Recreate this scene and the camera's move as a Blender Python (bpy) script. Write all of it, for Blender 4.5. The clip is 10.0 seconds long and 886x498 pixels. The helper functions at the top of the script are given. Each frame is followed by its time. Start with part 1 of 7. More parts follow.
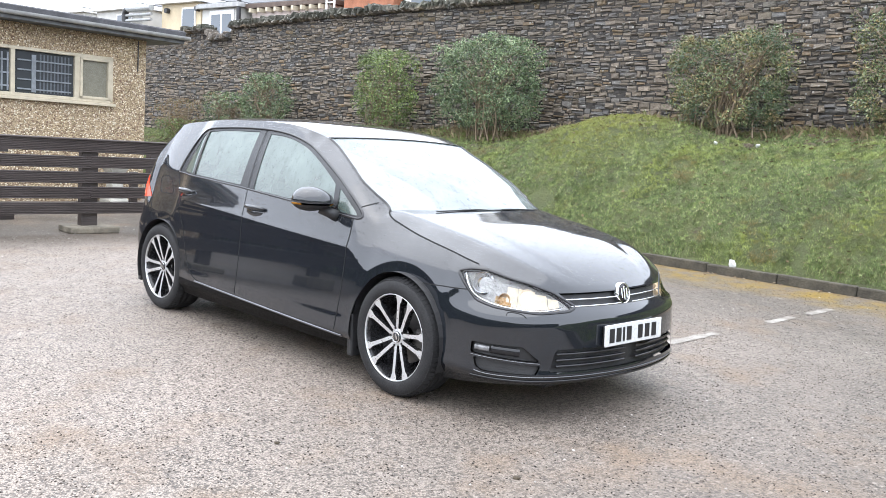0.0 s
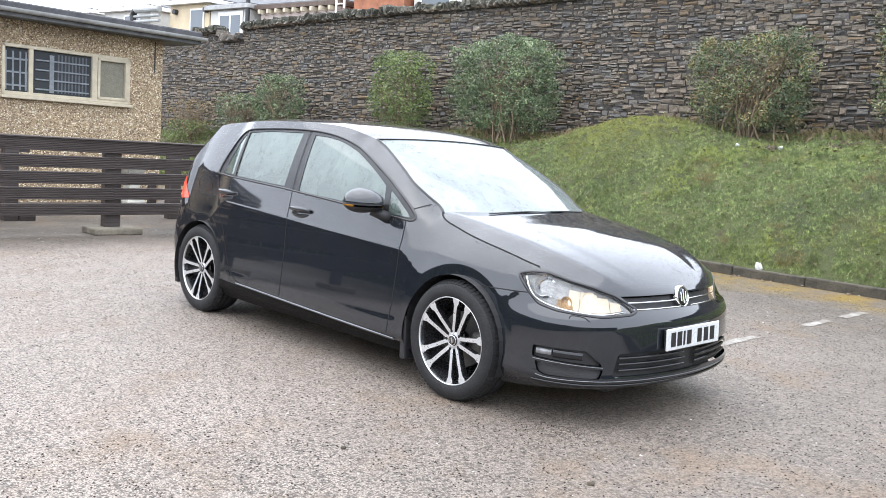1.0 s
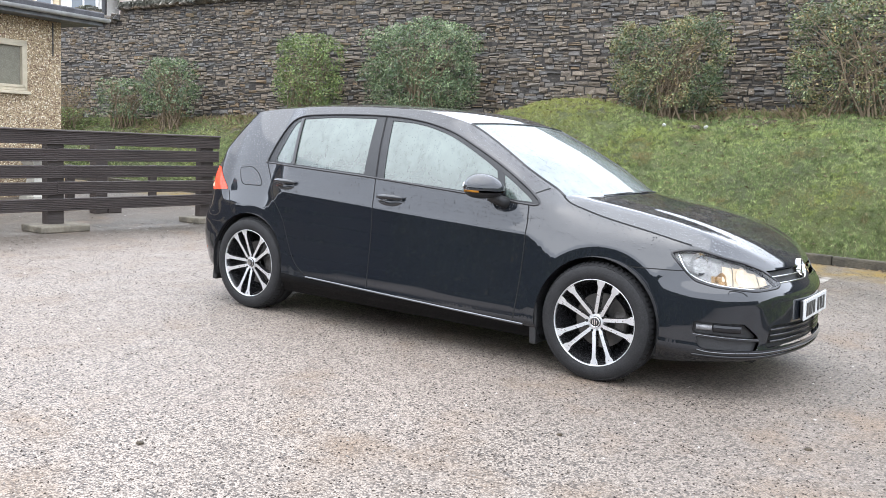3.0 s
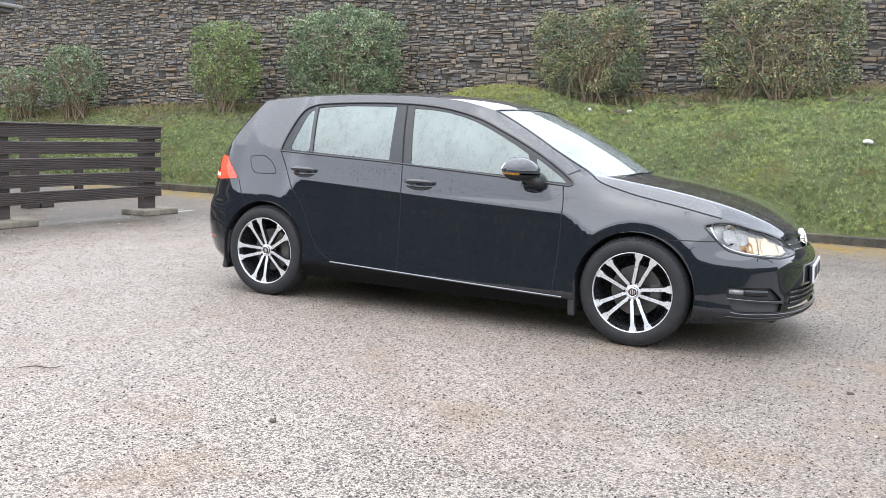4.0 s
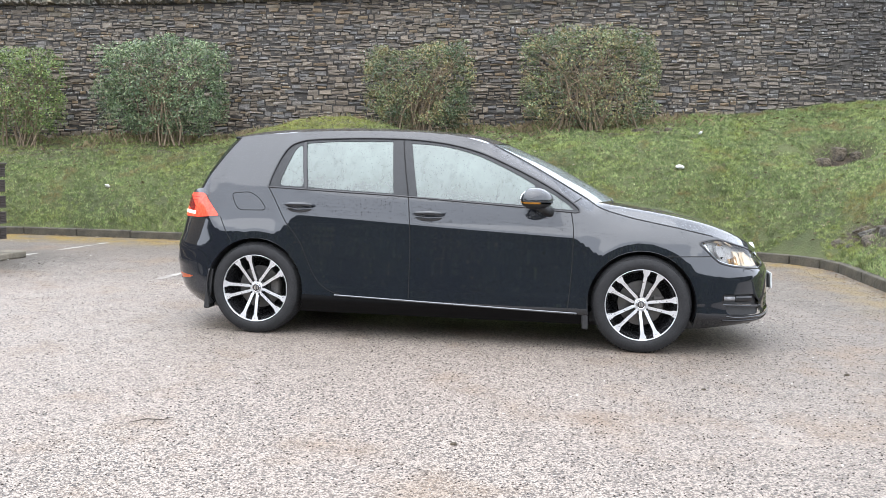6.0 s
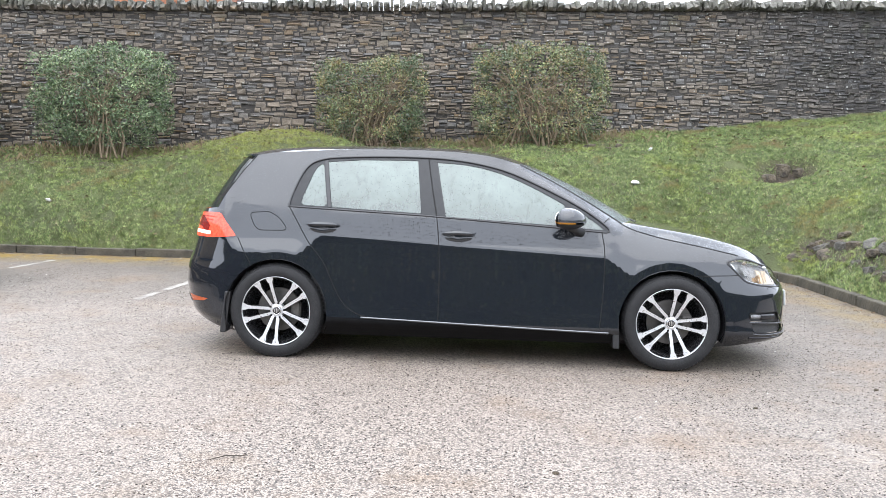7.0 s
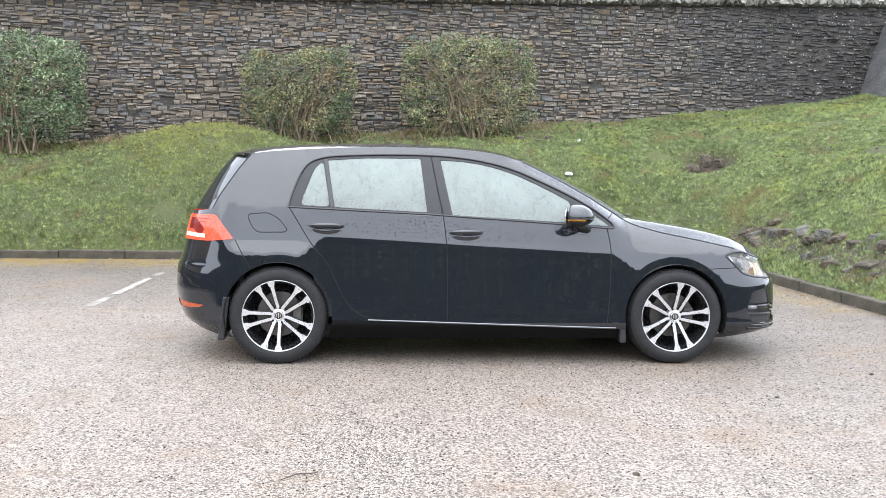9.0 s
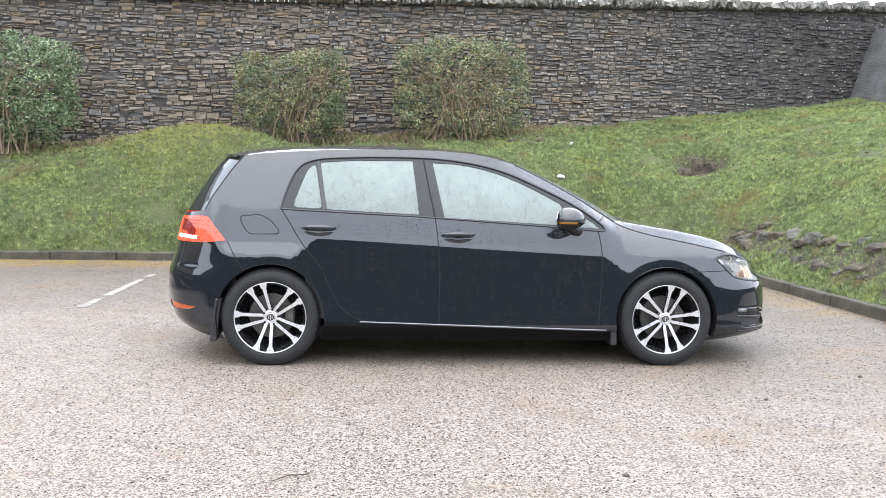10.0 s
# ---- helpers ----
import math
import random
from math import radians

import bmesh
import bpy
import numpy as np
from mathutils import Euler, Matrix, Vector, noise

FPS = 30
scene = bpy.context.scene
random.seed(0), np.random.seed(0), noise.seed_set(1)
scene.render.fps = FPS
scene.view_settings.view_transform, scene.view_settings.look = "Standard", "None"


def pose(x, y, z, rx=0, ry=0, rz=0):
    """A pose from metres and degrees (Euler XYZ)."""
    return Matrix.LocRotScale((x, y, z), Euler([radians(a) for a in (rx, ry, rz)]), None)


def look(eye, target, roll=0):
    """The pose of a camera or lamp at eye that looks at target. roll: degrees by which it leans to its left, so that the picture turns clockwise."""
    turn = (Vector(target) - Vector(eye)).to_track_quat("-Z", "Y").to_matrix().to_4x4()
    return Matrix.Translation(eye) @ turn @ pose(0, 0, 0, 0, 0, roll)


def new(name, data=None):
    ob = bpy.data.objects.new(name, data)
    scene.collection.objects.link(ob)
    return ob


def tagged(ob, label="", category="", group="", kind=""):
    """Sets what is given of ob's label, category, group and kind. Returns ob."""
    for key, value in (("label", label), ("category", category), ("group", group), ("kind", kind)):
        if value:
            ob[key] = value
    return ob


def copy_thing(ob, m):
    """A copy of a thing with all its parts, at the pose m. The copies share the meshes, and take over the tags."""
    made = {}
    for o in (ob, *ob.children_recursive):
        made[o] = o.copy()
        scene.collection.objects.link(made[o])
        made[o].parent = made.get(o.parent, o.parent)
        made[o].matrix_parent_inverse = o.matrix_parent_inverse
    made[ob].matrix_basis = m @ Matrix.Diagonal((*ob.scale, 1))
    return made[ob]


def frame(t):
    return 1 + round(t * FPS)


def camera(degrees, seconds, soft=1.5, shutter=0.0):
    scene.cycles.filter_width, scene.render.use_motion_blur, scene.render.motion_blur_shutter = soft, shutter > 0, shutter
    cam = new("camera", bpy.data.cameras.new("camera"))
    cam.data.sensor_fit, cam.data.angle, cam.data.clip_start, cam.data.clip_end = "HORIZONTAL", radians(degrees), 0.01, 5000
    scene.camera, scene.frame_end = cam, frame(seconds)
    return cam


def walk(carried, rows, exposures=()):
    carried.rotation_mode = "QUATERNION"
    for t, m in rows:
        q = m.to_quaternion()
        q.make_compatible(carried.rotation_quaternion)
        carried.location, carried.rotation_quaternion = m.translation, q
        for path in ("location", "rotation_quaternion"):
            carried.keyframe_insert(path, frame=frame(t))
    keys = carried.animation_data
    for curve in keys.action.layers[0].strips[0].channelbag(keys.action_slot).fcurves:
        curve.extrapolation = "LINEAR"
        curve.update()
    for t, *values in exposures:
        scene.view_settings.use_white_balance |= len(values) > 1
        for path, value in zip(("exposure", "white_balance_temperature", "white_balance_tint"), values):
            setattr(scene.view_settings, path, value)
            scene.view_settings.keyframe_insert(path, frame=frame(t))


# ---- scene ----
cam = camera(53.3, 10.0, soft=0.6)
PATH = [
    (0, (4.744, -3.95, 1.354), (3.336, -2.548, 1.118), 3.8),
    (0.5, (4.651, -3.994, 1.334), (3.243, -2.594, 1.099), 3.9),
    (1, (4.5, -4.128, 1.332), (3.092, -2.727, 1.1), 3.9),
    (1.5, (4.26, -4.25, 1.281), (2.889, -2.817, 1.026), 3.8),
    (2, (3.914, -4.51, 1.241), (2.595, -3.028, 0.99), 3.3),
    (2.2, (3.791, -4.665, 1.227), (2.506, -3.152, 0.986), 3.6),
    (3.3, (3.049, -5.348, 1.244), (2.005, -3.66, 0.992), 2.3),
    (3.5, (2.925, -5.526, 1.234), (1.937, -3.805, 0.981), 2.0),
    (4, (2.557, -5.847, 1.196), (1.679, -4.07, 0.933), 2.1),
    (4.5, (2.156, -6.142, 1.189), (1.396, -4.311, 0.93), 2.4),
    (5, (1.759, -6.391, 1.182), (1.161, -4.498, 0.939), 1.6),
    (5.5, (1.348, -6.575, 1.189), (0.908, -4.636, 0.977), 1.2),
    (5.7, (1.184, -6.637, 1.17), (0.797, -4.684, 0.973), 1.2),
    (6.8, (0.31, -6.711, 1.221), (0.152, -4.724, 1.057), 1.3),
    (7, (0.126, -6.693, 1.22), (0.015, -4.702, 1.066), 1.4),
    (7.5, (-0.248, -6.584, 1.233), (-0.266, -4.589, 1.088), 0.9),
    (8, (-0.487, -6.454, 1.256), (-0.434, -4.461, 1.101), 0.8),
    (8.5, (-0.644, -6.516, 1.27), (-0.517, -4.527, 1.095), 0.7),
    (9, (-0.67, -6.595, 1.259), (-0.525, -4.608, 1.087), 0.8),
    (9.5, (-0.672, -6.624, 1.26), (-0.518, -4.637, 1.09), 0.9),
    (10, (-0.668, -6.615, 1.262), (-0.506, -4.629, 1.095), 1.0),
]
walk(cam, [(t, look(eye, target, roll)) for t, eye, target, roll in PATH],
     [(0, 1.43), (0.6, 1.41), (1.4, 1.26), (2.0, 1.27), (3.5, 1.36), (4.5, 1.29), (5.5, 1.34), (7, 1.46), (8.5, 1.52), (10, 1.51)])

# ---- world and light ----
world = bpy.data.worlds.new("overcast_sky")
scene.world = world
world.use_nodes = True
wn, wl = world.node_tree.nodes, world.node_tree.links
sky = wn.new("ShaderNodeTexSky")
sky.sky_type = "NISHITA"
sky.sun_disc = False
sky.sun_elevation = radians(74)
sky.sun_rotation = radians(207)
sky.air_density, sky.dust_density, sky.ozone_density = 1.2, 4.0, 1.0
hsv = wn.new("ShaderNodeHueSaturation")
hsv.inputs["Saturation"].default_value = 0.22
wl.new(sky.outputs["Color"], hsv.inputs["Color"])
cloud = wn.new("ShaderNodeMix")
cloud.data_type = "RGBA"
cloud.inputs[0].default_value = 0.8
cloud.inputs[7].default_value = (8.7, 9.4, 10.8, 1.0)
wl.new(hsv.outputs["Color"], cloud.inputs[6])
wl.new(cloud.outputs[2], wn["Background"].inputs["Color"])
wn["Background"].inputs["Strength"].default_value = 0.15

sun_data = bpy.data.lights.new("sun", "SUN")
sun_data.energy = 1.0
sun_data.angle = radians(95)
sun_data.color = (1.0, 0.985, 0.965)
sun = new("sun", sun_data)
sun.matrix_world = look((-3, -6, 24), (0, 0, 0))


# ---- helpers for meshes and materials ----
def link_mesh(name, verts, faces, material=None, smooth=False):
    me = bpy.data.meshes.new(name)
    me.from_pydata([tuple(v) for v in verts], [], faces)
    if material:
        me.materials.append(material)
    if smooth:
        me.polygons.foreach_set("use_smooth", [True] * len(me.polygons))
    me.update()
    return new(name, me)


def part(name, bm, material, parent, label="", smooth=False, kind=""):
    """Links a bmesh (or a list of vertices and faces) as one mesh under a thing or a part."""
    if isinstance(bm, tuple):
        ob = link_mesh(name, bm[0], bm[1], material, smooth)
    else:
        me = bpy.data.meshes.new(name)
        bm.to_mesh(me)
        bm.free()
        me.materials.append(material)
        if smooth:
            me.polygons.foreach_set("use_smooth", [True] * len(me.polygons))
        ob = new(name, me)
    ob.parent = parent
    if label or kind:
        tagged(ob, label=label, kind=kind)
    return ob


def thing(name, label, category, group="", kind="", at=(0, 0, 0), rz=0):
    ob = new(name)
    ob.empty_display_size = 0.1
    ob.matrix_world = pose(*at, 0, 0, rz)
    return tagged(ob, label, category, group, kind)


def box(bm, x0, x1, y0, y1, z0, z1, bevel=0.0, m=None, segments=1):
    """A box, with rounded edges, added to bm."""
    r = bmesh.ops.create_cube(bm, size=1.0)
    vs = r["verts"]
    for v in vs:
        v.co = Vector(((x0 + x1) / 2 + v.co.x * (x1 - x0), (y0 + y1) / 2 + v.co.y * (y1 - y0), (z0 + z1) / 2 + v.co.z * (z1 - z0)))
    if bevel > 0:
        es = list({e for v in vs for e in v.link_edges})
        r2 = bmesh.ops.bevel(bm, geom=es, offset=bevel, segments=segments, affect="EDGES", profile=0.5)
        vs = list({v for f in r2["faces"] for v in f.verts} | {v for v in vs if v.is_valid})
    if m is not None:
        bmesh.ops.transform(bm, matrix=m, verts=vs)
    return bm


def boxed(*a, **k):
    return box(bmesh.new(), *a, **k)


def tube(bm, pts, radii, n=6):
    """A tapered tube through points, closed at both ends."""
    pts = [Vector(p) for p in pts]
    rings = []
    for i, p in enumerate(pts):
        d = (pts[min(i + 1, len(pts) - 1)] - pts[max(i - 1, 0)]).normalized()
        a = d.orthogonal().normalized() if i == 0 else (a - d * a.dot(d)).normalized()
        b = d.cross(a)
        r = radii[i] if hasattr(radii, "__len__") else radii
        rings.append([bm.verts.new(p + (a * math.cos(t) + b * math.sin(t)) * r) for t in [2 * math.pi * k / n for k in range(n)]])
    for r0, r1 in zip(rings, rings[1:]):
        for k in range(n):
            bm.faces.new((r0[k], r0[(k + 1) % n], r1[(k + 1) % n], r1[k]))
    bm.faces.new(rings[0][::-1])
    bm.faces.new(rings[-1])
    return bm


def cylinder(bm, p0, p1, r0, r1=None, n=16):
    return tube(bm, [p0, p1], [r0, r0 if r1 is None else r1], n)


class Nodes:
    """Short names for building a node material."""

    def __init__(self, name):
        self.m = bpy.data.materials.new(name)
        self.m.use_nodes = True
        self.t = self.m.node_tree
        self.b = self.t.nodes["Principled BSDF"]
        self.out = self.t.nodes["Material Output"]

    def n(self, kind, **props):
        x = self.t.nodes.new(kind)
        for k, v in props.items():
            x.inputs[k.replace("_", " ")].default_value = v
        return x

    def link(self, a, b):
        self.t.links.new(a, b)

    def coords(self, scale=(1, 1, 1), world=True):
        if world:
            c = self.t.nodes.new("ShaderNodeNewGeometry").outputs["Position"]
        else:
            c = self.t.nodes.new("ShaderNodeTexCoord").outputs["Object"]
        mp = self.n("ShaderNodeMapping")
        mp.inputs["Scale"].default_value = scale
        self.link(c, mp.inputs["Vector"])
        return mp.outputs["Vector"]

    def noise(self, vec, scale, detail=4.0, rough=0.55, lo=0.35, hi=0.65):
        x = self.n("ShaderNodeTexNoise", Scale=scale, Detail=detail, Roughness=rough)
        self.link(vec, x.inputs["Vector"])
        return self.ramp(x.outputs["Fac"], lo, hi)

    def voronoi(self, vec, scale, feature="F1", out="Distance"):
        x = self.t.nodes.new("ShaderNodeTexVoronoi")
        x.feature = feature
        x.inputs["Scale"].default_value = scale
        self.link(vec, x.inputs["Vector"])
        return x.outputs[out]

    def ramp(self, fac, lo, hi, a=0.0, b=1.0):
        x = self.t.nodes.new("ShaderNodeMapRange")
        x.inputs["From Min"].default_value, x.inputs["From Max"].default_value = lo, hi
        x.inputs["To Min"].default_value, x.inputs["To Max"].default_value = a, b
        self.link(fac, x.inputs["Value"])
        return x.outputs["Result"]

    def mix(self, fac, a, b, mode="MIX"):
        x = self.t.nodes.new("ShaderNodeMix")
        x.data_type, x.blend_type = "RGBA", mode
        for sock, v in ((x.inputs[0], fac), (x.inputs[6], a), (x.inputs[7], b)):
            if isinstance(v, (int, float)):
                sock.default_value = v
            elif isinstance(v, tuple):
                sock.default_value = (*v, 1.0) if len(v) == 3 else v
            else:
                self.link(v, sock)
        return x.outputs[2]

    def math(self, op, a, b=0.0):
        x = self.t.nodes.new("ShaderNodeMath")
        x.operation = op
        for sock, v in zip(x.inputs, (a, b)):
            if isinstance(v, (int, float)):
                sock.default_value = v
            else:
                self.link(v, sock)
        return x.outputs[0]

    def split(self, vec):
        x = self.t.nodes.new("ShaderNodeSeparateXYZ")
        self.link(vec, x.inputs[0])
        return x.outputs

    def set(self, **kw):
        for k, v in kw.items():
            sock = self.b.inputs[k.replace("_", " ")]
            if isinstance(v, (int, float)):
                sock.default_value = v
            elif isinstance(v, tuple):
                sock.default_value = (*v, 1.0) if len(v) == 3 else v
            else:
                self.link(v, sock)
        return self

    def bump(self, height, strength=0.5, distance=0.01):
        x = self.n("ShaderNodeBump", Strength=strength, Distance=distance)
        self.link(height, x.inputs["Height"])
        self.link(x.outputs["Normal"], self.b.inputs["Normal"])
        return self

    def rand(self, island=False):
        if island:
            return self.t.nodes.new("ShaderNodeNewGeometry").outputs["Random Per Island"]
        return self.t.nodes.new("ShaderNodeObjectInfo").outputs["Random"]


def simple(name, color, rough=0.5, metal=0.0, var=0.25, scale=12.0, bump=0.15, bump_scale=60.0, dist=0.003, **extra):
    """A material with patchy colour at two scales and a fine relief."""
    g = Nodes(name)
    v = g.coords(world=False)
    dark = tuple(c * (1 - var) for c in color)
    light = tuple(min(1.0, c * (1 + var)) for c in color)
    f = g.noise(v, scale)
    f2 = g.noise(v, scale * 7)
    c = g.mix(f, dark, light)
    c = g.mix(g.math("MULTIPLY", f2, 0.35), c, dark)
    g.set(Base_Color=c, Metallic=metal, Roughness=g.ramp(f2, 0, 1, max(0.02, rough - 0.08), min(1, rough + 0.08)), **extra)
    if bump:
        g.bump(g.noise(v, bump_scale), bump, dist)
    return g.m

# ---- materials of the setting ----
def ground_material():
    g = Nodes("wet_tarmac")
    v = g.coords()
    cells = g.t.nodes.new("ShaderNodeTexVoronoi")
    cells.inputs["Scale"].default_value = 135.0
    g.link(v, cells.inputs["Vector"])
    tone = g.split(cells.outputs["Color"])[0]
    big = g.noise(v, 0.45, 5, 0.6, 0.38, 0.62)
    mid = g.noise(v, 3.1, 5, 0.6, 0.35, 0.7)
    fine = g.noise(v, 150, 3, 0.6, 0.3, 0.7)
    stone = g.mix(tone, (0.230, 0.196, 0.164), (0.390, 0.338, 0.288))
    stone = g.mix(g.ramp(tone, 0.95, 0.97), stone, (0.46, 0.402, 0.345))
    stone = g.mix(g.ramp(tone, 0.13, 0.10), stone, (0.050, 0.041, 0.035))
    binder = g.mix(g.ramp(cells.outputs["Distance"], 0.46, 0.70), stone, (0.085, 0.067, 0.056))
    # larger dark chippings, scattered
    chips = g.t.nodes.new("ShaderNodeTexVoronoi")
    chips.voronoi_dimensions = "2D"
    chips.inputs["Scale"].default_value = 55.0
    g.link(v, chips.inputs["Vector"])
    chip = g.math("MULTIPLY", g.ramp(chips.outputs["Distance"], 0.40, 0.33), g.ramp(g.split(chips.outputs["Color"])[1], 0.72, 0.74))
    binder = g.mix(chip, binder, (0.035, 0.030, 0.027))
    # older, darker surface nearer the kerb and along the fence
    x, y, _ = g.split(v)
    ragged = g.ramp(g.noise(v, 0.8, 5, 0.62, 0.2, 0.8), 0, 1, -1.1, 1.1)
    old = g.math("MAXIMUM", g.ramp(g.math("ADD", y, ragged), 0.3, 4.2), g.math("MULTIPLY", g.ramp(g.math("ADD", x, ragged), 0.6, 3.4), g.ramp(y, -4.5, -1.0)))
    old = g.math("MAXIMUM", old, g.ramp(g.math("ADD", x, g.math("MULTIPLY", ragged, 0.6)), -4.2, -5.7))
    # unseen ground ahead of the car, darkened only for its reflection in the bumper
    old = g.math("MAXIMUM", old, g.ramp(g.math("ADD", x, g.math("MULTIPLY", ragged, 0.5)), 4.8, 6.6))
    c = g.mix(g.math("MULTIPLY", old, 0.92), binder, g.mix(g.ramp(tone, 0.1, 0.9), (0.028, 0.024, 0.020), (0.150, 0.129, 0.107)))
    pits = g.t.nodes.new("ShaderNodeTexVoronoi")
    pits.voronoi_dimensions = "2D"
    pits.inputs["Scale"].default_value = 30.0
    g.link(v, pits.inputs["Vector"])
    pit = g.math("MULTIPLY", g.ramp(pits.outputs["Distance"], 0.36, 0.26), g.ramp(g.split(pits.outputs["Color"])[0], 0.62, 0.66))
    c = g.mix(g.math("MULTIPLY", pit, g.ramp(old, 0, 1, 0.45, 0.9)), c, (0.016, 0.014, 0.012))
    pale = g.math("MULTIPLY", g.ramp(pits.outputs["Distance"], 0.30, 0.22), g.ramp(g.split(pits.outputs["Color"])[0], 0.22, 0.18))
    c = g.mix(g.math("MULTIPLY", pale, g.ramp(old, 0, 1, 0.2, 0.6)), c, (0.30, 0.262, 0.23))
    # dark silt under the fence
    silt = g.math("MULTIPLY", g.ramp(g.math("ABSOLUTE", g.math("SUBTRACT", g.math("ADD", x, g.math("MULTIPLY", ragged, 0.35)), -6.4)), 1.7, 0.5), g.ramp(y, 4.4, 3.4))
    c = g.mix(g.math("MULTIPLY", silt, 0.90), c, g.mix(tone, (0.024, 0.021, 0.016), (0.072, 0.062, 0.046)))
    c = g.mix(g.math("MULTIPLY", big, 0.20), c, (0.17, 0.135, 0.112))
    c = g.mix(g.math("MULTIPLY", mid, 0.10), c, (0.29, 0.245, 0.21))
    # damp brown blotches and oil spots
    blot = g.noise(v, 1.05, 7, 0.66, 0.52, 0.68)
    c = g.mix(g.math("MULTIPLY", blot, 0.62), c, g.mix(tone, (0.075, 0.050, 0.030), (0.24, 0.165, 0.105)))
    # a pale scuffed patch
    far = g.math("SQRT", g.math("ADD", g.math("POWER", g.math("SUBTRACT", x, 1.84), 2.0), g.math("POWER", g.math("SUBTRACT", y, -2.57), 2.0)))
    scuff = g.math("MULTIPLY", g.ramp(far, 0.20, 0.10), g.noise(v, 14, 4, 0.6, 0.35, 0.6))
    c = g.mix(g.math("MULTIPLY", scuff, 0.22), c, (0.40, 0.37, 0.34))
    # yellow moss beside the kerb
    moss_n = g.noise(v, 2.6, 7, 0.78, 0.42, 0.57)
    band_y = g.ramp(g.math("ABSOLUTE", g.math("SUBTRACT", g.math("ADD", y, g.math("MULTIPLY", ragged, 0.3)), 5.60)), 0.95, 0.15)
    band_x = g.math("MULTIPLY", g.ramp(g.math("ABSOLUTE", g.math("SUBTRACT", x, 3.75)), 0.5, 0.06), g.math("MULTIPLY", g.ramp(y, 6.2, 5.9), g.ramp(y, 0.8, 1.6, 0.0, 0.55)))
    moss = g.math("MULTIPLY", g.math("MAXIMUM", band_y, band_x), g.ramp(moss_n, 0, 1, 0.10, 1.0))
    c = g.mix(g.math("MULTIPLY", moss, 0.95), c, g.mix(fine, (0.070, 0.049, 0.010), (0.30, 0.190, 0.022)))
    wet = g.math("MULTIPLY", g.math("ADD", big, mid), 0.5)
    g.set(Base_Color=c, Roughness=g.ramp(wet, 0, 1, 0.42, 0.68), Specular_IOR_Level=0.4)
    h = g.math("ADD", g.math("MULTIPLY", cells.outputs["Distance"], -1.0), g.math("MULTIPLY", fine, 0.3))
    g.bump(h, 0.6, 0.006)
    return g.m


def stone_material(island):
    g = Nodes("gritstone_joined" if island else "gritstone")
    v = g.coords()
    r = g.rand(island)
    rr = g.math("FRACT", g.math("MULTIPLY", r, 7.31))
    brown = g.mix(r, (0.210, 0.172, 0.132), (0.360, 0.296, 0.224))
    grey = g.mix(r, (0.155, 0.150, 0.144), (0.250, 0.240, 0.226))
    tan = (0.30, 0.215, 0.128)
    c = g.mix(g.ramp(rr, 0.50, 0.8), brown, grey)
    c = g.mix(g.ramp(rr, 0.90, 0.91), c, tan)
    x, y, z = g.split(v)
    # soot from the town's chimneys, patchy, heavier on the upper courses and at both ends
    soot_n = g.noise(v, 0.33, 5, 0.6, 0.3, 0.7)
    ends = g.ramp(x, 4.2, 8.0)
    high = g.ramp(z, 2.2, 3.4)
    soot = g.math("ADD", g.math("MULTIPLY", high, 0.45), g.math("ADD", g.math("MULTIPLY", ends, 0.75), g.math("MULTIPLY", soot_n, 0.45)))
    soot = g.math("MULTIPLY", g.ramp(soot, 0.22, 1.05), g.ramp(x, 0.0, 4.0, 0.52, 1.0))
    c = g.mix(g.math("MULTIPLY", soot, 0.74), c, g.mix(r, (0.082, 0.081, 0.084), (0.155, 0.150, 0.150)))
    c = g.mix(g.math("MULTIPLY", g.ramp(x, 4.6, 8.2), 0.75), c, (0.040, 0.039, 0.041))
    coping = g.ramp(g.math("SUBTRACT", z, g.math("MULTIPLY", x, 0.03)), 4.34, 4.40)
    c = g.mix(coping, c, g.mix(g.ramp(x, -8.5, -4.5), g.mix(r, (0.060, 0.062, 0.045), (0.155, 0.150, 0.120)), g.mix(r, (0.13, 0.128, 0.105), (0.29, 0.28, 0.245))))
    # weathering that runs on over neighbouring stones
    blotch = g.noise(v, 6.5, 6, 0.7, 0.36, 0.64)
    c = g.mix(g.math("MULTIPLY", blotch, 0.40), c, g.mix(0.68, c, (0.022, 0.021, 0.020)))
    pale = g.noise(v, 4.1, 6, 0.7, 0.54, 0.66)
    c = g.mix(g.math("MULTIPLY", pale, 0.35), c, (0.36, 0.315, 0.255))
    grain = g.noise(v, 28, 6, 0.65, 0.3, 0.7)
    c = g.mix(g.math("MULTIPLY", grain, 0.42), c, g.mix(0.6, c, (0.03, 0.03, 0.03)))
    lich = g.math("MULTIPLY", g.ramp(g.voronoi(v, 13), 0.26, 0.14), g.noise(v, 2.3, 3, 0.5, 0.38, 0.54))
    c = g.mix(g.math("MULTIPLY", lich, 0.85), c, (0.46, 0.46, 0.42))
    green = g.math("MULTIPLY", g.noise(v, 1.4, 5, 0.6, 0.55, 0.72), g.ramp(z, 3.2, 4.3))
    c = g.mix(g.math("MULTIPLY", green, 0.5), c, (0.10, 0.11, 0.05))
    g.set(Base_Color=c, Roughness=g.ramp(grain, 0, 1, 0.6, 0.88), Specular_IOR_Level=0.35)
    g.bump(g.noise(v, 32, 7, 0.75, 0.2, 0.8), 0.95, 0.035)
    return g.m


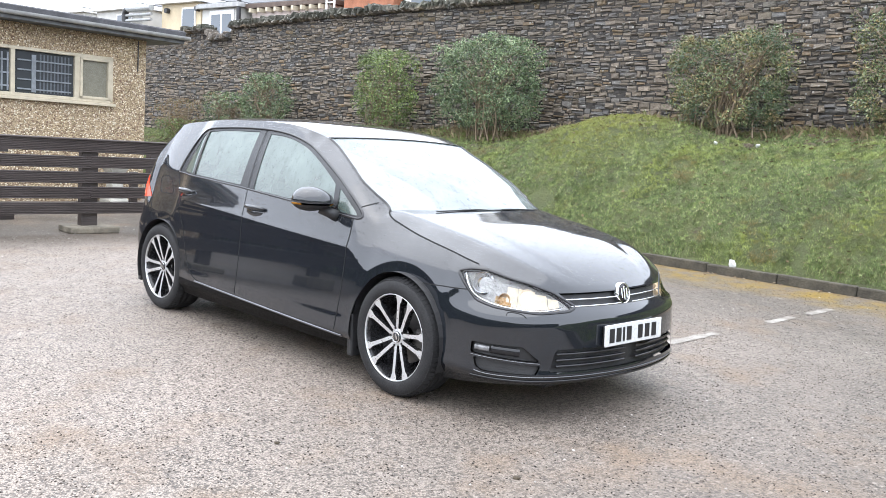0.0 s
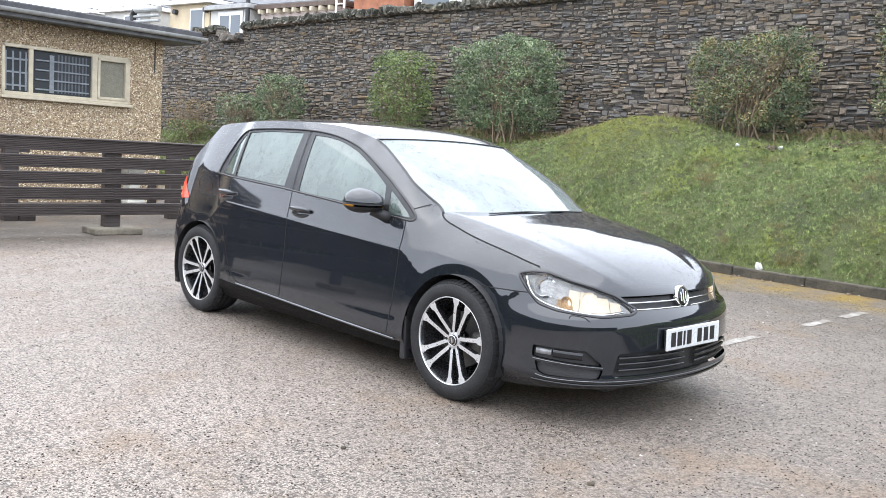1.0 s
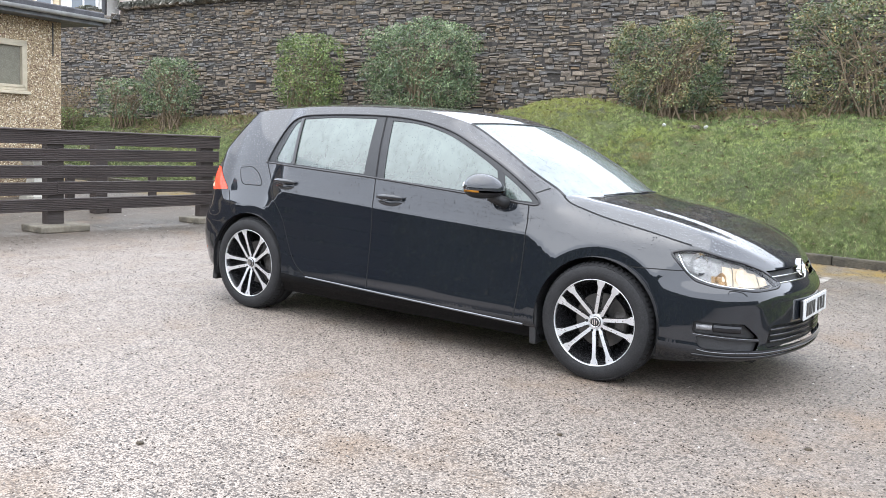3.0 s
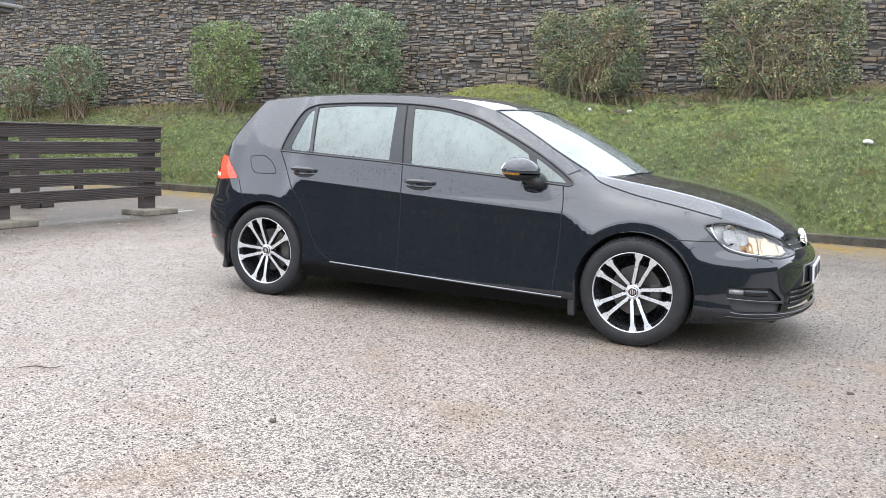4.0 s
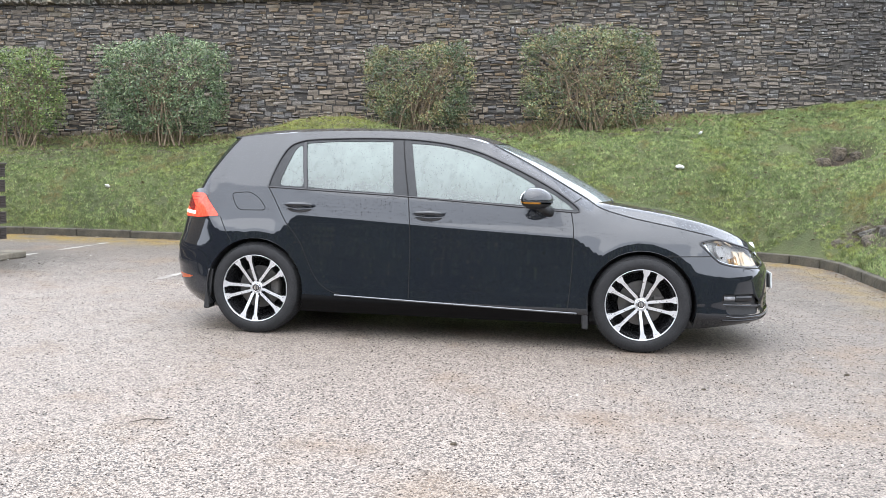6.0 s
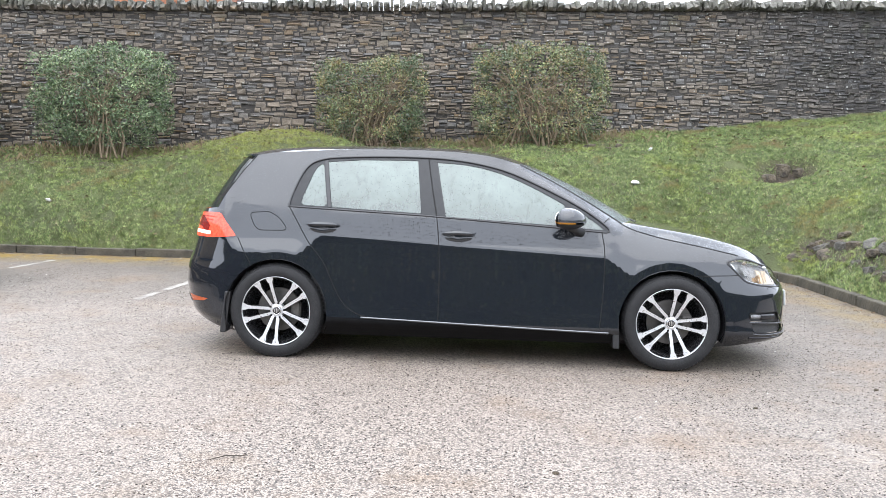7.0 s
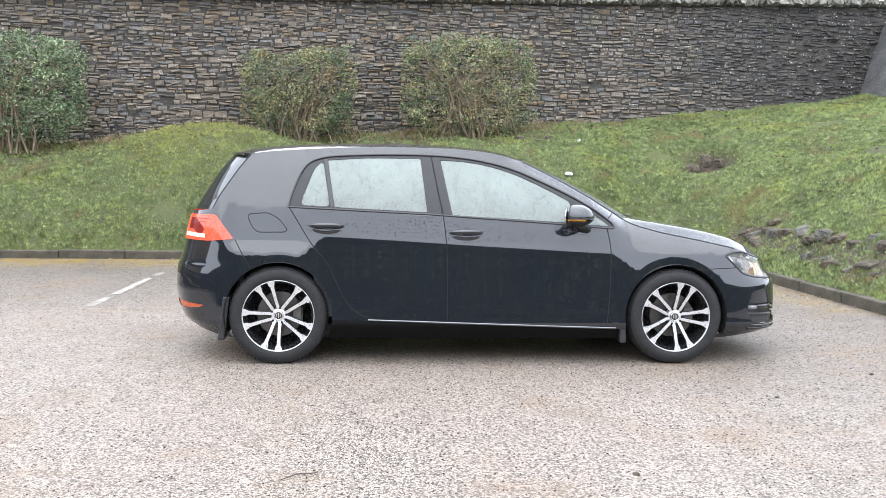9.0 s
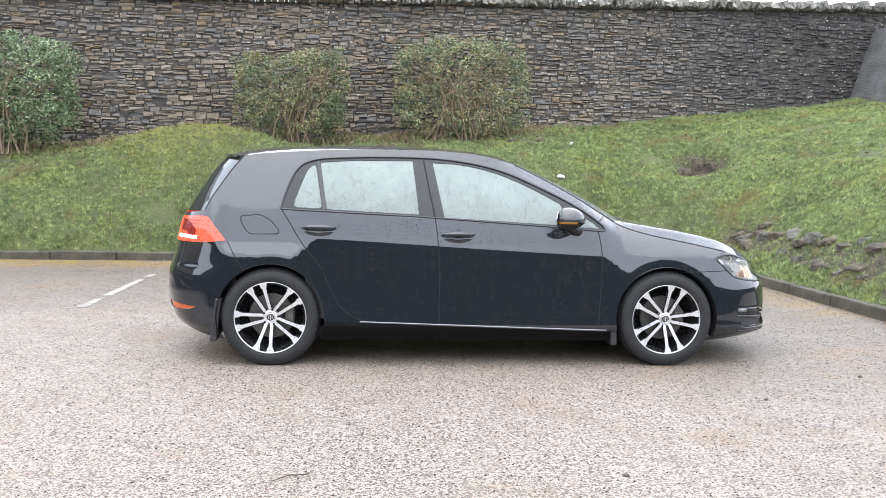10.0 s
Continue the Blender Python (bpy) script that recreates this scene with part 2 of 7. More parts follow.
def bank_material():
    g = Nodes("grass_soil")
    v = g.coords()
    a = g.noise(v, 1.1, 6, 0.65, 0.35, 0.65)
    b = g.noise(v, 9, 6, 0.65, 0.35, 0.65)
    c = g.mix(a, (0.046, 0.062, 0.020), (0.095, 0.115, 0.036))
    c = g.mix(g.math("MULTIPLY", b, 0.5), c, (0.055, 0.050, 0.022))
    soil = g.noise(v, 2.3, 6, 0.7, 0.62, 0.72)
    c = g.mix(soil, c, (0.060, 0.042, 0.028))
    moss = g.noise(v, 0.9, 5, 0.6, 0.58, 0.72)
    c = g.mix(g.math("MULTIPLY", moss, 0.5), c, (0.11, 0.11, 0.025))
    x, y, z = g.split(v)
    near = g.math("SUBTRACT", y, g.math("MULTIPLY", x, 0.115))
    bare = g.math("MULTIPLY", g.ramp(near, 8.1, 8.7), g.ramp(x, 2.8, 2.2))
    bare = g.math("MULTIPLY", bare, g.noise(v, 1.6, 5, 0.6, 0.25, 0.55))
    c = g.mix(bare, c, g.mix(b, (0.045, 0.034, 0.024), (0.11, 0.085, 0.055)))
    # washed-out soil along ledge and hollow, the hollow's shadow put into its colour
    hole = g.math("SQRT", g.math("ADD", g.math("POWER", g.math("SUBTRACT", x, 4.75), 2.0), g.math("POWER", g.math("SUBTRACT", y, 7.62), 2.0)))
    soil_and_shade = g.math("MAXIMUM", g.ramp(hole, 0.50, 0.30), g.math("MULTIPLY", g.ramp(g.math("ABSOLUTE", g.math("SUBTRACT", x, 4.45)), 0.30, 0.16), g.ramp(y, 5.7, 5.4)))
    c = g.mix(soil_and_shade, c, g.mix(b, (0.030, 0.023, 0.016), (0.085, 0.064, 0.042)))
    g.set(Base_Color=c, Roughness=0.9)
    g.bump(g.noise(v, 40, 6, 0.7, 0.2, 0.8), 0.9, 0.03)
    return g.m


def leaf_material(name, dark, light, old, gloss=0.35, share=0.9, patch=None, spot=None):
    g = Nodes(name)
    r = g.rand(True)
    c = g.mix(r, dark, light)
    rr = g.math("FRACT", g.math("MULTIPLY", r, 13.7))
    c = g.mix(g.ramp(rr, share, share + 0.02), c, old)
    v = g.coords()
    c = g.mix(g.math("MULTIPLY", g.noise(v, 2.0, 4), 0.5), c, dark)
    if patch:
        for col, scale, lo, hi in patch:
            c = g.mix(g.math("MULTIPLY", g.noise(v, scale, 5, 0.6, lo, hi), 0.85), c, g.mix(r, tuple(k * 0.45 for k in col), col))
    if spot:
        (sx, sy, sr), col = spot
        x, y, z = g.split(v)
        far = g.math("SQRT", g.math("ADD", g.math("POWER", g.math("SUBTRACT", x, sx), 2.0), g.math("POWER", g.math("SUBTRACT", y, sy), 2.0)))
        c = g.mix(g.math("MULTIPLY", g.ramp(far, sr, sr * 0.4), g.ramp(r, 0.1, 0.6, 0.2, 0.7)), c, col)
    g.set(Base_Color=c, Roughness=gloss, Specular_IOR_Level=0.45, Subsurface_Weight=0.0)
    tr = g.n("ShaderNodeBsdfTranslucent")
    g.link(g.mix(0.5, c, light), tr.inputs["Color"])
    mx = g.n("ShaderNodeMixShader")
    mx.inputs[0].default_value = 0.12
    g.link(g.b.outputs[0], mx.inputs[1])
    g.link(tr.outputs[0], mx.inputs[2])
    g.link(mx.outputs[0], g.out.inputs["Surface"])
    return g.m


def pebbledash_material():
    g = Nodes("pebbledash")
    v = g.coords()
    cells = g.t.nodes.new("ShaderNodeTexVoronoi")
    cells.inputs["Scale"].default_value = 46.0
    g.link(v, cells.inputs["Vector"])
    tone = g.split(cells.outputs["Color"])[1]
    c = g.mix(tone, (0.29, 0.21, 0.125), (0.66, 0.52, 0.33))
    c = g.mix(g.ramp(tone, 0.80, 0.84), c, (0.80, 0.71, 0.55))
    c = g.mix(g.ramp(tone, 0.16, 0.12), c, (0.16, 0.09, 0.06))
    c = g.mix(g.ramp(cells.outputs["Distance"], 0.45, 0.75), c, (0.26, 0.19, 0.115))
    c = g.mix(g.math("MULTIPLY", g.noise(v, 0.9, 5), 0.35), c, (0.22, 0.17, 0.12))
    g.set(Base_Color=c, Roughness=0.75)
    g.bump(g.math("MULTIPLY", cells.outputs["Distance"], -1.0), 0.9, 0.02)
    return g.m


def timber_material():
    g = Nodes("dark_stained_timber")
    v = g.coords((14, 0.9, 22), world=True)
    w = g.coords()
    f = g.noise(v, 2.2, 6, 0.6, 0.3, 0.7)
    r = g.rand()
    c = g.mix(f, (0.020, 0.015, 0.014), (0.058, 0.044, 0.040))
    c = g.mix(g.math("MULTIPLY", g.noise(w, 1.7, 4), 0.4), c, (0.075, 0.062, 0.056))
    c = g.mix(g.math("MULTIPLY", r, 0.3), c, (0.03, 0.022, 0.02))
    g.set(Base_Color=c, Roughness=0.62)
    g.bump(f, 0.5, 0.006)
    return g.m


tarmac_mat = ground_material()
stone_mat, stone_joined_mat = stone_material(False), stone_material(True)
bank_mat = bank_material()
pebble_mat = pebbledash_material()
timber_mat = timber_material()
mortar_mat = simple("dark_joint", (0.050, 0.045, 0.040), 0.9, var=0.4, bump=0.5, bump_scale=40, dist=0.02)
kerb_mat = simple("mossy_concrete_kerb", (0.055, 0.048, 0.034), 0.8, var=0.45, scale=5, bump=0.6, bump_scale=45, dist=0.01)
concrete_mat = simple("weathered_concrete", (0.145, 0.128, 0.098), 0.8, var=0.35, scale=6, bump=0.5, bump_scale=50, dist=0.008)
def paint_line_material():
    g = Nodes("worn_road_paint")
    v = g.coords()
    keep = g.math("MULTIPLY", g.noise(v, 70, 4, 0.7, 0.40, 0.55), g.noise(v, 3.5, 5, 0.6, 0.36, 0.60))
    c = g.mix(keep, (0.16, 0.14, 0.12), (0.36, 0.345, 0.315))
    g.set(Base_Color=c, Roughness=0.6)
    g.bump(g.noise(v, 90, 4), 0.5, 0.004)
    return g.m


line_mat = paint_line_material()
cream_mat = simple("cream_window_paint", (0.50, 0.44, 0.33), 0.45, var=0.12, scale=9)
gutter_mat = simple("grey_gutter", (0.33, 0.33, 0.325), 0.4, var=0.2, scale=5)
fascia_mat = simple("weathered_fascia", (0.12, 0.125, 0.13), 0.6, var=0.3, scale=5)
roof_felt_mat = simple("roof_felt", (0.06, 0.06, 0.065), 0.8, var=0.3, scale=4)
white_render_mat = simple("white_render", (0.56, 0.55, 0.52), 0.8, var=0.1, scale=1.5)
blush_render_mat = simple("blush_render", (0.52, 0.44, 0.41), 0.8, var=0.15, scale=1.5)
brown_eaves_mat = simple("brown_eaves", (0.10, 0.07, 0.055), 0.7, var=0.25, scale=4)
cream_render_mat = simple("cream_render", (0.54, 0.45, 0.31), 0.8, var=0.12, scale=1.5)
brick_far_mat = simple("red_brick_far", (0.33, 0.135, 0.075), 0.8, var=0.25, scale=4)
slate_mat = simple("slate_roof", (0.10, 0.105, 0.115), 0.6, var=0.3, scale=3)
pvc_mat = simple("white_plastic_frame", (0.78, 0.78, 0.77), 0.35, var=0.05)
pipe_mat = simple("grey_pipe", (0.33, 0.34, 0.34), 0.4, var=0.15)
dark_pipe_mat = simple("black_downpipe", (0.03, 0.03, 0.032), 0.4, var=0.2)
rock_mat = simple("mossy_rock", (0.078, 0.062, 0.042), 0.85, var=0.7, scale=9, bump=0.8, bump_scale=30, dist=0.02)
litter_mat = simple("white_litter", (0.52, 0.52, 0.50), 0.5, var=0.1)
soil_mat = simple("bare_soil", (0.045, 0.034, 0.024), 0.95, var=0.4, scale=14, bump=0.9, bump_scale=40, dist=0.02)
twig_mat = simple("twig_bark", (0.17, 0.128, 0.082), 0.8, var=0.35, scale=20)
pane_dark = Nodes("hut_pane").set(Base_Color=(0.05, 0.055, 0.06), Roughness=0.06, Specular_IOR_Level=0.5).m
far_pane = Nodes("far_pane").set(Base_Color=(0.10, 0.12, 0.14), Roughness=0.08, Specular_IOR_Level=0.6).m
frosted_mat = simple("frosted_pane", (0.20, 0.19, 0.15), 0.25, var=0.1)

# ---- the lie of the land ----
KERB_Y, KERB_X, KERB_R, KERB_END = 5.95, 4.0, 1.3, 0.60
WALL_A = 0.115                      # the wall's slope in plan


def wall_y(x):
    return 9.75 + WALL_A * x


def wall_top(x):
    return float(np.interp(x, [-30, -19, -16.15, -16.08, -15.4, -15.33, -12, -8.5, -7, -2, 3, 7, 12], [3.55, 3.70, 3.85, 3.60, 3.60, 3.88, 4.01, 4.09, 4.12, 4.29, 4.46, 4.62, 4.82]))


def inland(x, y):
    """Metres behind the kerb's face; negative on the car park."""
    a, b = y - KERB_Y, x - KERB_X
    cx, cy = KERB_X - KERB_R, KERB_Y - KERB_R
    if x > cx and y > cy:
        return min(math.hypot(x - cx, y - cy) - KERB_R, y - KERB_END)
    return max(a, min(b, y - KERB_END))


def bank_z(x, y):
    d = inland(x, y)
    if d <= 0.09:
        return 0.085
    top = float(np.interp(x, [-18, -13, -9, -5, 0, 3.5, 6.3, 9.3, 14], [1.25, 1.40, 1.60, 1.66, 1.95, 2.25, 2.55, 2.95, 3.3]))
    far = max(0.5, inland(x, wall_y(x)))
    u = min(1.0, (d - 0.09) / (far - 0.09))
    e = float(np.interp(x, [2.2, 4.2], [2.3, 1.35]))
    z = 0.10 + (top - 0.10) * (1 - math.exp(-e * u)) / (1 - math.exp(-e))
    m = math.hypot((x + 3.6) / 1.5, (y - 8.15) / 0.95)
    z += 0.48 * math.exp(-m * m * 1.15)
    h = math.hypot((x - 4.75) / 0.45, (y - 7.60) / 0.36)
    z -= 0.36 * math.exp(-h ** 4)
    h = math.hypot((x - 3.85) / 0.25, (y - 7.64) / 0.2)
    z -= 0.10 * math.exp(-h * h)
    z += 0.06 * noise.noise((x * 0.9, y * 0.9, 3.1)) * min(1, d * 2) + (0.035 * noise.noise((x * 3.7, y * 3.7, 1.7)) + 0.022 * noise.noise((x * 8.5, y * 8.5, 4.0))) * min(1, d * 3)
    return z


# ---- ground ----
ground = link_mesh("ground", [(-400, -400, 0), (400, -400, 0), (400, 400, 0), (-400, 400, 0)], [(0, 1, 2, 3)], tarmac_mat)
tagged(ground, "pale worn wet tarmac of a car park with damp stains", "ground", kind="structure")


def grid_sheet(name, x0, x1, y0, y1, step, keep, height, material):
    nx, ny = int(round((x1 - x0) / step)), int(round((y1 - y0) / step))
    idx, verts, faces = {}, [], []
    for j in range(ny + 1):
        for i in range(nx + 1):
            x, y = x0 + i * step, y0 + j * step
            if keep(x, y):
                idx[i, j] = len(verts)
                verts.append((x, y, height(x, y)))
    for j in range(ny):
        for i in range(nx):
            q = [(i, j), (i + 1, j), (i + 1, j + 1), (i, j + 1)]
            if all(k in idx for k in q):
                faces.append([idx[k] for k in q])
    return link_mesh(name, verts, faces, material, smooth=True)


bank = grid_sheet("grass_bank", -26, 16, -4, 12.4, 0.1, lambda x, y: inland(x, y) > -0.04 and y < wall_y(x) + 0.25, bank_z, bank_mat)
tagged(bank, "steep mossy grass bank behind the kerb", "grass bank", kind="structure")


# ---- kerb ----
def kerb_line():
    pts = []
    x = -24.0
    while x < KERB_X - KERB_R:
        pts.append((x, KERB_Y))
        x += 0.9
    pts[-1] = (KERB_X - KERB_R, KERB_Y)
    for k in range(1, 5):
        a = radians(90 - 22.5 * k)
        pts.append((KERB_X - KERB_R + KERB_R * math.cos(a), KERB_Y - KERB_R + KERB_R * math.sin(a)))
    y = KERB_Y - KERB_R
    while y > KERB_END + 0.9:
        y -= 0.9
        pts.append((KERB_X, y))
    pts[-1] = (KERB_X, KERB_END)
    x = KERB_X
    while x < 15:
        x += 0.9
        pts.append((x, KERB_END))
    return pts


kerb = thing("kerb", "low dark mossy concrete kerb along the grass", "kerb", kind="structure")
kp = kerb_line()
for p, q in zip(kp, kp[1:]):
    d = Vector((q[0] - p[0], q[1] - p[1], 0))
    L = d.length - 0.008
    bm = boxed(0, L, 0, 0.125, -0.05, 0.115 + random.uniform(-0.006, 0.006), bevel=0.014, segments=2)
    ob = part("kerbstone", bm, kerb_mat, kerb)
    ob.matrix_world = Matrix.Translation((p[0], p[1], 0)) @ Matrix.Rotation(math.atan2(d.y, d.x) + random.uniform(-0.006, 0.006), 4, "Z")

# ---- bay markings ----
def bay_line(x, y0, y1, gaps):
    n = 90
    bm = bmesh.new()
    prev = None
    for i in range(n + 1):
        y = y0 + (y1 - y0) * i / n
        w = 0.04 + 0.018 * noise.noise((x * 7, y * 9, 0.3))
        vs = (bm.verts.new((x - w + 0.012 * noise.noise((x, y * 21, 4.0)), y, 0.004)), bm.verts.new((x + w, y, 0.004)))
        worn = noise.noise((x * 3.3, y * 1.6, 8.0)) > gaps
        if prev and not worn:
            bm.faces.new((prev[0], prev[1], vs[1], vs[0]))
        prev = vs
    ob = part("bay_line", bm, line_mat, None)
    return tagged(ob, "worn white painted parking bay line on the tarmac", "road marking", group="bay lines", kind="structure")


bay_line(1.40, 1.5, 2.5, 0.25)
bay_line(1.40, 3.40, 4.95, 0.30)
bay_line(-3.30, 1.6, 4.3, 0.04)
bay_line(-5.88, 3.1, 5.1, 0.25)

# ---- upper ground behind the wall, and walls that close the place ----
up = link_mesh("upper_ground", [(-60, wall_y(-60) + 0.5, 3.3), (60, wall_y(60) + 0.5, 3.9), (60, 90, 7.0), (-60, 90, 7.0), (-60, wall_y(-60) + 0.5, -0.2), (60, wall_y(60) + 0.5, -0.2)], [(0, 1, 2, 3), (4, 5, 1, 0)], bank_mat)
tagged(up, "ground behind the retaining wall", "ground", kind="structure")


far_wall_mat = simple("dark_hedge_wall", (0.030, 0.036, 0.018), 0.9, var=0.5, scale=1.2, bump=0.8, bump_scale=6, dist=0.1)


def hedge_wall(name, a, b, height, label):
    """A closing boundary with an uneven, overgrown top."""
    a, b = Vector(a), Vector(b)
    n = int((b - a).length / 0.8)
    verts, faces = [], []
    side = (b - a).normalized().cross(Vector((0, 0, 1))) * 0.6
    for i in range(n + 1):
        p = a.lerp(b, i / n)
        h = height + 0.3 * noise.noise((p.x * 0.22, p.y * 0.22, 1.0)) + 0.2 * noise.noise((p.x * 0.9, p.y * 0.9, 2.0))
        for q, z in ((p - side, -0.1), (p - side * 0.7, h * 0.6), (p, h), (p + side * 0.7, h * 0.6), (p + side, -0.1)):
            verts.append((q.x + 0.3 * noise.noise((q.x, q.y, z)), q.y, z))
        if i:
            k = 5 * i
            faces.extend((k - 5 + j, k + j, k + j + 1, k - 4 + j) for j in range(4))
    ob = link_mesh(name, verts, faces, far_wall_mat)
    return tagged(ob, label, "wall", kind="structure")


# unseen boundary added behind the camera so the lower doors reflect something dark
wall_south = hedge_wall("wall_south", (-75, -9.0, 0), (30, -9.0, 0), 1.75, "unseen dark boundary added behind the camera for reflections in the doors")
hedge_wall("wall_east", (26, -20, 0), (26, 4, 0), 3.6, "dark overgrown boundary at the end of the car park")

# ---- dry stone retaining wall ----
wall_dir = Vector((1, WALL_A, 0)).normalized()
wall_out = Vector((WALL_A, -1, 0)).normalized()
wall_north = link_mesh("wall_north", *(lambda xs: (
    [p for x in xs for p in ((x, wall_y(x), 0.3), (x, wall_y(x), wall_top(x) - 0.02), (x, wall_y(x) + 0.5, wall_top(x) - 0.02), (x, wall_y(x) + 0.5, 0.3))],
    [f for i in range(len(xs) - 1) for f in ((4 * i, 4 * i + 4, 4 * i + 5, 4 * i + 1), (4 * i + 1, 4 * i + 5, 4 * i + 6, 4 * i + 2), (4 * i + 2, 4 * i + 6, 4 * i + 7, 4 * i + 3))]))([-30 + 0.5 * i for i in range(86)]), mortar_mat)
tagged(wall_north, "tall sooty dry stone retaining wall of thin gritstone courses", "stone wall", kind="structure")

# ---- the hatchback: its outer skin as one function ----
REF = np.array([(-2.085, 0), (-2.072, 0.33), (-2.022, 0.58), (-1.935, 0.725), (-1.80, 0.812), (-1.55, 0.862), (-1.2, 0.884), (-0.6, 0.895), (0, 0.898),
                (0.6, 0.896), (1.1, 0.889), (1.45, 0.872), (1.70, 0.832), (1.85, 0.785), (1.97, 0.705), (2.066, 0.592), (2.136, 0.415), (2.177, 0.20), (2.190, 0)])


def spline(points, per=60):
    """A smooth curve through points, closely sampled."""
    p = np.array(points, float)
    ext = np.vstack([2 * p[0] - p[1], p, 2 * p[-1] - p[-2]])
    out = []
    for i in range(1, len(ext) - 2):
        p0, p1, p2, p3 = ext[i - 1:i + 3]
        l1, l2, l3 = [max(1e-6, np.linalg.norm(b - a)) ** 0.5 for a, b in ((p0, p1), (p1, p2), (p2, p3))]
        m1 = (p1 - p0) / l1 - (p2 - p0) / (l1 + l2) + (p2 - p1) / l2
        m2 = (p2 - p1) / l2 - (p3 - p1) / (l2 + l3) + (p3 - p2) / l3
        m1, m2 = m1 * l2, m2 * l2
        t = np.linspace(0, 1, per, endpoint=False)[:, None]
        out.append((2 * t**3 - 3 * t**2 + 1) * p1 + (t**3 - 2 * t**2 + t) * m1 + (3 * t**2 - 2 * t**3) * p2 + (t**3 - t**2) * m2)
    out.append(p[-1:])
    return np.vstack(out)


def rounded(points, n):
    """The smooth curve through points, resampled to n even steps."""
    c = spline(points, 24)
    a = np.concatenate([[0], np.cumsum(np.linalg.norm(np.diff(c, axis=0), axis=1))])
    u = np.linspace(0, a[-1], n)
    return np.stack([np.interp(u, a, c[:, k]) for k in range(c.shape[1])], 1)


# the plan's outline at its widest: centre of the tail, right flank, centre of the nose
_c = spline([(-2.072, -0.33), *REF, (2.177, -0.20)])
_i0, _i1 = 60, len(_c) - 61
_arc = np.concatenate([[0], np.cumsum(np.linalg.norm(np.diff(_c, axis=0), axis=1))])
_mid = np.argmin(np.abs(_c[:, 0]) + (_c[:, 1] < 0.5) * 9)
_arc = _arc - _arc[_mid]
S_TAIL, S_NOSE = float(_arc[_i0]), float(_arc[_i1])


def smooth01(a, b, v):
    t = np.clip((v - a) / (b - a), 0, 1)
    return t * t * (3 - 2 * t)


def soft_interp(v, xs, ys):
    """A smooth curve through given heights, by blending neighbours."""
    k = np.array([-0.012, -0.006, 0, 0.006, 0.012])
    return sum(np.interp(v + a, xs, ys) for a in k) / len(k)


def s_of_x(x):
    return np.interp(x, _c[_i0:_i1, 0], _arc[_i0:_i1])


def s_of_nose(w):
    """The place along the outline on the nose at half-width w."""
    j = np.argmax(_c[:, 0] > 1.7)
    return np.interp(-w, -_c[j:_i1 + 1, 1], _arc[j:_i1 + 1])


def crease(x):
    return 0.789 - 0.05 * x


def belt(x):
    return 0.966 - 0.052 * x


PILLAR_X = [0.30, 0.39, 0.485, 0.58, 0.675, 0.765, 0.855, 0.945, 1.0]
PILLAR_Z = [1.343, 1.300, 1.253, 1.203, 1.150, 1.098, 1.045, 0.993, 0.957]
NOSE_Z = [0.14, 0.18, 0.215, 0.235, 0.255, 0.275, 0.30, 0.36, 0.42, 0.50, 0.535, 0.56, 0.60, 0.64, 0.68, 0.74, 0.78, 0.83]
NOSE_D = [0.12, 0.03, -0.028, -0.046, -0.050, -0.044, -0.042, -0.041, -0.038, -0.034, -0.028, -0.012, 0.024, 0.042, 0.062, 0.090, 0.125, 0.20]
TAIL_Z = [0.14, 0.20, 0.28, 0.38, 0.48, 0.58, 0.625, 0.66, 0.75, 0.90, 0.98, 1.10, 1.38]
TAIL_D = [0.20, 0.11, 0.045, 0.012, 0.0, 0.006, 0.016, 0.030, 0.054, 0.090, 0.118, 0.18, 0.40]


def arch_top(x, z):
    """Within the upright band round each wheel arch, the height of its rim above; elsewhere z itself."""
    for cx in (-1.3185, 1.3185):
        rim = 0.317 + np.sqrt(np.maximum(0.0, 0.408 ** 2 - (x - cx) ** 2))
        z = z + np.where((np.abs(x - cx) < 0.408) & (z < rim), (rim - z) * smooth01(0.31, 0.44, z), 0.0)
    return z


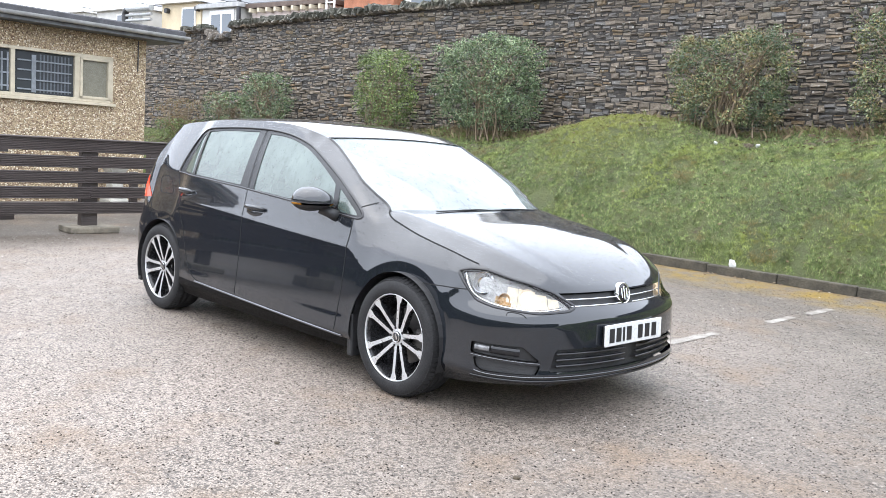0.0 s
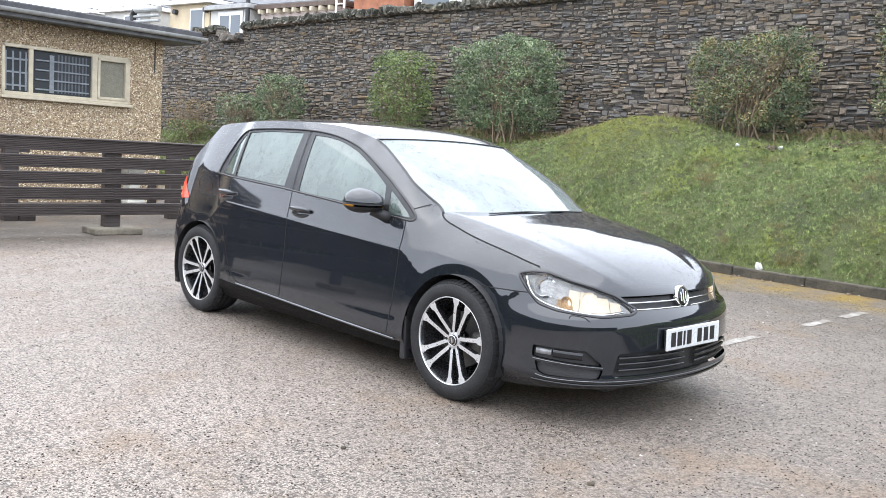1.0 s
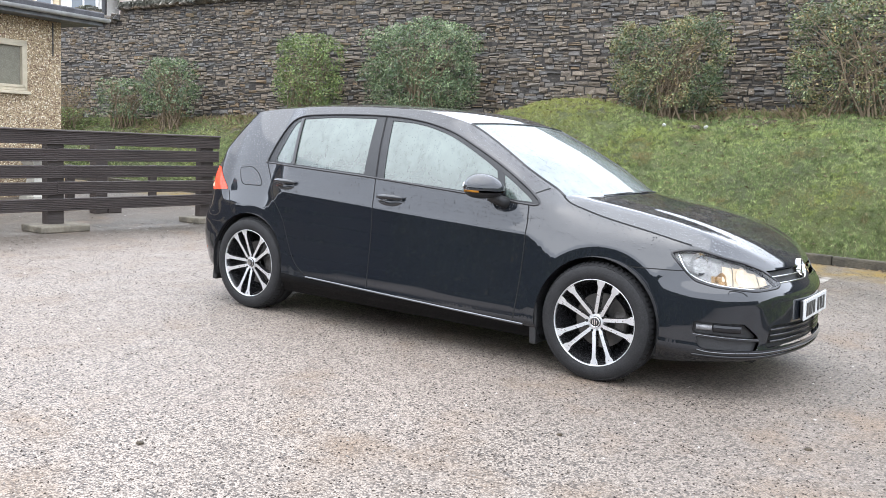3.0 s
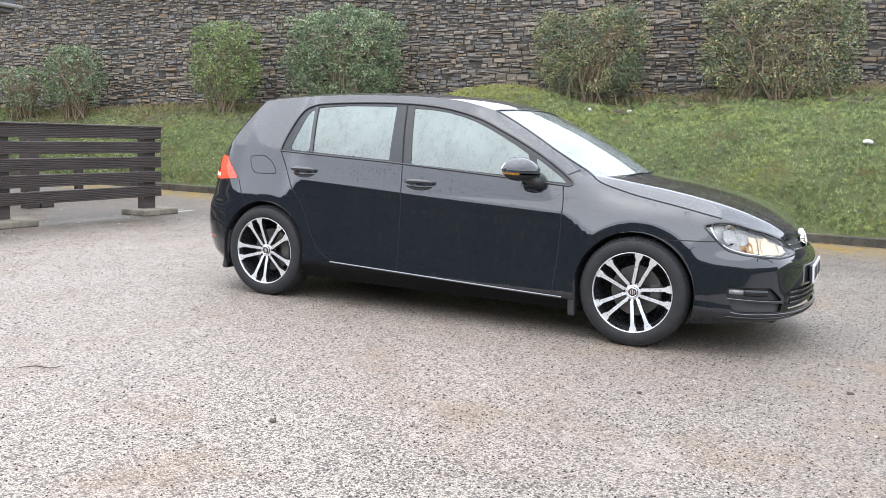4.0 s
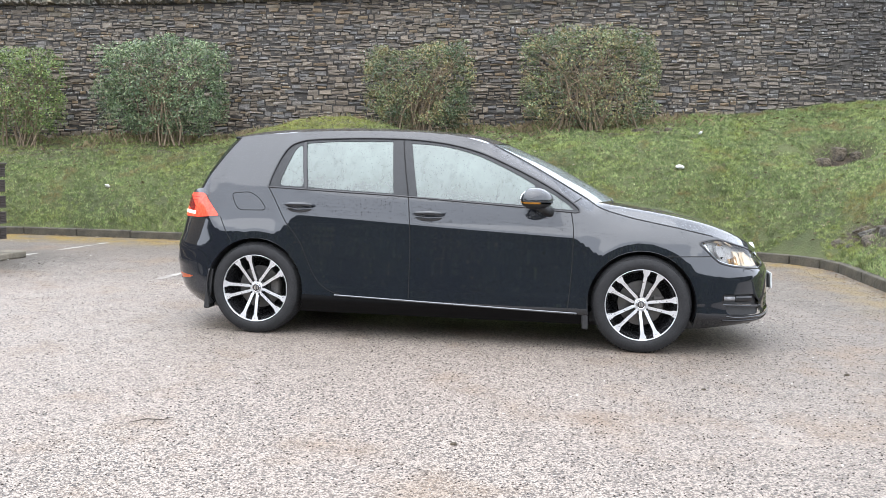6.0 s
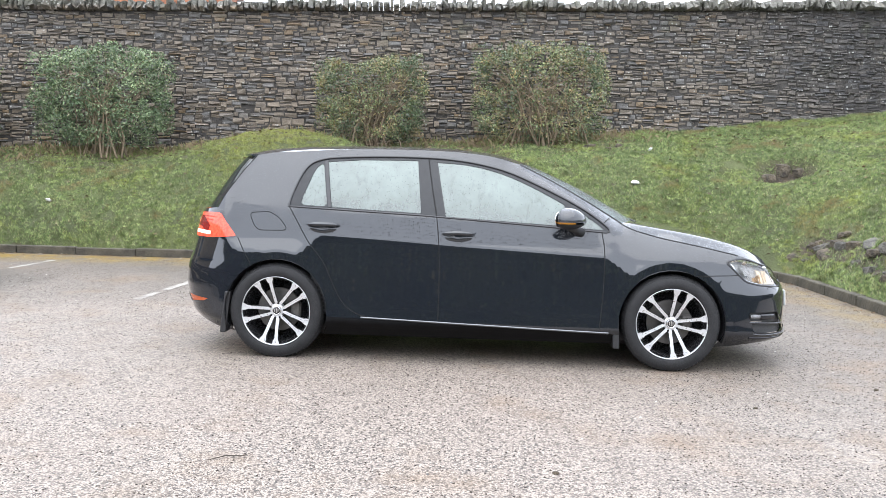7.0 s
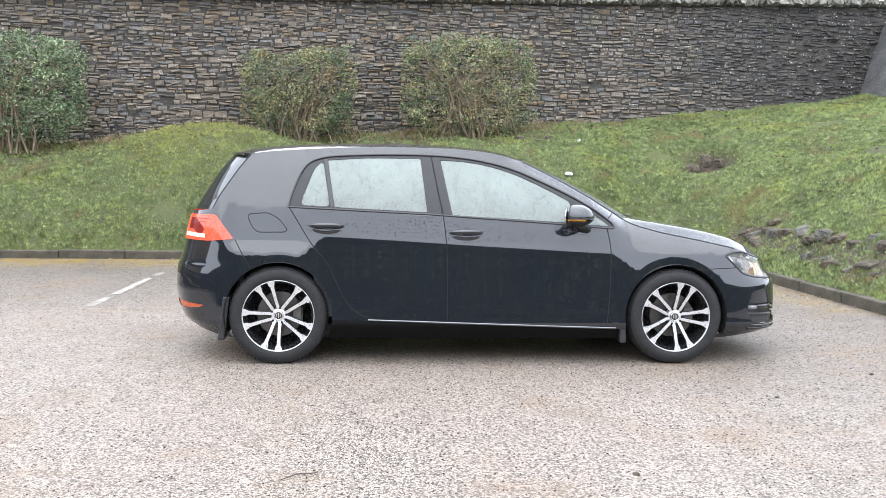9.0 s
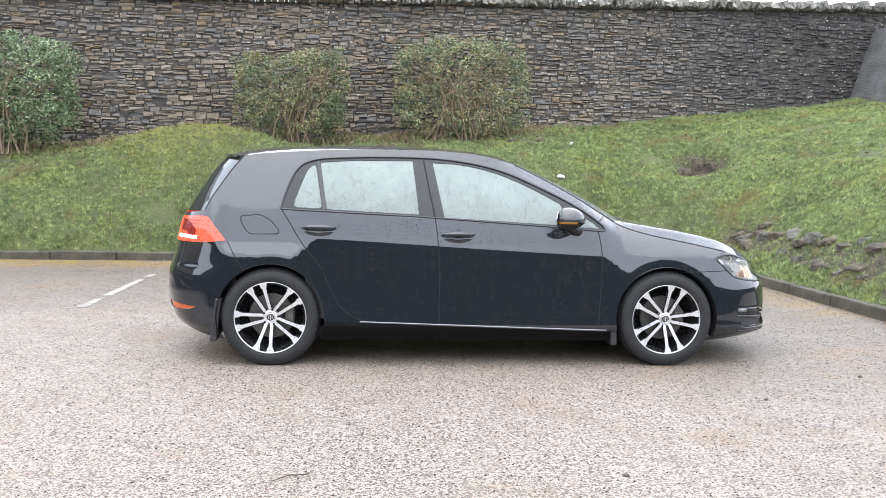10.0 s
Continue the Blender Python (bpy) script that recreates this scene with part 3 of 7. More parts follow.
def skin(s, z):
    """The body's skin on the right flank: x, y, z at a place along the outline and a height."""
    s, z = np.asarray(s, float), np.asarray(z, float)
    x0, w0 = np.interp(s, _arc, _c[:, 0]), np.interp(s, _arc, _c[:, 1])
    e = 0.012
    tx = np.interp(s + e, _arc, _c[:, 0]) - np.interp(s - e, _arc, _c[:, 0])
    tw = np.interp(s + e, _arc, _c[:, 1]) - np.interp(s - e, _arc, _c[:, 1])
    l = np.hypot(tx, tw) + 1e-9
    nx, nw = -tw / l, tx / l
    zc = crease(x0)
    z_true, z = z, arch_top(x0, z)
    h = z - zc
    low = soft_interp(z, [0.12, 0.17, 0.22, 0.243, 0.262, 0.285, 0.305, 0.36, 0.42, 0.50, 0.60, 0.70, 0.80, 1.5], [0.12, 0.066, 0.030, 0.008, -0.004, -0.002, 0.0, 0.004, 0.0095, 0.017, 0.0255, 0.0335, 0.040, 0.040])
    hp = np.maximum(h, 0)
    k = 3.1 * smooth01(0.72, 1.30, x0)
    # the crease dies out over the flared wheel arches
    over = 0.10 * smooth01(0.86, 1.08, x0) * smooth01(1.80, 1.60, x0) + 0.145 * smooth01(-1.00, -1.22, x0) * smooth01(-1.75, -1.60, x0)
    hw = np.maximum(h + over, 0)
    # the pillar beside the windscreen is rounded over
    q = np.clip(1 - (np.interp(x0, PILLAR_X, PILLAR_Z) - z) / 0.095, 0, 1.2)
    turn = 0.060 * q * q * smooth01(0.12, 0.42, x0) * smooth01(1.10, 0.93, x0)
    hb = np.maximum(z - belt(x0), 0)
    up = turn + 0.27 * hw + k * hp * hp + 0.10 * hb + 0.25 * hb * hb
    # a pressed facet low on each door, dying out towards its middle
    press = smooth01(0.15, 0.85, x0) * smooth01(0.93, 0.87, x0) + smooth01(-0.45, -0.80, x0) * smooth01(-0.90, -0.84, x0)
    side = low + up - 0.0020 * press * smooth01(0.372, 0.336, z)
    F, R = smooth01(1.55, 2.08, x0), smooth01(-1.60, -2.02, x0)
    d = side * (1 - F) * (1 - R) + F * soft_interp(z, NOSE_Z, NOSE_D) + R * soft_interp(z, TAIL_Z, TAIL_D)
    # heights inside the arch's band were those of its rim, so that it stands nearly upright
    d, z = d - 0.09 * (z - z_true), z_true
    x, w = x0 - nx * d, w0 - nw * d
    return np.stack([x, -w, z + 0 * x], -1)


def skin_normal(s, z, e=0.008):
    a = skin(s + e, z) - skin(s - e, z)
    b = skin(s, z + e) - skin(s, z - e)
    n = np.cross(a, b)
    return n / (np.linalg.norm(n, axis=-1, keepdims=True) + 1e-12)


# ---- materials of the car ----
def paint_material(name, drops=True):
    g = Nodes(name)
    v = g.coords()
    flake = g.voronoi(v, 900, out="Color")
    c = g.mix(g.split(flake)[0], (0.0070, 0.0088, 0.0120), (0.0115, 0.0140, 0.0185))
    dirt = g.noise(v, 2.4, 5, 0.6, 0.45, 0.75)
    c = g.mix(g.math("MULTIPLY", dirt, 0.2), c, (0.014, 0.0135, 0.013))
    g.set(Base_Color=c, Roughness=g.ramp(dirt, 0, 1, 0.07, 0.13), Specular_IOR_Level=0.1, Coat_Weight=1.0, Coat_Roughness=0.03, Coat_IOR=1.64)
    if drops:
        # rain drops, beaded and scattered
        n1 = g.n("ShaderNodeTexVoronoi", Scale=70.0)
        g.link(v, n1.inputs["Vector"])
        pick = g.ramp(g.split(n1.outputs["Color"])[0], 0.60, 0.64)
        d1 = g.math("MULTIPLY", g.ramp(n1.outputs["Distance"], 0.30, 0.05), pick)
        n2 = g.n("ShaderNodeTexVoronoi", Scale=150.0)
        g.link(v, n2.inputs["Vector"])
        pick2 = g.ramp(g.split(n2.outputs["Color"])[1], 0.62, 0.66)
        d2 = g.math("MULTIPLY", g.math("MULTIPLY", g.ramp(n2.outputs["Distance"], 0.36, 0.1), pick2), 0.5)
        x, y, z = g.split(v)
        upper = g.ramp(g.math("ADD", z, g.math("MULTIPLY", x, 0.05)), 0.78, 0.82)
        h = g.math("MULTIPLY", g.math("ADD", d1, d2), upper)
        b = g.n("ShaderNodeBump", Strength=1.0, Distance=0.005)
        g.link(h, b.inputs["Height"])
        g.link(b.outputs["Normal"], g.b.inputs["Normal"])
        g.link(b.outputs["Normal"], g.b.inputs["Coat Normal"])
    return g.m


def misted_glass(name, mist, tint, blotch=0.4, beads=0.0, ior=1.6, low=None):
    """Car glass with breath on its inner side: partly clear, with beads of rain, under a sharp gloss."""
    g = Nodes(name)
    v = g.coords()
    x, y, z = g.split(v)
    f = g.math("MULTIPLY", g.noise(v, 5.0, 4, 0.6, 0.36, 0.66), blotch)
    streaks = g.coords((9, 9, 2.2))
    f = g.math("ADD", f, g.math("MULTIPLY", g.noise(streaks, 2.6, 4, 0.6, 0.54, 0.66), blotch * 0.7))
    if low:
        # the mist thins out towards the sill
        f = g.math("ADD", f, g.ramp(g.math("ADD", z, g.math("MULTIPLY", x, 0.052)), low[0], low[1], 0.30, 0.0))
    if beads:
        n1 = g.n("ShaderNodeTexVoronoi", Scale=85.0)
        g.link(v, n1.inputs["Vector"])
        bead = g.math("MULTIPLY", g.ramp(n1.outputs["Distance"], 0.34, 0.18), g.ramp(g.split(n1.outputs["Color"])[0], 0.62, 0.66))
        f = g.math("ADD", f, g.math("MULTIPLY", bead, beads))
    fac = g.ramp(g.math("SUBTRACT", mist, f), 0.0, 1.0)
    clear = g.n("ShaderNodeBsdfTransparent", Color=(0.42, 0.48, 0.465, 1))
    dif = g.n("ShaderNodeBsdfDiffuse", Color=(*tint, 1))
    tra = g.n("ShaderNodeBsdfTranslucent", Color=(*tint, 1))
    m1, m2, m3 = g.n("ShaderNodeMixShader"), g.n("ShaderNodeMixShader"), g.n("ShaderNodeMixShader")
    m1.inputs[0].default_value = 0.10
    g.link(dif.outputs[0], m1.inputs[1])
    g.link(tra.outputs[0], m1.inputs[2])
    g.link(fac, m2.inputs[0])
    g.link(clear.outputs[0], m2.inputs[1])
    g.link(m1.outputs[0], m2.inputs[2])
    fr = g.n("ShaderNodeFresnel", IOR=ior)
    gl = g.n("ShaderNodeBsdfGlossy", Roughness=0.02)
    g.link(fr.outputs[0], m3.inputs[0])
    g.link(m2.outputs[0], m3.inputs[1])
    g.link(gl.outputs[0], m3.inputs[2])
    g.link(m3.outputs[0], g.out.inputs["Surface"])
    return g.m


def lens_material(name, color):
    """A clear plastic lens: gloss over a tinted see-through body."""
    g = Nodes(name)
    clear = g.n("ShaderNodeBsdfTransparent", Color=(*color, 1))
    gl = g.n("ShaderNodeBsdfGlossy", Roughness=0.02)
    fr = g.n("ShaderNodeFresnel", IOR=1.45)
    m = g.n("ShaderNodeMixShader")
    g.link(fr.outputs[0], m.inputs[0])
    g.link(clear.outputs[0], m.inputs[1])
    g.link(gl.outputs[0], m.inputs[2])
    g.link(m.outputs[0], g.out.inputs["Surface"])
    return g.m


def glowing(name, color, strength, base=(0.5, 0.5, 0.5)):
    g = Nodes(name)
    v = g.coords()
    g.set(Base_Color=base, Roughness=0.15, Emission_Color=g.mix(g.noise(v, 55, 3, 0.6, 0.4, 0.6), color, tuple(c * k for c, k in zip(color, (0.45, 0.36, 0.25)))), Emission_Strength=strength)
    return g.m


paint_mat = paint_material("black_pearl_paint")
low_paint_mat = paint_material("black_bumper_paint")
glass_mat = misted_glass("misted_side_glass", 0.95, (0.140, 0.180, 0.163), 0.24, 0.35, 1.82, (0.96, 1.18))
screen_mat = misted_glass("misted_windscreen", 0.50, (0.46, 0.53, 0.52), 0.14, 0.15, 1.9)
rear_glass_mat = misted_glass("dark_rear_glass", 1.0, (0.022, 0.027, 0.030), 0.05, 0.0, 1.45)
lens_mat = lens_material("clear_lamp_lens", (0.92, 0.93, 0.94))
gloss_black_mat = simple("gloss_black_trim", (0.012, 0.012, 0.014), 0.12, var=0.1, bump=0)
pillar_mat = simple("gloss_black_pillar", (0.014, 0.015, 0.017), 0.16, var=0.15, bump=0.5, bump_scale=160, dist=0.002, Specular_IOR_Level=0.35)
plastic_mat = simple("black_plastic", (0.018, 0.018, 0.019), 0.5, var=0.2, bump=0.2, bump_scale=150)
rubber_mat = simple("tyre_rubber", (0.011, 0.011, 0.012), 0.8, var=0.25, scale=20, bump=0.3, bump_scale=80)
seal_mat = simple("shut_gap", (0.004, 0.004, 0.004), 0.9, var=0.1, bump=0)
alloy_mat = simple("machined_alloy", (0.72, 0.73, 0.75), 0.34, metal=0.85, var=0.04, bump=0)
alloy_black_mat = simple("black_alloy", (0.012, 0.012, 0.013), 0.25, var=0.1, bump=0)
disc_mat = simple("brake_disc", (0.13, 0.125, 0.12), 0.4, metal=0.8, var=0.15)
chrome_mat = simple("chrome", (0.80, 0.81, 0.82), 0.10, metal=1.0, var=0.03, bump=0)
strip_mat = simple("bright_strip", (0.17, 0.175, 0.185), 0.35, metal=0.9, var=0.06, bump=0)
reflector_mat = simple("lamp_reflector", (0.44, 0.43, 0.41), 0.3, metal=0.5, var=0.2, scale=30, bump=0.5, bump_scale=70, dist=0.006)
amber_mat = simple("amber_reflector", (0.78, 0.50, 0.22), 0.25, metal=0.5, var=0.3, scale=40, bump=0.6, bump_scale=90, dist=0.01)
plate_mat = simple("plate_white", (0.56, 0.57, 0.57), 0.3, var=0.04, bump=0)
ink_mat = simple("plate_black", (0.015, 0.015, 0.017), 0.4, var=0.1, bump=0)
seat_mat = simple("grey_seat_cloth", (0.06, 0.062, 0.066), 0.9, var=0.2, scale=20)
cabin_mat = simple("dark_cabin_trim", (0.05, 0.052, 0.056), 0.7, var=0.2)
light_trim_mat = simple("pale_cabin_trim", (0.45, 0.46, 0.45), 0.8, var=0.1)
lamp_mat = glowing("dipped_beam_bowl", (1.0, 0.72, 0.42), 0.16, (0.7, 0.68, 0.62))
bulb_mat = glowing("dipped_beam", (1.0, 0.86, 0.62), 2.2)
lit_mat = glowing("lit_reflector", (1.0, 0.80, 0.54), 0.22, (0.62, 0.56, 0.46))
fog_mat = simple("fog_lamp_glass", (0.20, 0.20, 0.205), 0.18, metal=0.3, var=0.4, scale=40, bump=0.3, bump_scale=90)
# black plastic, darker than the other trim to carry the shade below the doors
sill_mat = simple("shaded_sill_plastic", (0.004, 0.004, 0.0045), 0.5, var=0.2, bump=0, Specular_IOR_Level=0.12)
tail_mat = glowing("tail_lamp_red", (1.0, 0.12, 0.06), 0.46, (0.55, 0.04, 0.025))
tail_clear_mat = glowing("tail_lamp_clear", (1.0, 0.62, 0.45), 0.6, (0.8, 0.55, 0.5))
tail_dark_mat = simple("tail_lamp_dark_red", (0.18, 0.012, 0.01), 0.15, var=0.3, scale=60)
orange_mat = simple("orange_lens", (0.50, 0.10, 0.03), 0.2, var=0.15)
amber_lens_mat = simple("amber_lens", (0.75, 0.35, 0.06), 0.2, var=0.1)

# ---- regions on the flank, as places along the outline and heights ----
HATCH = [(-1.80, 1.003), (-1.75, 1.085), (-1.694, 1.169), (-1.63, 1.27), (-1.56, 1.365)]
RAIL = [(-1.56, 1.367), (-1.45, 1.384), (-1.12, 1.408), (-0.77, 1.424), (-0.40, 1.426), (-0.13, 1.418), (0.09, 1.395), (0.30, 1.343)]
PILLAR = list(zip(PILLAR_X, PILLAR_Z))
SEAM = [(1.0, 0.957), (1.04, 0.936), (1.09, 0.917), (1.16, 0.897), (1.26, 0.872), (1.40, 0.846), (1.53, 0.823), (1.70, 0.789), (1.80, 0.769), (1.90, 0.749),
        (2.00, 0.722), (2.12, 0.700), (2.27, 0.668)]
BROW = [(2.27, 0.668), (2.42, 0.662), (2.58, 0.660), (S_NOSE, 0.660)]
BOTTOM = [(S_NOSE, 0.205), (2.30, 0.205), (2.0, 0.195), (1.85, 0.18), (1.70, 0.162), (0.9, 0.165), (-0.9, 0.165), (-1.65, 0.165), (-1.80, 0.19), (-2.05, 0.25), (S_TAIL, 0.27)]
TAILTOP = [(S_TAIL, 0.985), (-2.2, 0.985), (-1.95, 0.992), (-1.80, 1.003)]


def poly(points, step=0.02, smooth=False, closed=True):
    """Points along a polygon or a curve, about step apart."""
    if smooth:
        pts = np.array(points, float)
        if closed:
            pts = np.vstack([pts[-2:], pts, pts[:2]])
            c = spline(pts, 16)[32:-16]
        else:
            c = spline(pts, 16)
        pts = c
    else:
        pts = np.array(list(points) + ([points[0]] if closed else []), float)
    a = np.concatenate([[0], np.cumsum(np.linalg.norm(np.diff(pts, axis=0), axis=1))])
    out = [pts[0]]
    for i in range(len(pts) - 1):
        n = max(1, int(round((a[i + 1] - a[i]) / step)))
        for k in range(1, n + 1):
            out.append(pts[i] + (pts[i + 1] - pts[i]) * k / n)
    out = np.array(out)
    if smooth:
        n = max(3, int(a[-1] / step))
        u = np.linspace(0, a[-1], n + 1)
        out = np.stack([np.interp(u, a, pts[:, k]) for k in range(2)], 1)
    return out[:-1] if closed else out


def corners(points, r=0.03, n=4):
    """A polygon with its corners rounded off."""
    p = [np.array(q, float) for q in points]
    out = []
    for i in range(len(p)):
        a, b, c = p[i - 1], p[i], p[(i + 1) % len(p)]
        la, lc = np.linalg.norm(a - b), np.linalg.norm(c - b)
        ra, rc = min(r, la * 0.45), min(r, lc * 0.45)
        s, e = b + (a - b) / la * ra, b + (c - b) / lc * rc
        for k in range(n + 1):
            t = k / n
            out.append((1 - t) ** 2 * s + 2 * t * (1 - t) * b + t * t * e)
    return out


def circle(cx, cz, r, n=110):
    return np.array([(cx + r * math.cos(2 * math.pi * k / n), cz + r * math.sin(2 * math.pi * k / n)) for k in range(n)])


outline = np.vstack([poly(c, 0.02, False, False)[:-1] for c in (rounded(TAILTOP, 30), rounded(HATCH, 24), rounded(RAIL, 70), rounded(PILLAR, 60), rounded(SEAM, 80), rounded(BROW, 26),
                                                                 [(S_NOSE, 0.660), (S_NOSE, 0.205)], rounded(BOTTOM, 160), [(S_TAIL, 0.27), (S_TAIL, 0.985)])])
ARCH_R = 0.350
A_REAR, A_FRONT = circle(s_of_x(-1.3185), 0.317, ARCH_R), circle(s_of_x(1.3185), 0.317, ARCH_R)
R_HEAD = poly(corners([(1.692, 0.728), (1.77, 0.747), (1.86, 0.748), (2.00, 0.715), (2.12, 0.692), (2.250, 0.656), (2.375, 0.588), (2.33, 0.570), (2.15, 0.560), (1.93, 0.578), (1.83, 0.60), (1.775, 0.645)], 0.02), 0.014)
R_TAIL = poly(corners([(-2.42, 0.955), (-1.78, 0.968), (-1.745, 0.960), (-1.622, 0.812), (-1.80, 0.798), (-2.42, 0.800)], 0.016), 0.014)
R_FUEL = poly(corners([(-1.545, 0.972), (-1.40, 0.985), (-1.325, 0.945), (-1.268, 0.875), (-1.285, 0.860), (-1.462, 0.857), (-1.50, 0.885)], 0.03), 0.014)
R_GRILLE = poly([(2.285, 0.652), (S_NOSE + 0.1, 0.652), (S_NOSE + 0.1, 0.586), (2.375, 0.586), (2.355, 0.605)], 0.02)
R_INTAKE = poly(corners([(2.24, 0.385), (S_NOSE + 0.2, 0.385), (S_NOSE + 0.2, 0.272), (2.21, 0.272)], 0.02), 0.02)
R_FOG = poly(corners([(1.835, 0.402), (2.08, 0.398), (2.155, 0.335), (2.16, 0.322), (1.835, 0.345)], 0.012), 0.016)
R_FOGLOW = poly(corners([(1.850, 0.328), (2.17, 0.306), (2.15, 0.262), (1.90, 0.262), (1.865, 0.280)], 0.012), 0.016)
DLO_TOP = [(-1.268, 1.022), (-1.256, 1.085), (-1.195, 1.250), (-1.145, 1.312), (-1.05, 1.349), (-0.78, 1.371), (-0.40, 1.376), (-0.18, 1.366), (0.03, 1.338), (0.23, 1.287), (0.42, 1.208), (0.56, 1.143), (0.66, 1.092), (0.76, 1.034), (0.85, 0.972), (0.893, 0.938)]
R_DLO = poly(list(rounded(DLO_TOP, 110)) + [(0.906, 0.920), (0.900, 0.908), (0.88, 0.903), (0.84, 0.906), (0.50, 0.932), (-0.34, 0.985), (-1.0, 1.013)], 0.02)
R_QUARTER = poly(corners([(-1.182, 1.036), (-1.185, 1.070), (-1.12, 1.245), (-1.095, 1.295), (-1.048, 1.326), (-0.992, 1.030)], 0.035), 0.016)
R_REARWIN = poly(corners([(-1.016, 1.334), (-0.78, 1.352), (-0.398, 1.356), (-0.354, 1.000), (-0.962, 1.027)], 0.008), 0.018)
R_FRONTWIN = poly(list(rounded([(-0.262, 1.345), (-0.10, 1.336), (0.05, 1.312), (0.22, 1.263), (0.40, 1.185), (0.52, 1.125), (0.60, 1.080)], 40)) + [(0.655, 0.938), (-0.188, 0.983)], 0.018)
R_TRI = poly(corners([(0.655, 1.060), (0.745, 1.010), (0.84, 0.945), (0.868, 0.921), (0.70, 0.930)], 0.012), 0.014)
R_RDOOR = poly([(-1.262, 1.020), (-1.127, 0.815), (-0.999, 0.653), (-0.94, 0.53), (-0.889, 0.431), (-0.835, 0.365), (-0.76, 0.320), (-0.70, 0.310), (-0.22, 0.296), (-0.220, 0.60), (-0.226, 0.768), (-0.250, 0.979)], 0.02)
R_FDOOR = poly([(-0.250, 0.979), (-0.226, 0.768), (-0.220, 0.60), (-0.22, 0.296), (0.843, 0.270), (0.855, 0.40), (0.863, 0.52), (0.868, 0.70), (0.866, 0.80), (0.850, 0.906), (0.50, 0.932), (-0.10, 0.970)], 0.02)
R_FBUMP = poly([(1.40, 0.05), (1.40, 0.632), (1.50, 0.636), (1.758, 0.643), (1.86, 0.70), (S_NOSE + 0.2, 0.70), (S_NOSE + 0.2, 0.05)], 0.03)
R_RBUMP = poly([(-1.40, 0.05), (-1.40, 0.55), (-1.53, 0.672), (-1.612, 0.800), (-1.80, 0.792), (S_TAIL - 0.2, 0.792), (S_TAIL - 0.2, 0.05)], 0.03)
R_SILL = poly([(-1.0, 0.05), (1.0, 0.05), (1.0, 0.236), (-0.75, 0.290), (-1.0, 0.298)], 0.03)
R_REFL = poly(corners([(-2.16, 0.400), (-2.03, 0.395), (-1.815, 0.380), (-1.86, 0.362), (-2.05, 0.345), (-2.16, 0.350)], 0.01), 0.016)

REGIONS = [("headlight", R_HEAD), ("tail_light", R_TAIL), ("fuel_flap", R_FUEL), ("grille", R_GRILLE), ("intake", R_INTAKE), ("fog", R_FOG), ("foglow", R_FOGLOW),
           ("quarter", R_QUARTER), ("rear_glass", R_REARWIN), ("front_glass", R_FRONTWIN), ("tri", R_TRI), ("trim", R_DLO), ("rear_door", R_RDOOR), ("front_door", R_FDOOR),
           ("sill", R_SILL), ("reflector", R_REFL), ("front_bumper", R_FBUMP), ("rear_bumper", R_RBUMP)]


def inside(p, pts):
    x, y = p[:, 0], p[:, 1]
    r = np.zeros(len(p), bool)
    q = np.asarray(pts)
    j = len(q) - 1
    for i in range(len(q)):
        (xi, yi), (xj, yj) = q[i], q[j]
        if yi != yj:
            c = ((yi > y) != (yj > y)) & (x < (xj - xi) * (y - yi) / (yj - yi) + xi)
            r ^= c
        j = i
    return r


def cut_flank():
    """Triangles of the flank, cut along all outlines and sorted by region."""
    from mathutils import geometry
    pts, edges = [], []
    for loop in [outline, A_REAR, A_FRONT] + [r for _, r in REGIONS]:
        k = len(pts)
        pts.extend(Vector((float(a), float(b))) for a, b in loop)
        edges.extend((k + i, k + (i + 1) % len(loop)) for i in range(len(loop)))
    # lines that follow the crease and ring the arches keep the shading crisp
    xs = np.arange(-1.75, 1.75, 0.02)
    for off in (-0.010, -0.003, 0.003, 0.010):
        k = len(pts)
        pts.extend(Vector((float(s_of_x(x)), float(crease(x) + off))) for x in xs)
        edges.extend((k + i, k + i + 1) for i in range(len(xs) - 1))
    for z0 in (0.334, 0.343, 0.352, 0.361, 0.370):
        k = len(pts)
        pts.extend(Vector((float(a), z0)) for a in np.arange(-0.82, 0.83, 0.02))
        edges.extend((k + i, k + i + 1) for i in range(len(np.arange(-0.82, 0.83, 0.02)) - 1))
    for cx in (-1.3185, 1.3185):
        for rad in (0.362, 0.378, 0.394, 0.403, 0.4075, 0.412, 0.422, 0.436):
            k = len(pts)
            ring = circle(s_of_x(cx), 0.317, rad, 130)
            pts.extend(Vector((float(a), float(b))) for a, b in ring)
            edges.extend((k + i, k + (i + 1) % 130) for i in range(130))
    for j, z in enumerate(np.arange(0.15, 1.45, 0.019)):
        for s in np.arange(S_TAIL, S_NOSE + 0.001, 0.024):
            pts.append(Vector((float(s + (0.012 if j % 2 else 0)), float(z))))
    v, _, f, _, _, _ = geometry.delaunay_2d_cdt(pts, edges, [], 0, 1e-4)
    v = np.array([tuple(a) for a in v])
    f = np.array([t for t in f if len(t) == 3])
    mid = v[f].mean(1)
    ok = inside(mid, outline) & ~inside(mid, A_REAR) & ~inside(mid, A_FRONT)
    tag = np.full(len(f), "shell", dtype=object)
    tag[~ok] = ""
    free = ok.copy()
    for name, r in REGIONS:
        hit = free & inside(mid, r)
        tag[hit] = name
        free &= ~hit
    return v, f, tag


FV, FF, FTAG = cut_flank()


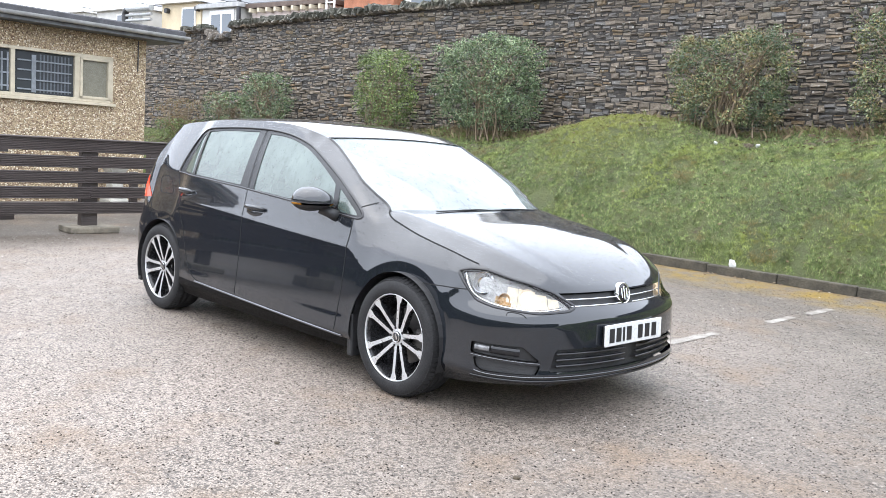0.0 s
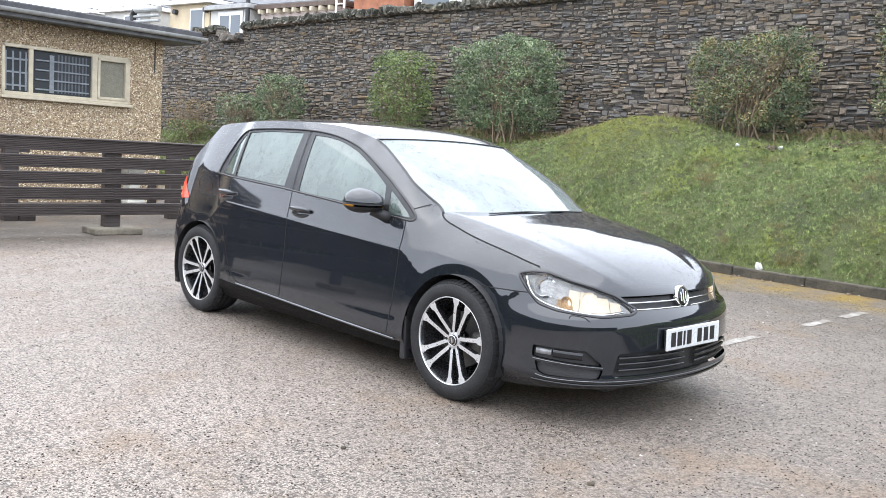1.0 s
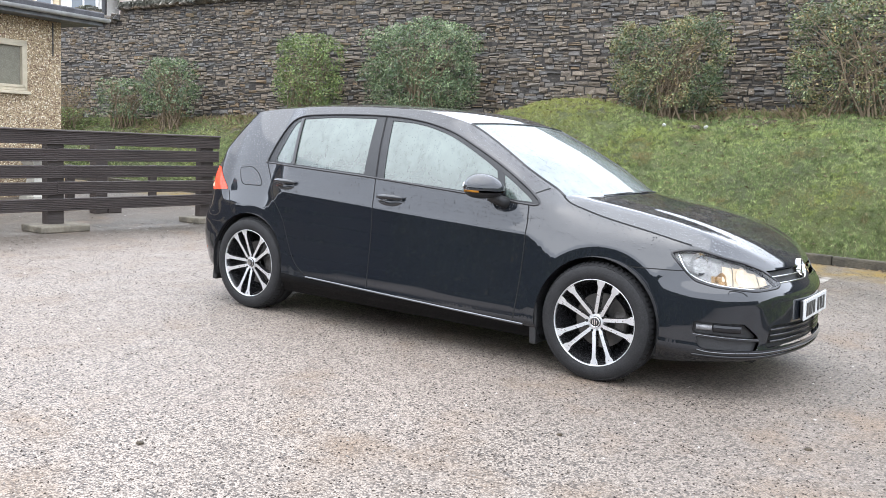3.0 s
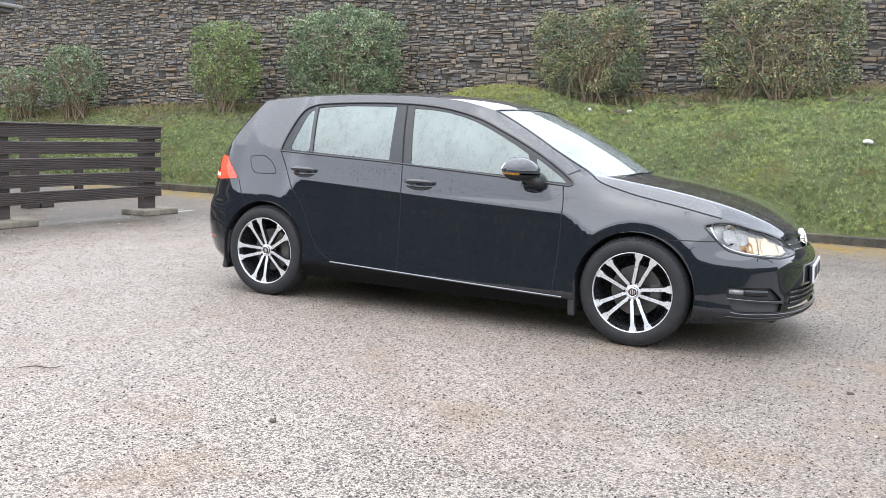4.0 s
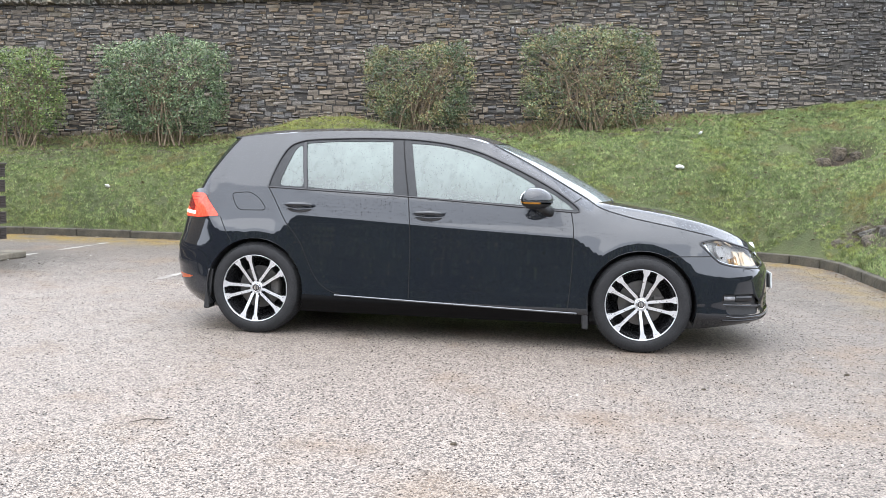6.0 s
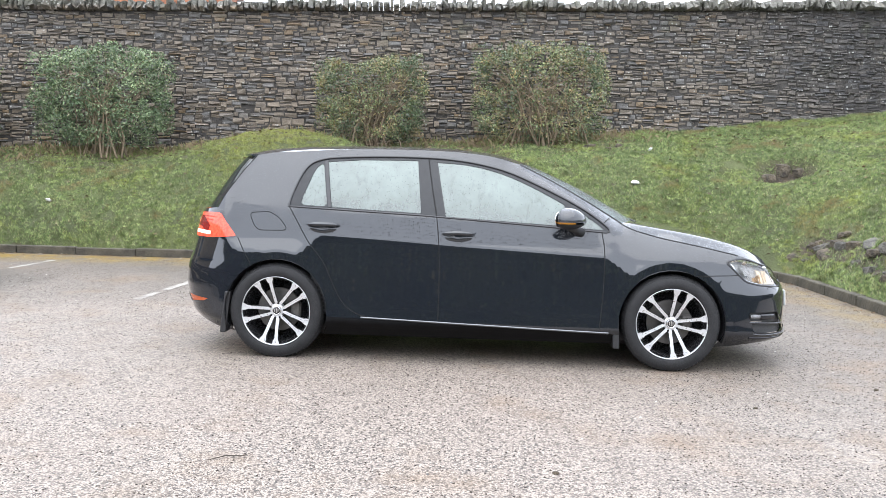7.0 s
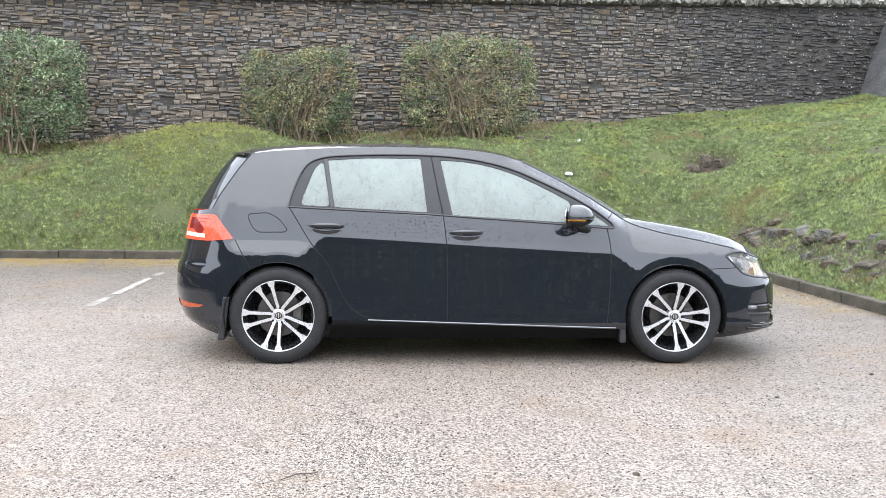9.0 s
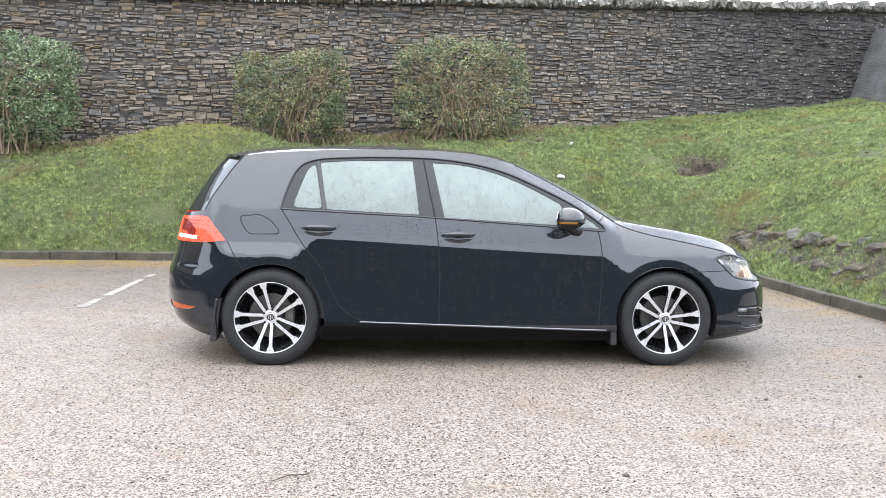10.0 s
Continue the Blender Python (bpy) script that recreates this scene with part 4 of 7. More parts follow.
def flank_part(name, tag, material, parent, left=False, depth=0.0, label=""):
    """One region of the flank as a part, sunk by depth, on the right or mirrored to the left."""
    tags = tag if isinstance(tag, (list, tuple)) else [tag]
    f = FF[np.isin(FTAG, tags)]
    used, inv = np.unique(f, return_inverse=True)
    f = inv.reshape(f.shape)
    s, z = FV[used, 0], FV[used, 1]
    n = skin_normal(s, z)
    p = skin(s, z) - n * depth
    tri = p[f]
    g = np.cross(tri[:, 1] - tri[:, 0], tri[:, 2] - tri[:, 0])
    flip = (g * n[f].mean(1)).sum(1) < 0
    f[flip] = f[flip][:, ::-1]
    if left:
        p, n, f = p * (1, -1, 1), n * (1, -1, 1), f[:, ::-1]
    me = bpy.data.meshes.new(name)
    me.from_pydata(p.tolist(), [], f.tolist())
    me.materials.append(material)
    me.polygons.foreach_set("use_smooth", [True] * len(me.polygons))
    me.update()
    me.normals_split_custom_set_from_vertices(n.tolist())
    ob = new(name, me)
    ob.parent = parent
    return tagged(ob, label=label) if label else ob


def ribbon(name, curve, width, material, parent, left=False, lift=0.0012, thick=0.0, closed=False, label=""):
    """A narrow strip laid along a curve on the flank; thick gives it a raised, rounded body."""
    c = np.array(curve, float)
    n = len(c)
    t = np.roll(c, -1, 0) - np.roll(c, 1, 0) if closed else np.gradient(c, axis=0)
    t /= np.linalg.norm(t, axis=1)[:, None] + 1e-9
    nn = np.stack([-t[:, 1], t[:, 0]], 1)
    rows = []
    for off, up in ((-0.5, 0.0), (-0.35, 1.0), (0.35, 1.0), (0.5, 0.0)) if thick else ((-0.5, 0.0), (0.5, 0.0)):
        q = c + nn * off * width
        rows.append(skin(q[:, 0], q[:, 1]) + skin_normal(q[:, 0], q[:, 1]) * (lift + thick * up))
    k = len(rows)
    verts = np.stack(rows, 1).reshape(-1, 3)
    if left:
        verts = verts * (1, -1, 1)
    faces = []
    for i in range(n if closed else n - 1):
        j = (i + 1) % n
        for a in range(k - 1):
            q = (i * k + a, j * k + a, j * k + a + 1, i * k + a + 1)
            faces.append(q[::-1] if left else q)
    return part(name, (verts.tolist(), faces), material, parent, label, smooth=True)


def loft(name, edge, centre, power, material, parent, n=14, xpow=2.0, extra=None, label=""):
    """A crowned panel between the right edge, the centre line and the mirrored left edge."""
    edge, centre = np.asarray(edge, float), np.asarray(centre, float)
    b = np.linspace(-1, 1, 2 * n + 1)
    verts = []
    for e, c in zip(edge, centre):
        a = np.abs(b)
        x = c[0] + (e[0] - c[0]) * a ** xpow
        z = c[1] + (e[2] - c[1]) * a ** power
        y = e[1] * b
        if extra is not None:
            z = z + extra(x, np.abs(y), a)
        verts.extend(np.stack([x, y, z], 1).tolist())
    m = 2 * n + 1
    faces = [(i * m + j, i * m + j + 1, (i + 1) * m + j + 1, (i + 1) * m + j) for i in range(len(edge) - 1) for j in range(2 * n)]
    me_ob = part(name, (verts, faces), material, parent, label, smooth=True)
    me = me_ob.data
    if sum(p.normal.z for p in me.polygons) < 0:
        me.flip_normals()
    return me_ob


car = thing("hatchback_car", "black five-door hatchback with misted windows, wet with rain drops", "car")
for side, left in (("right", False), ("left", True)):
    flank_part("body_side", "shell", paint_mat, car, left)
    for tag, glass in (("front_door", ["front_glass"]), ("rear_door", ["rear_glass"])):
        d = flank_part("door", tag, paint_mat, car, left)
        flank_part("window", glass, glass_mat, d, left, 0.007, "misted side window")
        pts = [(-0.206, 0.861), (0.007, 0.862)] if tag == "front_door" else [(-1.120, 0.895), (-0.901, 0.897)]
        hs = np.array(pts)
        # handle: a scooped recess, a bar and its lower grip
        mid = hs.mean(0)
        oval = [(mid[0] + 0.082 * math.cos(a), mid[1] - 0.014 + 0.026 * math.sin(a)) for a in np.linspace(0, 2 * math.pi, 28, endpoint=False)]
        q = np.array(oval)
        ring = skin(q[:, 0], q[:, 1]) + skin_normal(q[:, 0], q[:, 1]) * 0.009
        wide = mid - (0, 0.014) + (q - mid + (0, 0.014)) * 1.13
        skirt = skin(wide[:, 0], wide[:, 1]) + skin_normal(wide[:, 0], wide[:, 1]) * 0.0008
        c0 = skin(mid[0], mid[1] - 0.014) - skin_normal(np.array(mid[0]), np.array(mid[1] - 0.014)) * -0.0022
        vs = np.vstack([ring, c0[None], skirt]) * ((1, -1, 1) if left else (1, 1, 1))
        fs = [(i, (i + 1) % 28, 28) for i in range(28)] + [(29 + i, 29 + (i + 1) % 28, (i + 1) % 28, i) for i in range(28)]
        part("handle_recess", (vs.tolist(), fs if not left else [f[::-1] for f in fs]), paint_mat, d, "scooped handle recess", smooth=True)
        bm = bmesh.new()
        u = np.linspace(0, 1, 9)
        hx = hs[0, 0] + (hs[1, 0] - hs[0, 0]) * u
        hz = hs[0, 1] + (hs[1, 1] - hs[0, 1]) * u + 0.006
        hp = skin(hx, hz) + skin_normal(hx, hz) * (0.006 + 0.030 * np.sin(np.pi * u) ** 0.5)[:, None]
        hp = hp * ((1, -1, 1) if left else (1, 1, 1))
        tube(bm, hp.tolist(), [0.007, 0.013, 0.0155, 0.016, 0.016, 0.016, 0.0155, 0.013, 0.007], 8)
        part("door_handle", bm, paint_mat, d, "body-coloured pull handle", smooth=True)
    flank_part("window_trim", "trim", pillar_mat, car, left, 0.003, "gloss black pillar and window surround")
    flank_part("quarter_window", "quarter", glass_mat, car, left, 0.006, "small misted quarter window")
    flank_part("corner_window", "tri", glass_mat, car, left, 0.006, "small triangular corner window")
    flank_part("fuel_flap" if not left else "quarter_panel", "fuel_flap", paint_mat, car, left)
    ribbon("window_seal", R_DLO, 0.012, gloss_black_mat, car, left, 0.001, 0.004, closed=True)
    ribbon("pillar_gap", np.stack([np.linspace(-1.030, -0.976, 12), np.linspace(1.338, 1.022, 12)], 1), 0.026, gloss_black_mat, car, left, 0.0, 0.003)
    for c, w in ((rounded([(-1.262, 1.020), (-1.127, 0.815), (-0.999, 0.653), (-0.94, 0.53), (-0.889, 0.431), (-0.835, 0.365), (-0.76, 0.320), (-0.70, 0.306)], 60), 0.006),
                 (rounded([(-0.325, 1.372), (-0.290, 1.18), (-0.250, 0.979), (-0.226, 0.768), (-0.220, 0.60), (-0.22, 0.296)], 60), 0.006),
                 (rounded([(0.850, 0.905), (0.866, 0.80), (0.868, 0.70), (0.863, 0.52), (0.855, 0.40), (0.843, 0.270)], 50), 0.006),
                 (rounded([(0.866, 0.968), (0.89, 0.982), (0.915, 0.998)], 12), 0.006), (rounded(SEAM[:9], 66), 0.006), (rounded([(1.43, 0.632), (1.60, 0.638), (1.758, 0.643), (1.775, 0.645)], 20), 0.005),
                 (rounded([(-1.612, 0.806), (-1.53, 0.672), (-1.50, 0.625)], 16), 0.005), (rounded(HATCH, 24), 0.007)):
        ribbon("panel_gap", c, w, seal_mat, car, left)
    if not left:
        ribbon("panel_gap", R_FUEL, 0.005, seal_mat, car, left, closed=True)
    flank_part("sill", "sill", sill_mat, car, left, 0.002, "dark plastic sill with its shade in the colour")
    ribbon("sill_strip", np.stack([np.linspace(-0.737, 0.905, 60), np.linspace(0.298, 0.247, 60)], 1), 0.011, strip_mat, car, left, 0.002, 0.006, label="bright narrow sill strip")
    # head lamp: a clear lens over a bowl with reflectors
    lamp = flank_part("headlight", "headlight", lens_mat, car, left, 0.0, "clear headlight with the dipped beam lit")
    flank_part("lamp_housing", "headlight", reflector_mat, lamp, left, 0.040, "silvered lamp housing")
    ribbon("lamp_trim", R_HEAD, 0.012, gloss_black_mat, lamp, left, 0.001, 0.003, closed=True)
    ribbon("light_guide", rounded([(1.80, 0.632), (1.845, 0.612), (1.94, 0.592), (2.15, 0.576), (2.29, 0.586)], 40), 0.010, chrome_mat, lamp, left, -0.012, 0.004, label="bright lower edge of the lamp")
    ribbon("light_guide", rounded([(1.735, 0.722), (1.775, 0.655), (1.81, 0.622)], 20), 0.016, chrome_mat, lamp, left, -0.014, 0.004)

    def bowl(name, s, z, r, depth, material, inner=None):
        n = skin_normal(np.array(s), np.array(z))
        n = Vector(n * (1, -1, 1) if left else n)
        n = (n + Vector((0.9, 0, 0))).normalized()
        c = Vector(skin(s, z) * ((1, -1, 1) if left else (1, 1, 1))) - n * depth
        a = n.orthogonal().normalized()
        b = n.cross(a)
        bm = bmesh.new()
        rings = [[bm.verts.new(c + (a * math.cos(t) + b * math.sin(t)) * rr - n * dd) for t in np.linspace(0, 2 * math.pi, 20, endpoint=False)] for rr, dd in ((r * 1.08, -0.002), (r, 0.0), (r * 0.75, 0.02), (r * 0.35, 0.034))]
        for r0, r1 in zip(rings, rings[1:]):
            for k in range(20):
                bm.faces.new((r0[k], r0[(k + 1) % 20], r1[(k + 1) % 20], r1[k]))
        bm.faces.new(rings[-1])
        ob = part(name, bm, material, lamp, smooth=True)
        if inner:
            bm = bmesh.new()
            bmesh.ops.create_uvsphere(bm, u_segments=14, v_segments=8, radius=r * 0.26, matrix=Matrix.Translation(c - n * 0.020))
            part("bulb", bm, inner, lamp, "lit bulb", smooth=True)
        return ob

    for a, b, za, zb, w, sink in ((1.990, 2.050, 0.643, 0.636, 0.084, -0.038), (2.052, 2.150, 0.634, 0.624, 0.086, -0.030), (2.152, 2.225, 0.622, 0.614, 0.070, -0.036), (2.227, 2.290, 0.611, 0.603, 0.046, -0.030)):
        ribbon("lit_reflector", np.stack([np.linspace(a, b, 8), np.linspace(za, zb, 8)], 1), w, lit_mat, lamp, left, sink, 0.006, label="warmly lit reflector facet")
    ribbon("amber_reflector", rounded([(1.925, 0.612), (1.97, 0.608), (2.015, 0.602)], 10), 0.046, amber_mat, lamp, left, -0.035)
    bowl("lit_bowl", 2.115, 0.625, 0.046, 0.028, lamp_mat, bulb_mat)
    bowl("reflector_bowl", 1.865, 0.683, 0.054, 0.022, chrome_mat)
    bowl("indicator_bowl", 1.985, 0.615, 0.030, 0.018, amber_mat)
    # tail lamp
    tl = flank_part("tail_light", "tail_light", tail_mat, car, left, -0.004, "glowing red tail light with clear and dark cells")
    ribbon("lamp_cell", rounded([(-2.10, 0.905), (-1.96, 0.895), (-1.86, 0.845)], 16), 0.07, tail_dark_mat, tl, left, 0.006)
    for zc in (0.938, 0.916, 0.894):
        ribbon("lamp_rib", np.stack([np.linspace(-2.12, -1.80 - (0.955 - zc), 12), np.full(12, zc)], 1), 0.005, tail_dark_mat, tl, left, 0.009)
    ribbon("lamp_cell", rounded([(-2.12, 0.833), (-1.99, 0.833), (-1.83, 0.828)], 16), 0.024, tail_clear_mat, tl, left, 0.008, label="clear reversing cell")
    flank_part("rear_reflector", "reflector", orange_mat, car, left, 0.004, "orange-red reflector low on the bumper")
    # mud flaps
    for s0, z0, z1, lean in ((0.915, 0.14, 0.385, 0.012), (-1.645, 0.155, 0.44, -0.035)):
        bm = boxed(-0.022, 0.022, -0.09, 0.09, z0, z1, bevel=0.01, segments=2)
        for v in bm.verts:
            v.co.x += lean * (z1 - v.co.z) / (z1 - z0) + (0.035 if s0 > 0 else -0.01)
        ob = part("mud_flap", bm, plastic_mat, car, "black plastic mud flap")
        ob.location = (s0, (0.785 if s0 > 0 else 0.752) * (1 if left else -1), 0)

# both halves of nose and tail
for left in (False, True):
    fb = flank_part("front_bumper", "front_bumper", low_paint_mat, car, left)
    flank_part("fog_recess", "fog", plastic_mat, fb, left, 0.022, "recess of the fog lamp")
    flank_part("fog_recess", "foglow", plastic_mat, fb, left, 0.02)
    flank_part("air_intake", "intake", plastic_mat, fb, left, 0.03, "black lower air intake")
    ribbon("bumper_blade", np.stack([np.linspace(1.838, 2.165, 24), np.linspace(0.337, 0.316, 24)], 1), 0.004, strip_mat, fb, left, -0.002, 0.003, label="thin bright blade under the fog lamp")
    ribbon("bumper_lip", rounded([(1.84, 0.232), (1.95, 0.228), (2.15, 0.226), (2.45, 0.226), (S_NOSE, 0.226)], 50), 0.012, gloss_black_mat, fb, left, 0.001, 0.006, label="glossy lower lip")
    ribbon("lip_edge", rounded([(1.86, 0.262), (1.90, 0.254), (2.15, 0.250), (2.45, 0.250), (S_NOSE, 0.250)], 50), 0.004, strip_mat, fb, left, 0.001, 0.003, label="thin bright line along the lower lip")
    for z in (0.300, 0.330, 0.360):
        ribbon("intake_slat", np.stack([np.linspace(2.25, S_NOSE - 0.05, 24), np.full(24, z)], 1), 0.012, gloss_black_mat, fb, left, -0.020, 0.016)
    ribbon("washer_cover", rounded([(1.995, 0.545), (2.0, 0.558), (2.07, 0.553), (2.09, 0.538)], 16), 0.003, seal_mat, fb, left)
    gr = flank_part("grille", "grille", plastic_mat, car, left, 0.03, "black radiator grille")
    ribbon("grille_bar", np.stack([np.linspace(2.315, S_NOSE - 0.05, 24), np.full(24, 0.622)], 1), 0.006, chrome_mat, gr, left, -0.012, 0.012, label="chrome grille bar")
    ribbon("grille_bar", np.stack([np.linspace(2.348, S_NOSE - 0.05, 24), np.full(24, 0.590)], 1), 0.006, chrome_mat, gr, left, -0.006, 0.008, label="chrome grille bar")
    flank_part("rear_bumper", "rear_bumper", low_paint_mat, car, left)
    # fog lamp behind a flat cover
    ribbon("fog_lamp", np.stack([np.linspace(1.850, 1.925, 10), np.linspace(0.3745, 0.3725, 10)], 1), 0.030, fog_mat, fb, left, -0.018, 0.010, label="small clear fog lamp")
    ribbon("fog_cover", np.stack([np.linspace(1.932, 2.07, 14), np.linspace(0.372, 0.366, 14)], 1), 0.040, gloss_black_mat, fb, left, -0.016, 0.006, label="dark blank beside the fog lamp")

# panels across the top
def on_skin(curve, n):
    c = rounded(curve, n)
    return skin(c[:, 0], c[:, 1])


ROOF_C = rounded([(-1.705, 1.383), (-1.5, 1.424), (-1.13, 1.452), (-0.76, 1.462), (-0.45, 1.462), (-0.13, 1.448), (0.10, 1.426), (0.235, 1.399), (0.352, 1.361)], 70)
loft("roof", on_skin(RAIL, 70), ROOF_C, 2.7, paint_mat, car, xpow=2.2)
screen = loft("windscreen", on_skin(PILLAR, 60), rounded([(0.352, 1.361), (0.45, 1.322), (0.70, 1.213), (0.95, 1.083), (1.135, 0.974)], 60), 2.1, screen_mat, car, xpow=2.0, label="clear wet windscreen reflecting the sky")
for left in (False, True):
    edge = on_skin(PILLAR, 40) * ((1, -1, 1) if left else (1, 1, 1))
    edge[:, 1] *= 0.992
    part("screen_seal", tube(bmesh.new(), edge.tolist(), 0.008, 6), gloss_black_mat, screen, "black rubber screen seal", smooth=True)
top_edge = skin(0.30, 1.343)
b = np.linspace(-0.985, 0.985, 31)
head = np.stack([0.352 + (top_edge[0] - 0.352) * b ** 2 + 0.004, top_edge[1] * b, 1.361 + (top_edge[2] - 1.361) * np.abs(b) ** 2.1 + 0.001], 1)
part("screen_seal", tube(bmesh.new(), head.tolist(), 0.005, 6), gloss_black_mat, screen, smooth=True)
HOOD_C = rounded([(1.135, 0.970), (1.3, 0.944), (1.5, 0.911), (1.72, 0.861), (1.9, 0.800), (2.03, 0.738), (2.115, 0.682), (float(skin(S_NOSE, 0.660)[0]), 0.660)], 90)
hood_edge = on_skin(SEAM, 90)
_brow = rounded(BROW, 60)
_brow_p = skin(_brow[:, 0], _brow[:, 1])


def bonnet_fall(a, x):
    """How far the bonnet has dropped to its edge: nearly flat, then down beyond a crease."""
    ac = np.interp(x, [1.13, 1.35, 1.7, 2.05, 2.17], [0.92, 0.87, 0.84, 0.80, 0.78])
    f = 0.0
    for o in (-0.02, -0.01, 0, 0.01, 0.02):
        q = np.abs(a + o)
        f = f + np.where(q < ac, 0.14 * (q / ac) ** 2.2, 0.14 + 0.86 * (q - ac) / (1 - ac)) / 5
    return f


def bonnet_shape():
    verts, n, rows = [], 30, 90
    b = np.linspace(-1, 1, 2 * n + 1)
    a = np.abs(b)
    e1 = hood_edge[-1]
    by = np.abs(_brow_p[::-1, 1])
    for i in range(rows):
        e, c = hood_edge[i], HOOD_C[i]
        w = (i / (rows - 1)) ** 5
        y = e[1] * b
        x = c[0] + (e[0] - c[0]) * a ** 2.0
        z = c[1] + (e[2] - c[1]) * bonnet_fall(a, c[0])
        z = z + 0.003 * smooth01(0.62, 0.50, a) * smooth01(1.2, 1.5, x) * smooth01(2.10, 1.95, x)
        ex = np.interp(np.abs(e1[1] * b), by, _brow_p[::-1, 0])
        ez = np.interp(np.abs(e1[1] * b), by, _brow_p[::-1, 2])
        lx = HOOD_C[-1][0] + (e1[0] - HOOD_C[-1][0]) * a ** 2.0
        lz = HOOD_C[-1][1] + (e1[2] - HOOD_C[-1][1]) * bonnet_fall(a, HOOD_C[-1][0])
        x, z = x + (ex - lx) * w, z + (ez - lz) * w
        verts.extend(np.stack([x, y, z], 1).tolist())
    m = 2 * n + 1
    return verts, [(i * m + j, (i + 1) * m + j, (i + 1) * m + j + 1, i * m + j + 1) for i in range(rows - 1) for j in range(2 * n)]


part("bonnet", bonnet_shape(), paint_mat, car, smooth=True)
loft("rear_window", on_skin(HATCH, 24), rounded([(-1.985, 0.985), (-1.90, 1.12), (-1.80, 1.27), (-1.71, 1.372)], 24), 2.4, rear_glass_mat, car, xpow=2.2, label="dark wet rear window")
# spoiler lip at the tail of the roof
sp = rounded([(-1.565, 1.372), (-1.60, 1.378), (-1.66, 1.383), (-1.71, 1.386)], 8)
bm = bmesh.new()
rows = []
for yy in np.linspace(-0.575, 0.575, 25):
    k = (abs(yy) / 0.575) ** 2.2
    tip = Vector((-1.735 + 0.16 * k, yy, 1.384 - 0.012 * k))
    root = Vector((-1.60 + 0.10 * k, yy, 1.398 - 0.022 * k))
    rows.append([bm.verts.new(p) for p in (root, tip, tip + Vector((0.004, 0, -0.014)), root + Vector((0.03, 0, -0.034)))])
for r0, r1 in zip(rows, rows[1:]):
    for k in range(4):
        bm.faces.new((r0[k], r0[(k + 1) % 4], r1[(k + 1) % 4], r1[k]))
bm.faces.new(rows[0]), bm.faces.new(rows[-1][::-1])
part("spoiler", bm, paint_mat, car)
# scuttle and wipers
for a, b in (((1.128, -0.42, 0.968), (1.118, 0.26, 0.978)), ((1.13, 0.14, 0.976), (1.075, 0.52, 0.966))):
    bm = bmesh.new()
    tube(bm, [a, ((a[0] + b[0]) / 2 + 0.005, (a[1] + b[1]) / 2, (a[2] + b[2]) / 2 + 0.004), b], [0.004, 0.004, 0.003], 6)
    part("wiper", bm, plastic_mat, car, "thin black windscreen wiper")
# floor pan and wheel housings
part("floor_pan", boxed(-1.60, 1.66, -0.64, 0.64, 0.13, 0.26, bevel=0.03), plastic_mat, car)
# tray added below the nose to deepen the shade on the ground
part("nose_shade_tray", boxed(1.67, 2.08, -0.52, 0.52, 0.17, 0.22, bevel=0.02), plastic_mat, car, "black tray added under the nose to darken the ground")
for cx in (-1.3185, 1.3185):
    for sg in (-1, 1):
        bm = bmesh.new()
        ang = np.linspace(-0.35, math.pi + 0.35, 22)
        ring0 = [bm.verts.new((cx + 0.352 * math.cos(t), sg * 0.868, 0.317 + 0.352 * math.sin(t))) for t in ang]
        ring1 = [bm.verts.new((cx + 0.352 * math.cos(t), sg * 0.55, 0.317 + 0.352 * math.sin(t))) for t in ang]
        for i in range(21):
            bm.faces.new((ring0[i], ring0[i + 1], ring1[i + 1], ring1[i]))
        bm.faces.new(ring1)
        part("wheel_liner", bm, plastic_mat, car, "black wheel arch liner")


# ---- wheels ----
def lathe(profile, n=48):
    """Turns a profile of (radius, y) about the y axis."""
    verts, faces = [], []
    k = len(profile)
    for i in range(n):
        t = 2 * math.pi * i / n
        verts.extend((r * math.cos(t), y, r * math.sin(t)) for r, y in profile)
    for i in range(n):
        j = (i + 1) % n
        faces.extend((i * k + a, i * k + a + 1, j * k + a + 1, j * k + a) for a in range(k - 1))
    return verts, faces


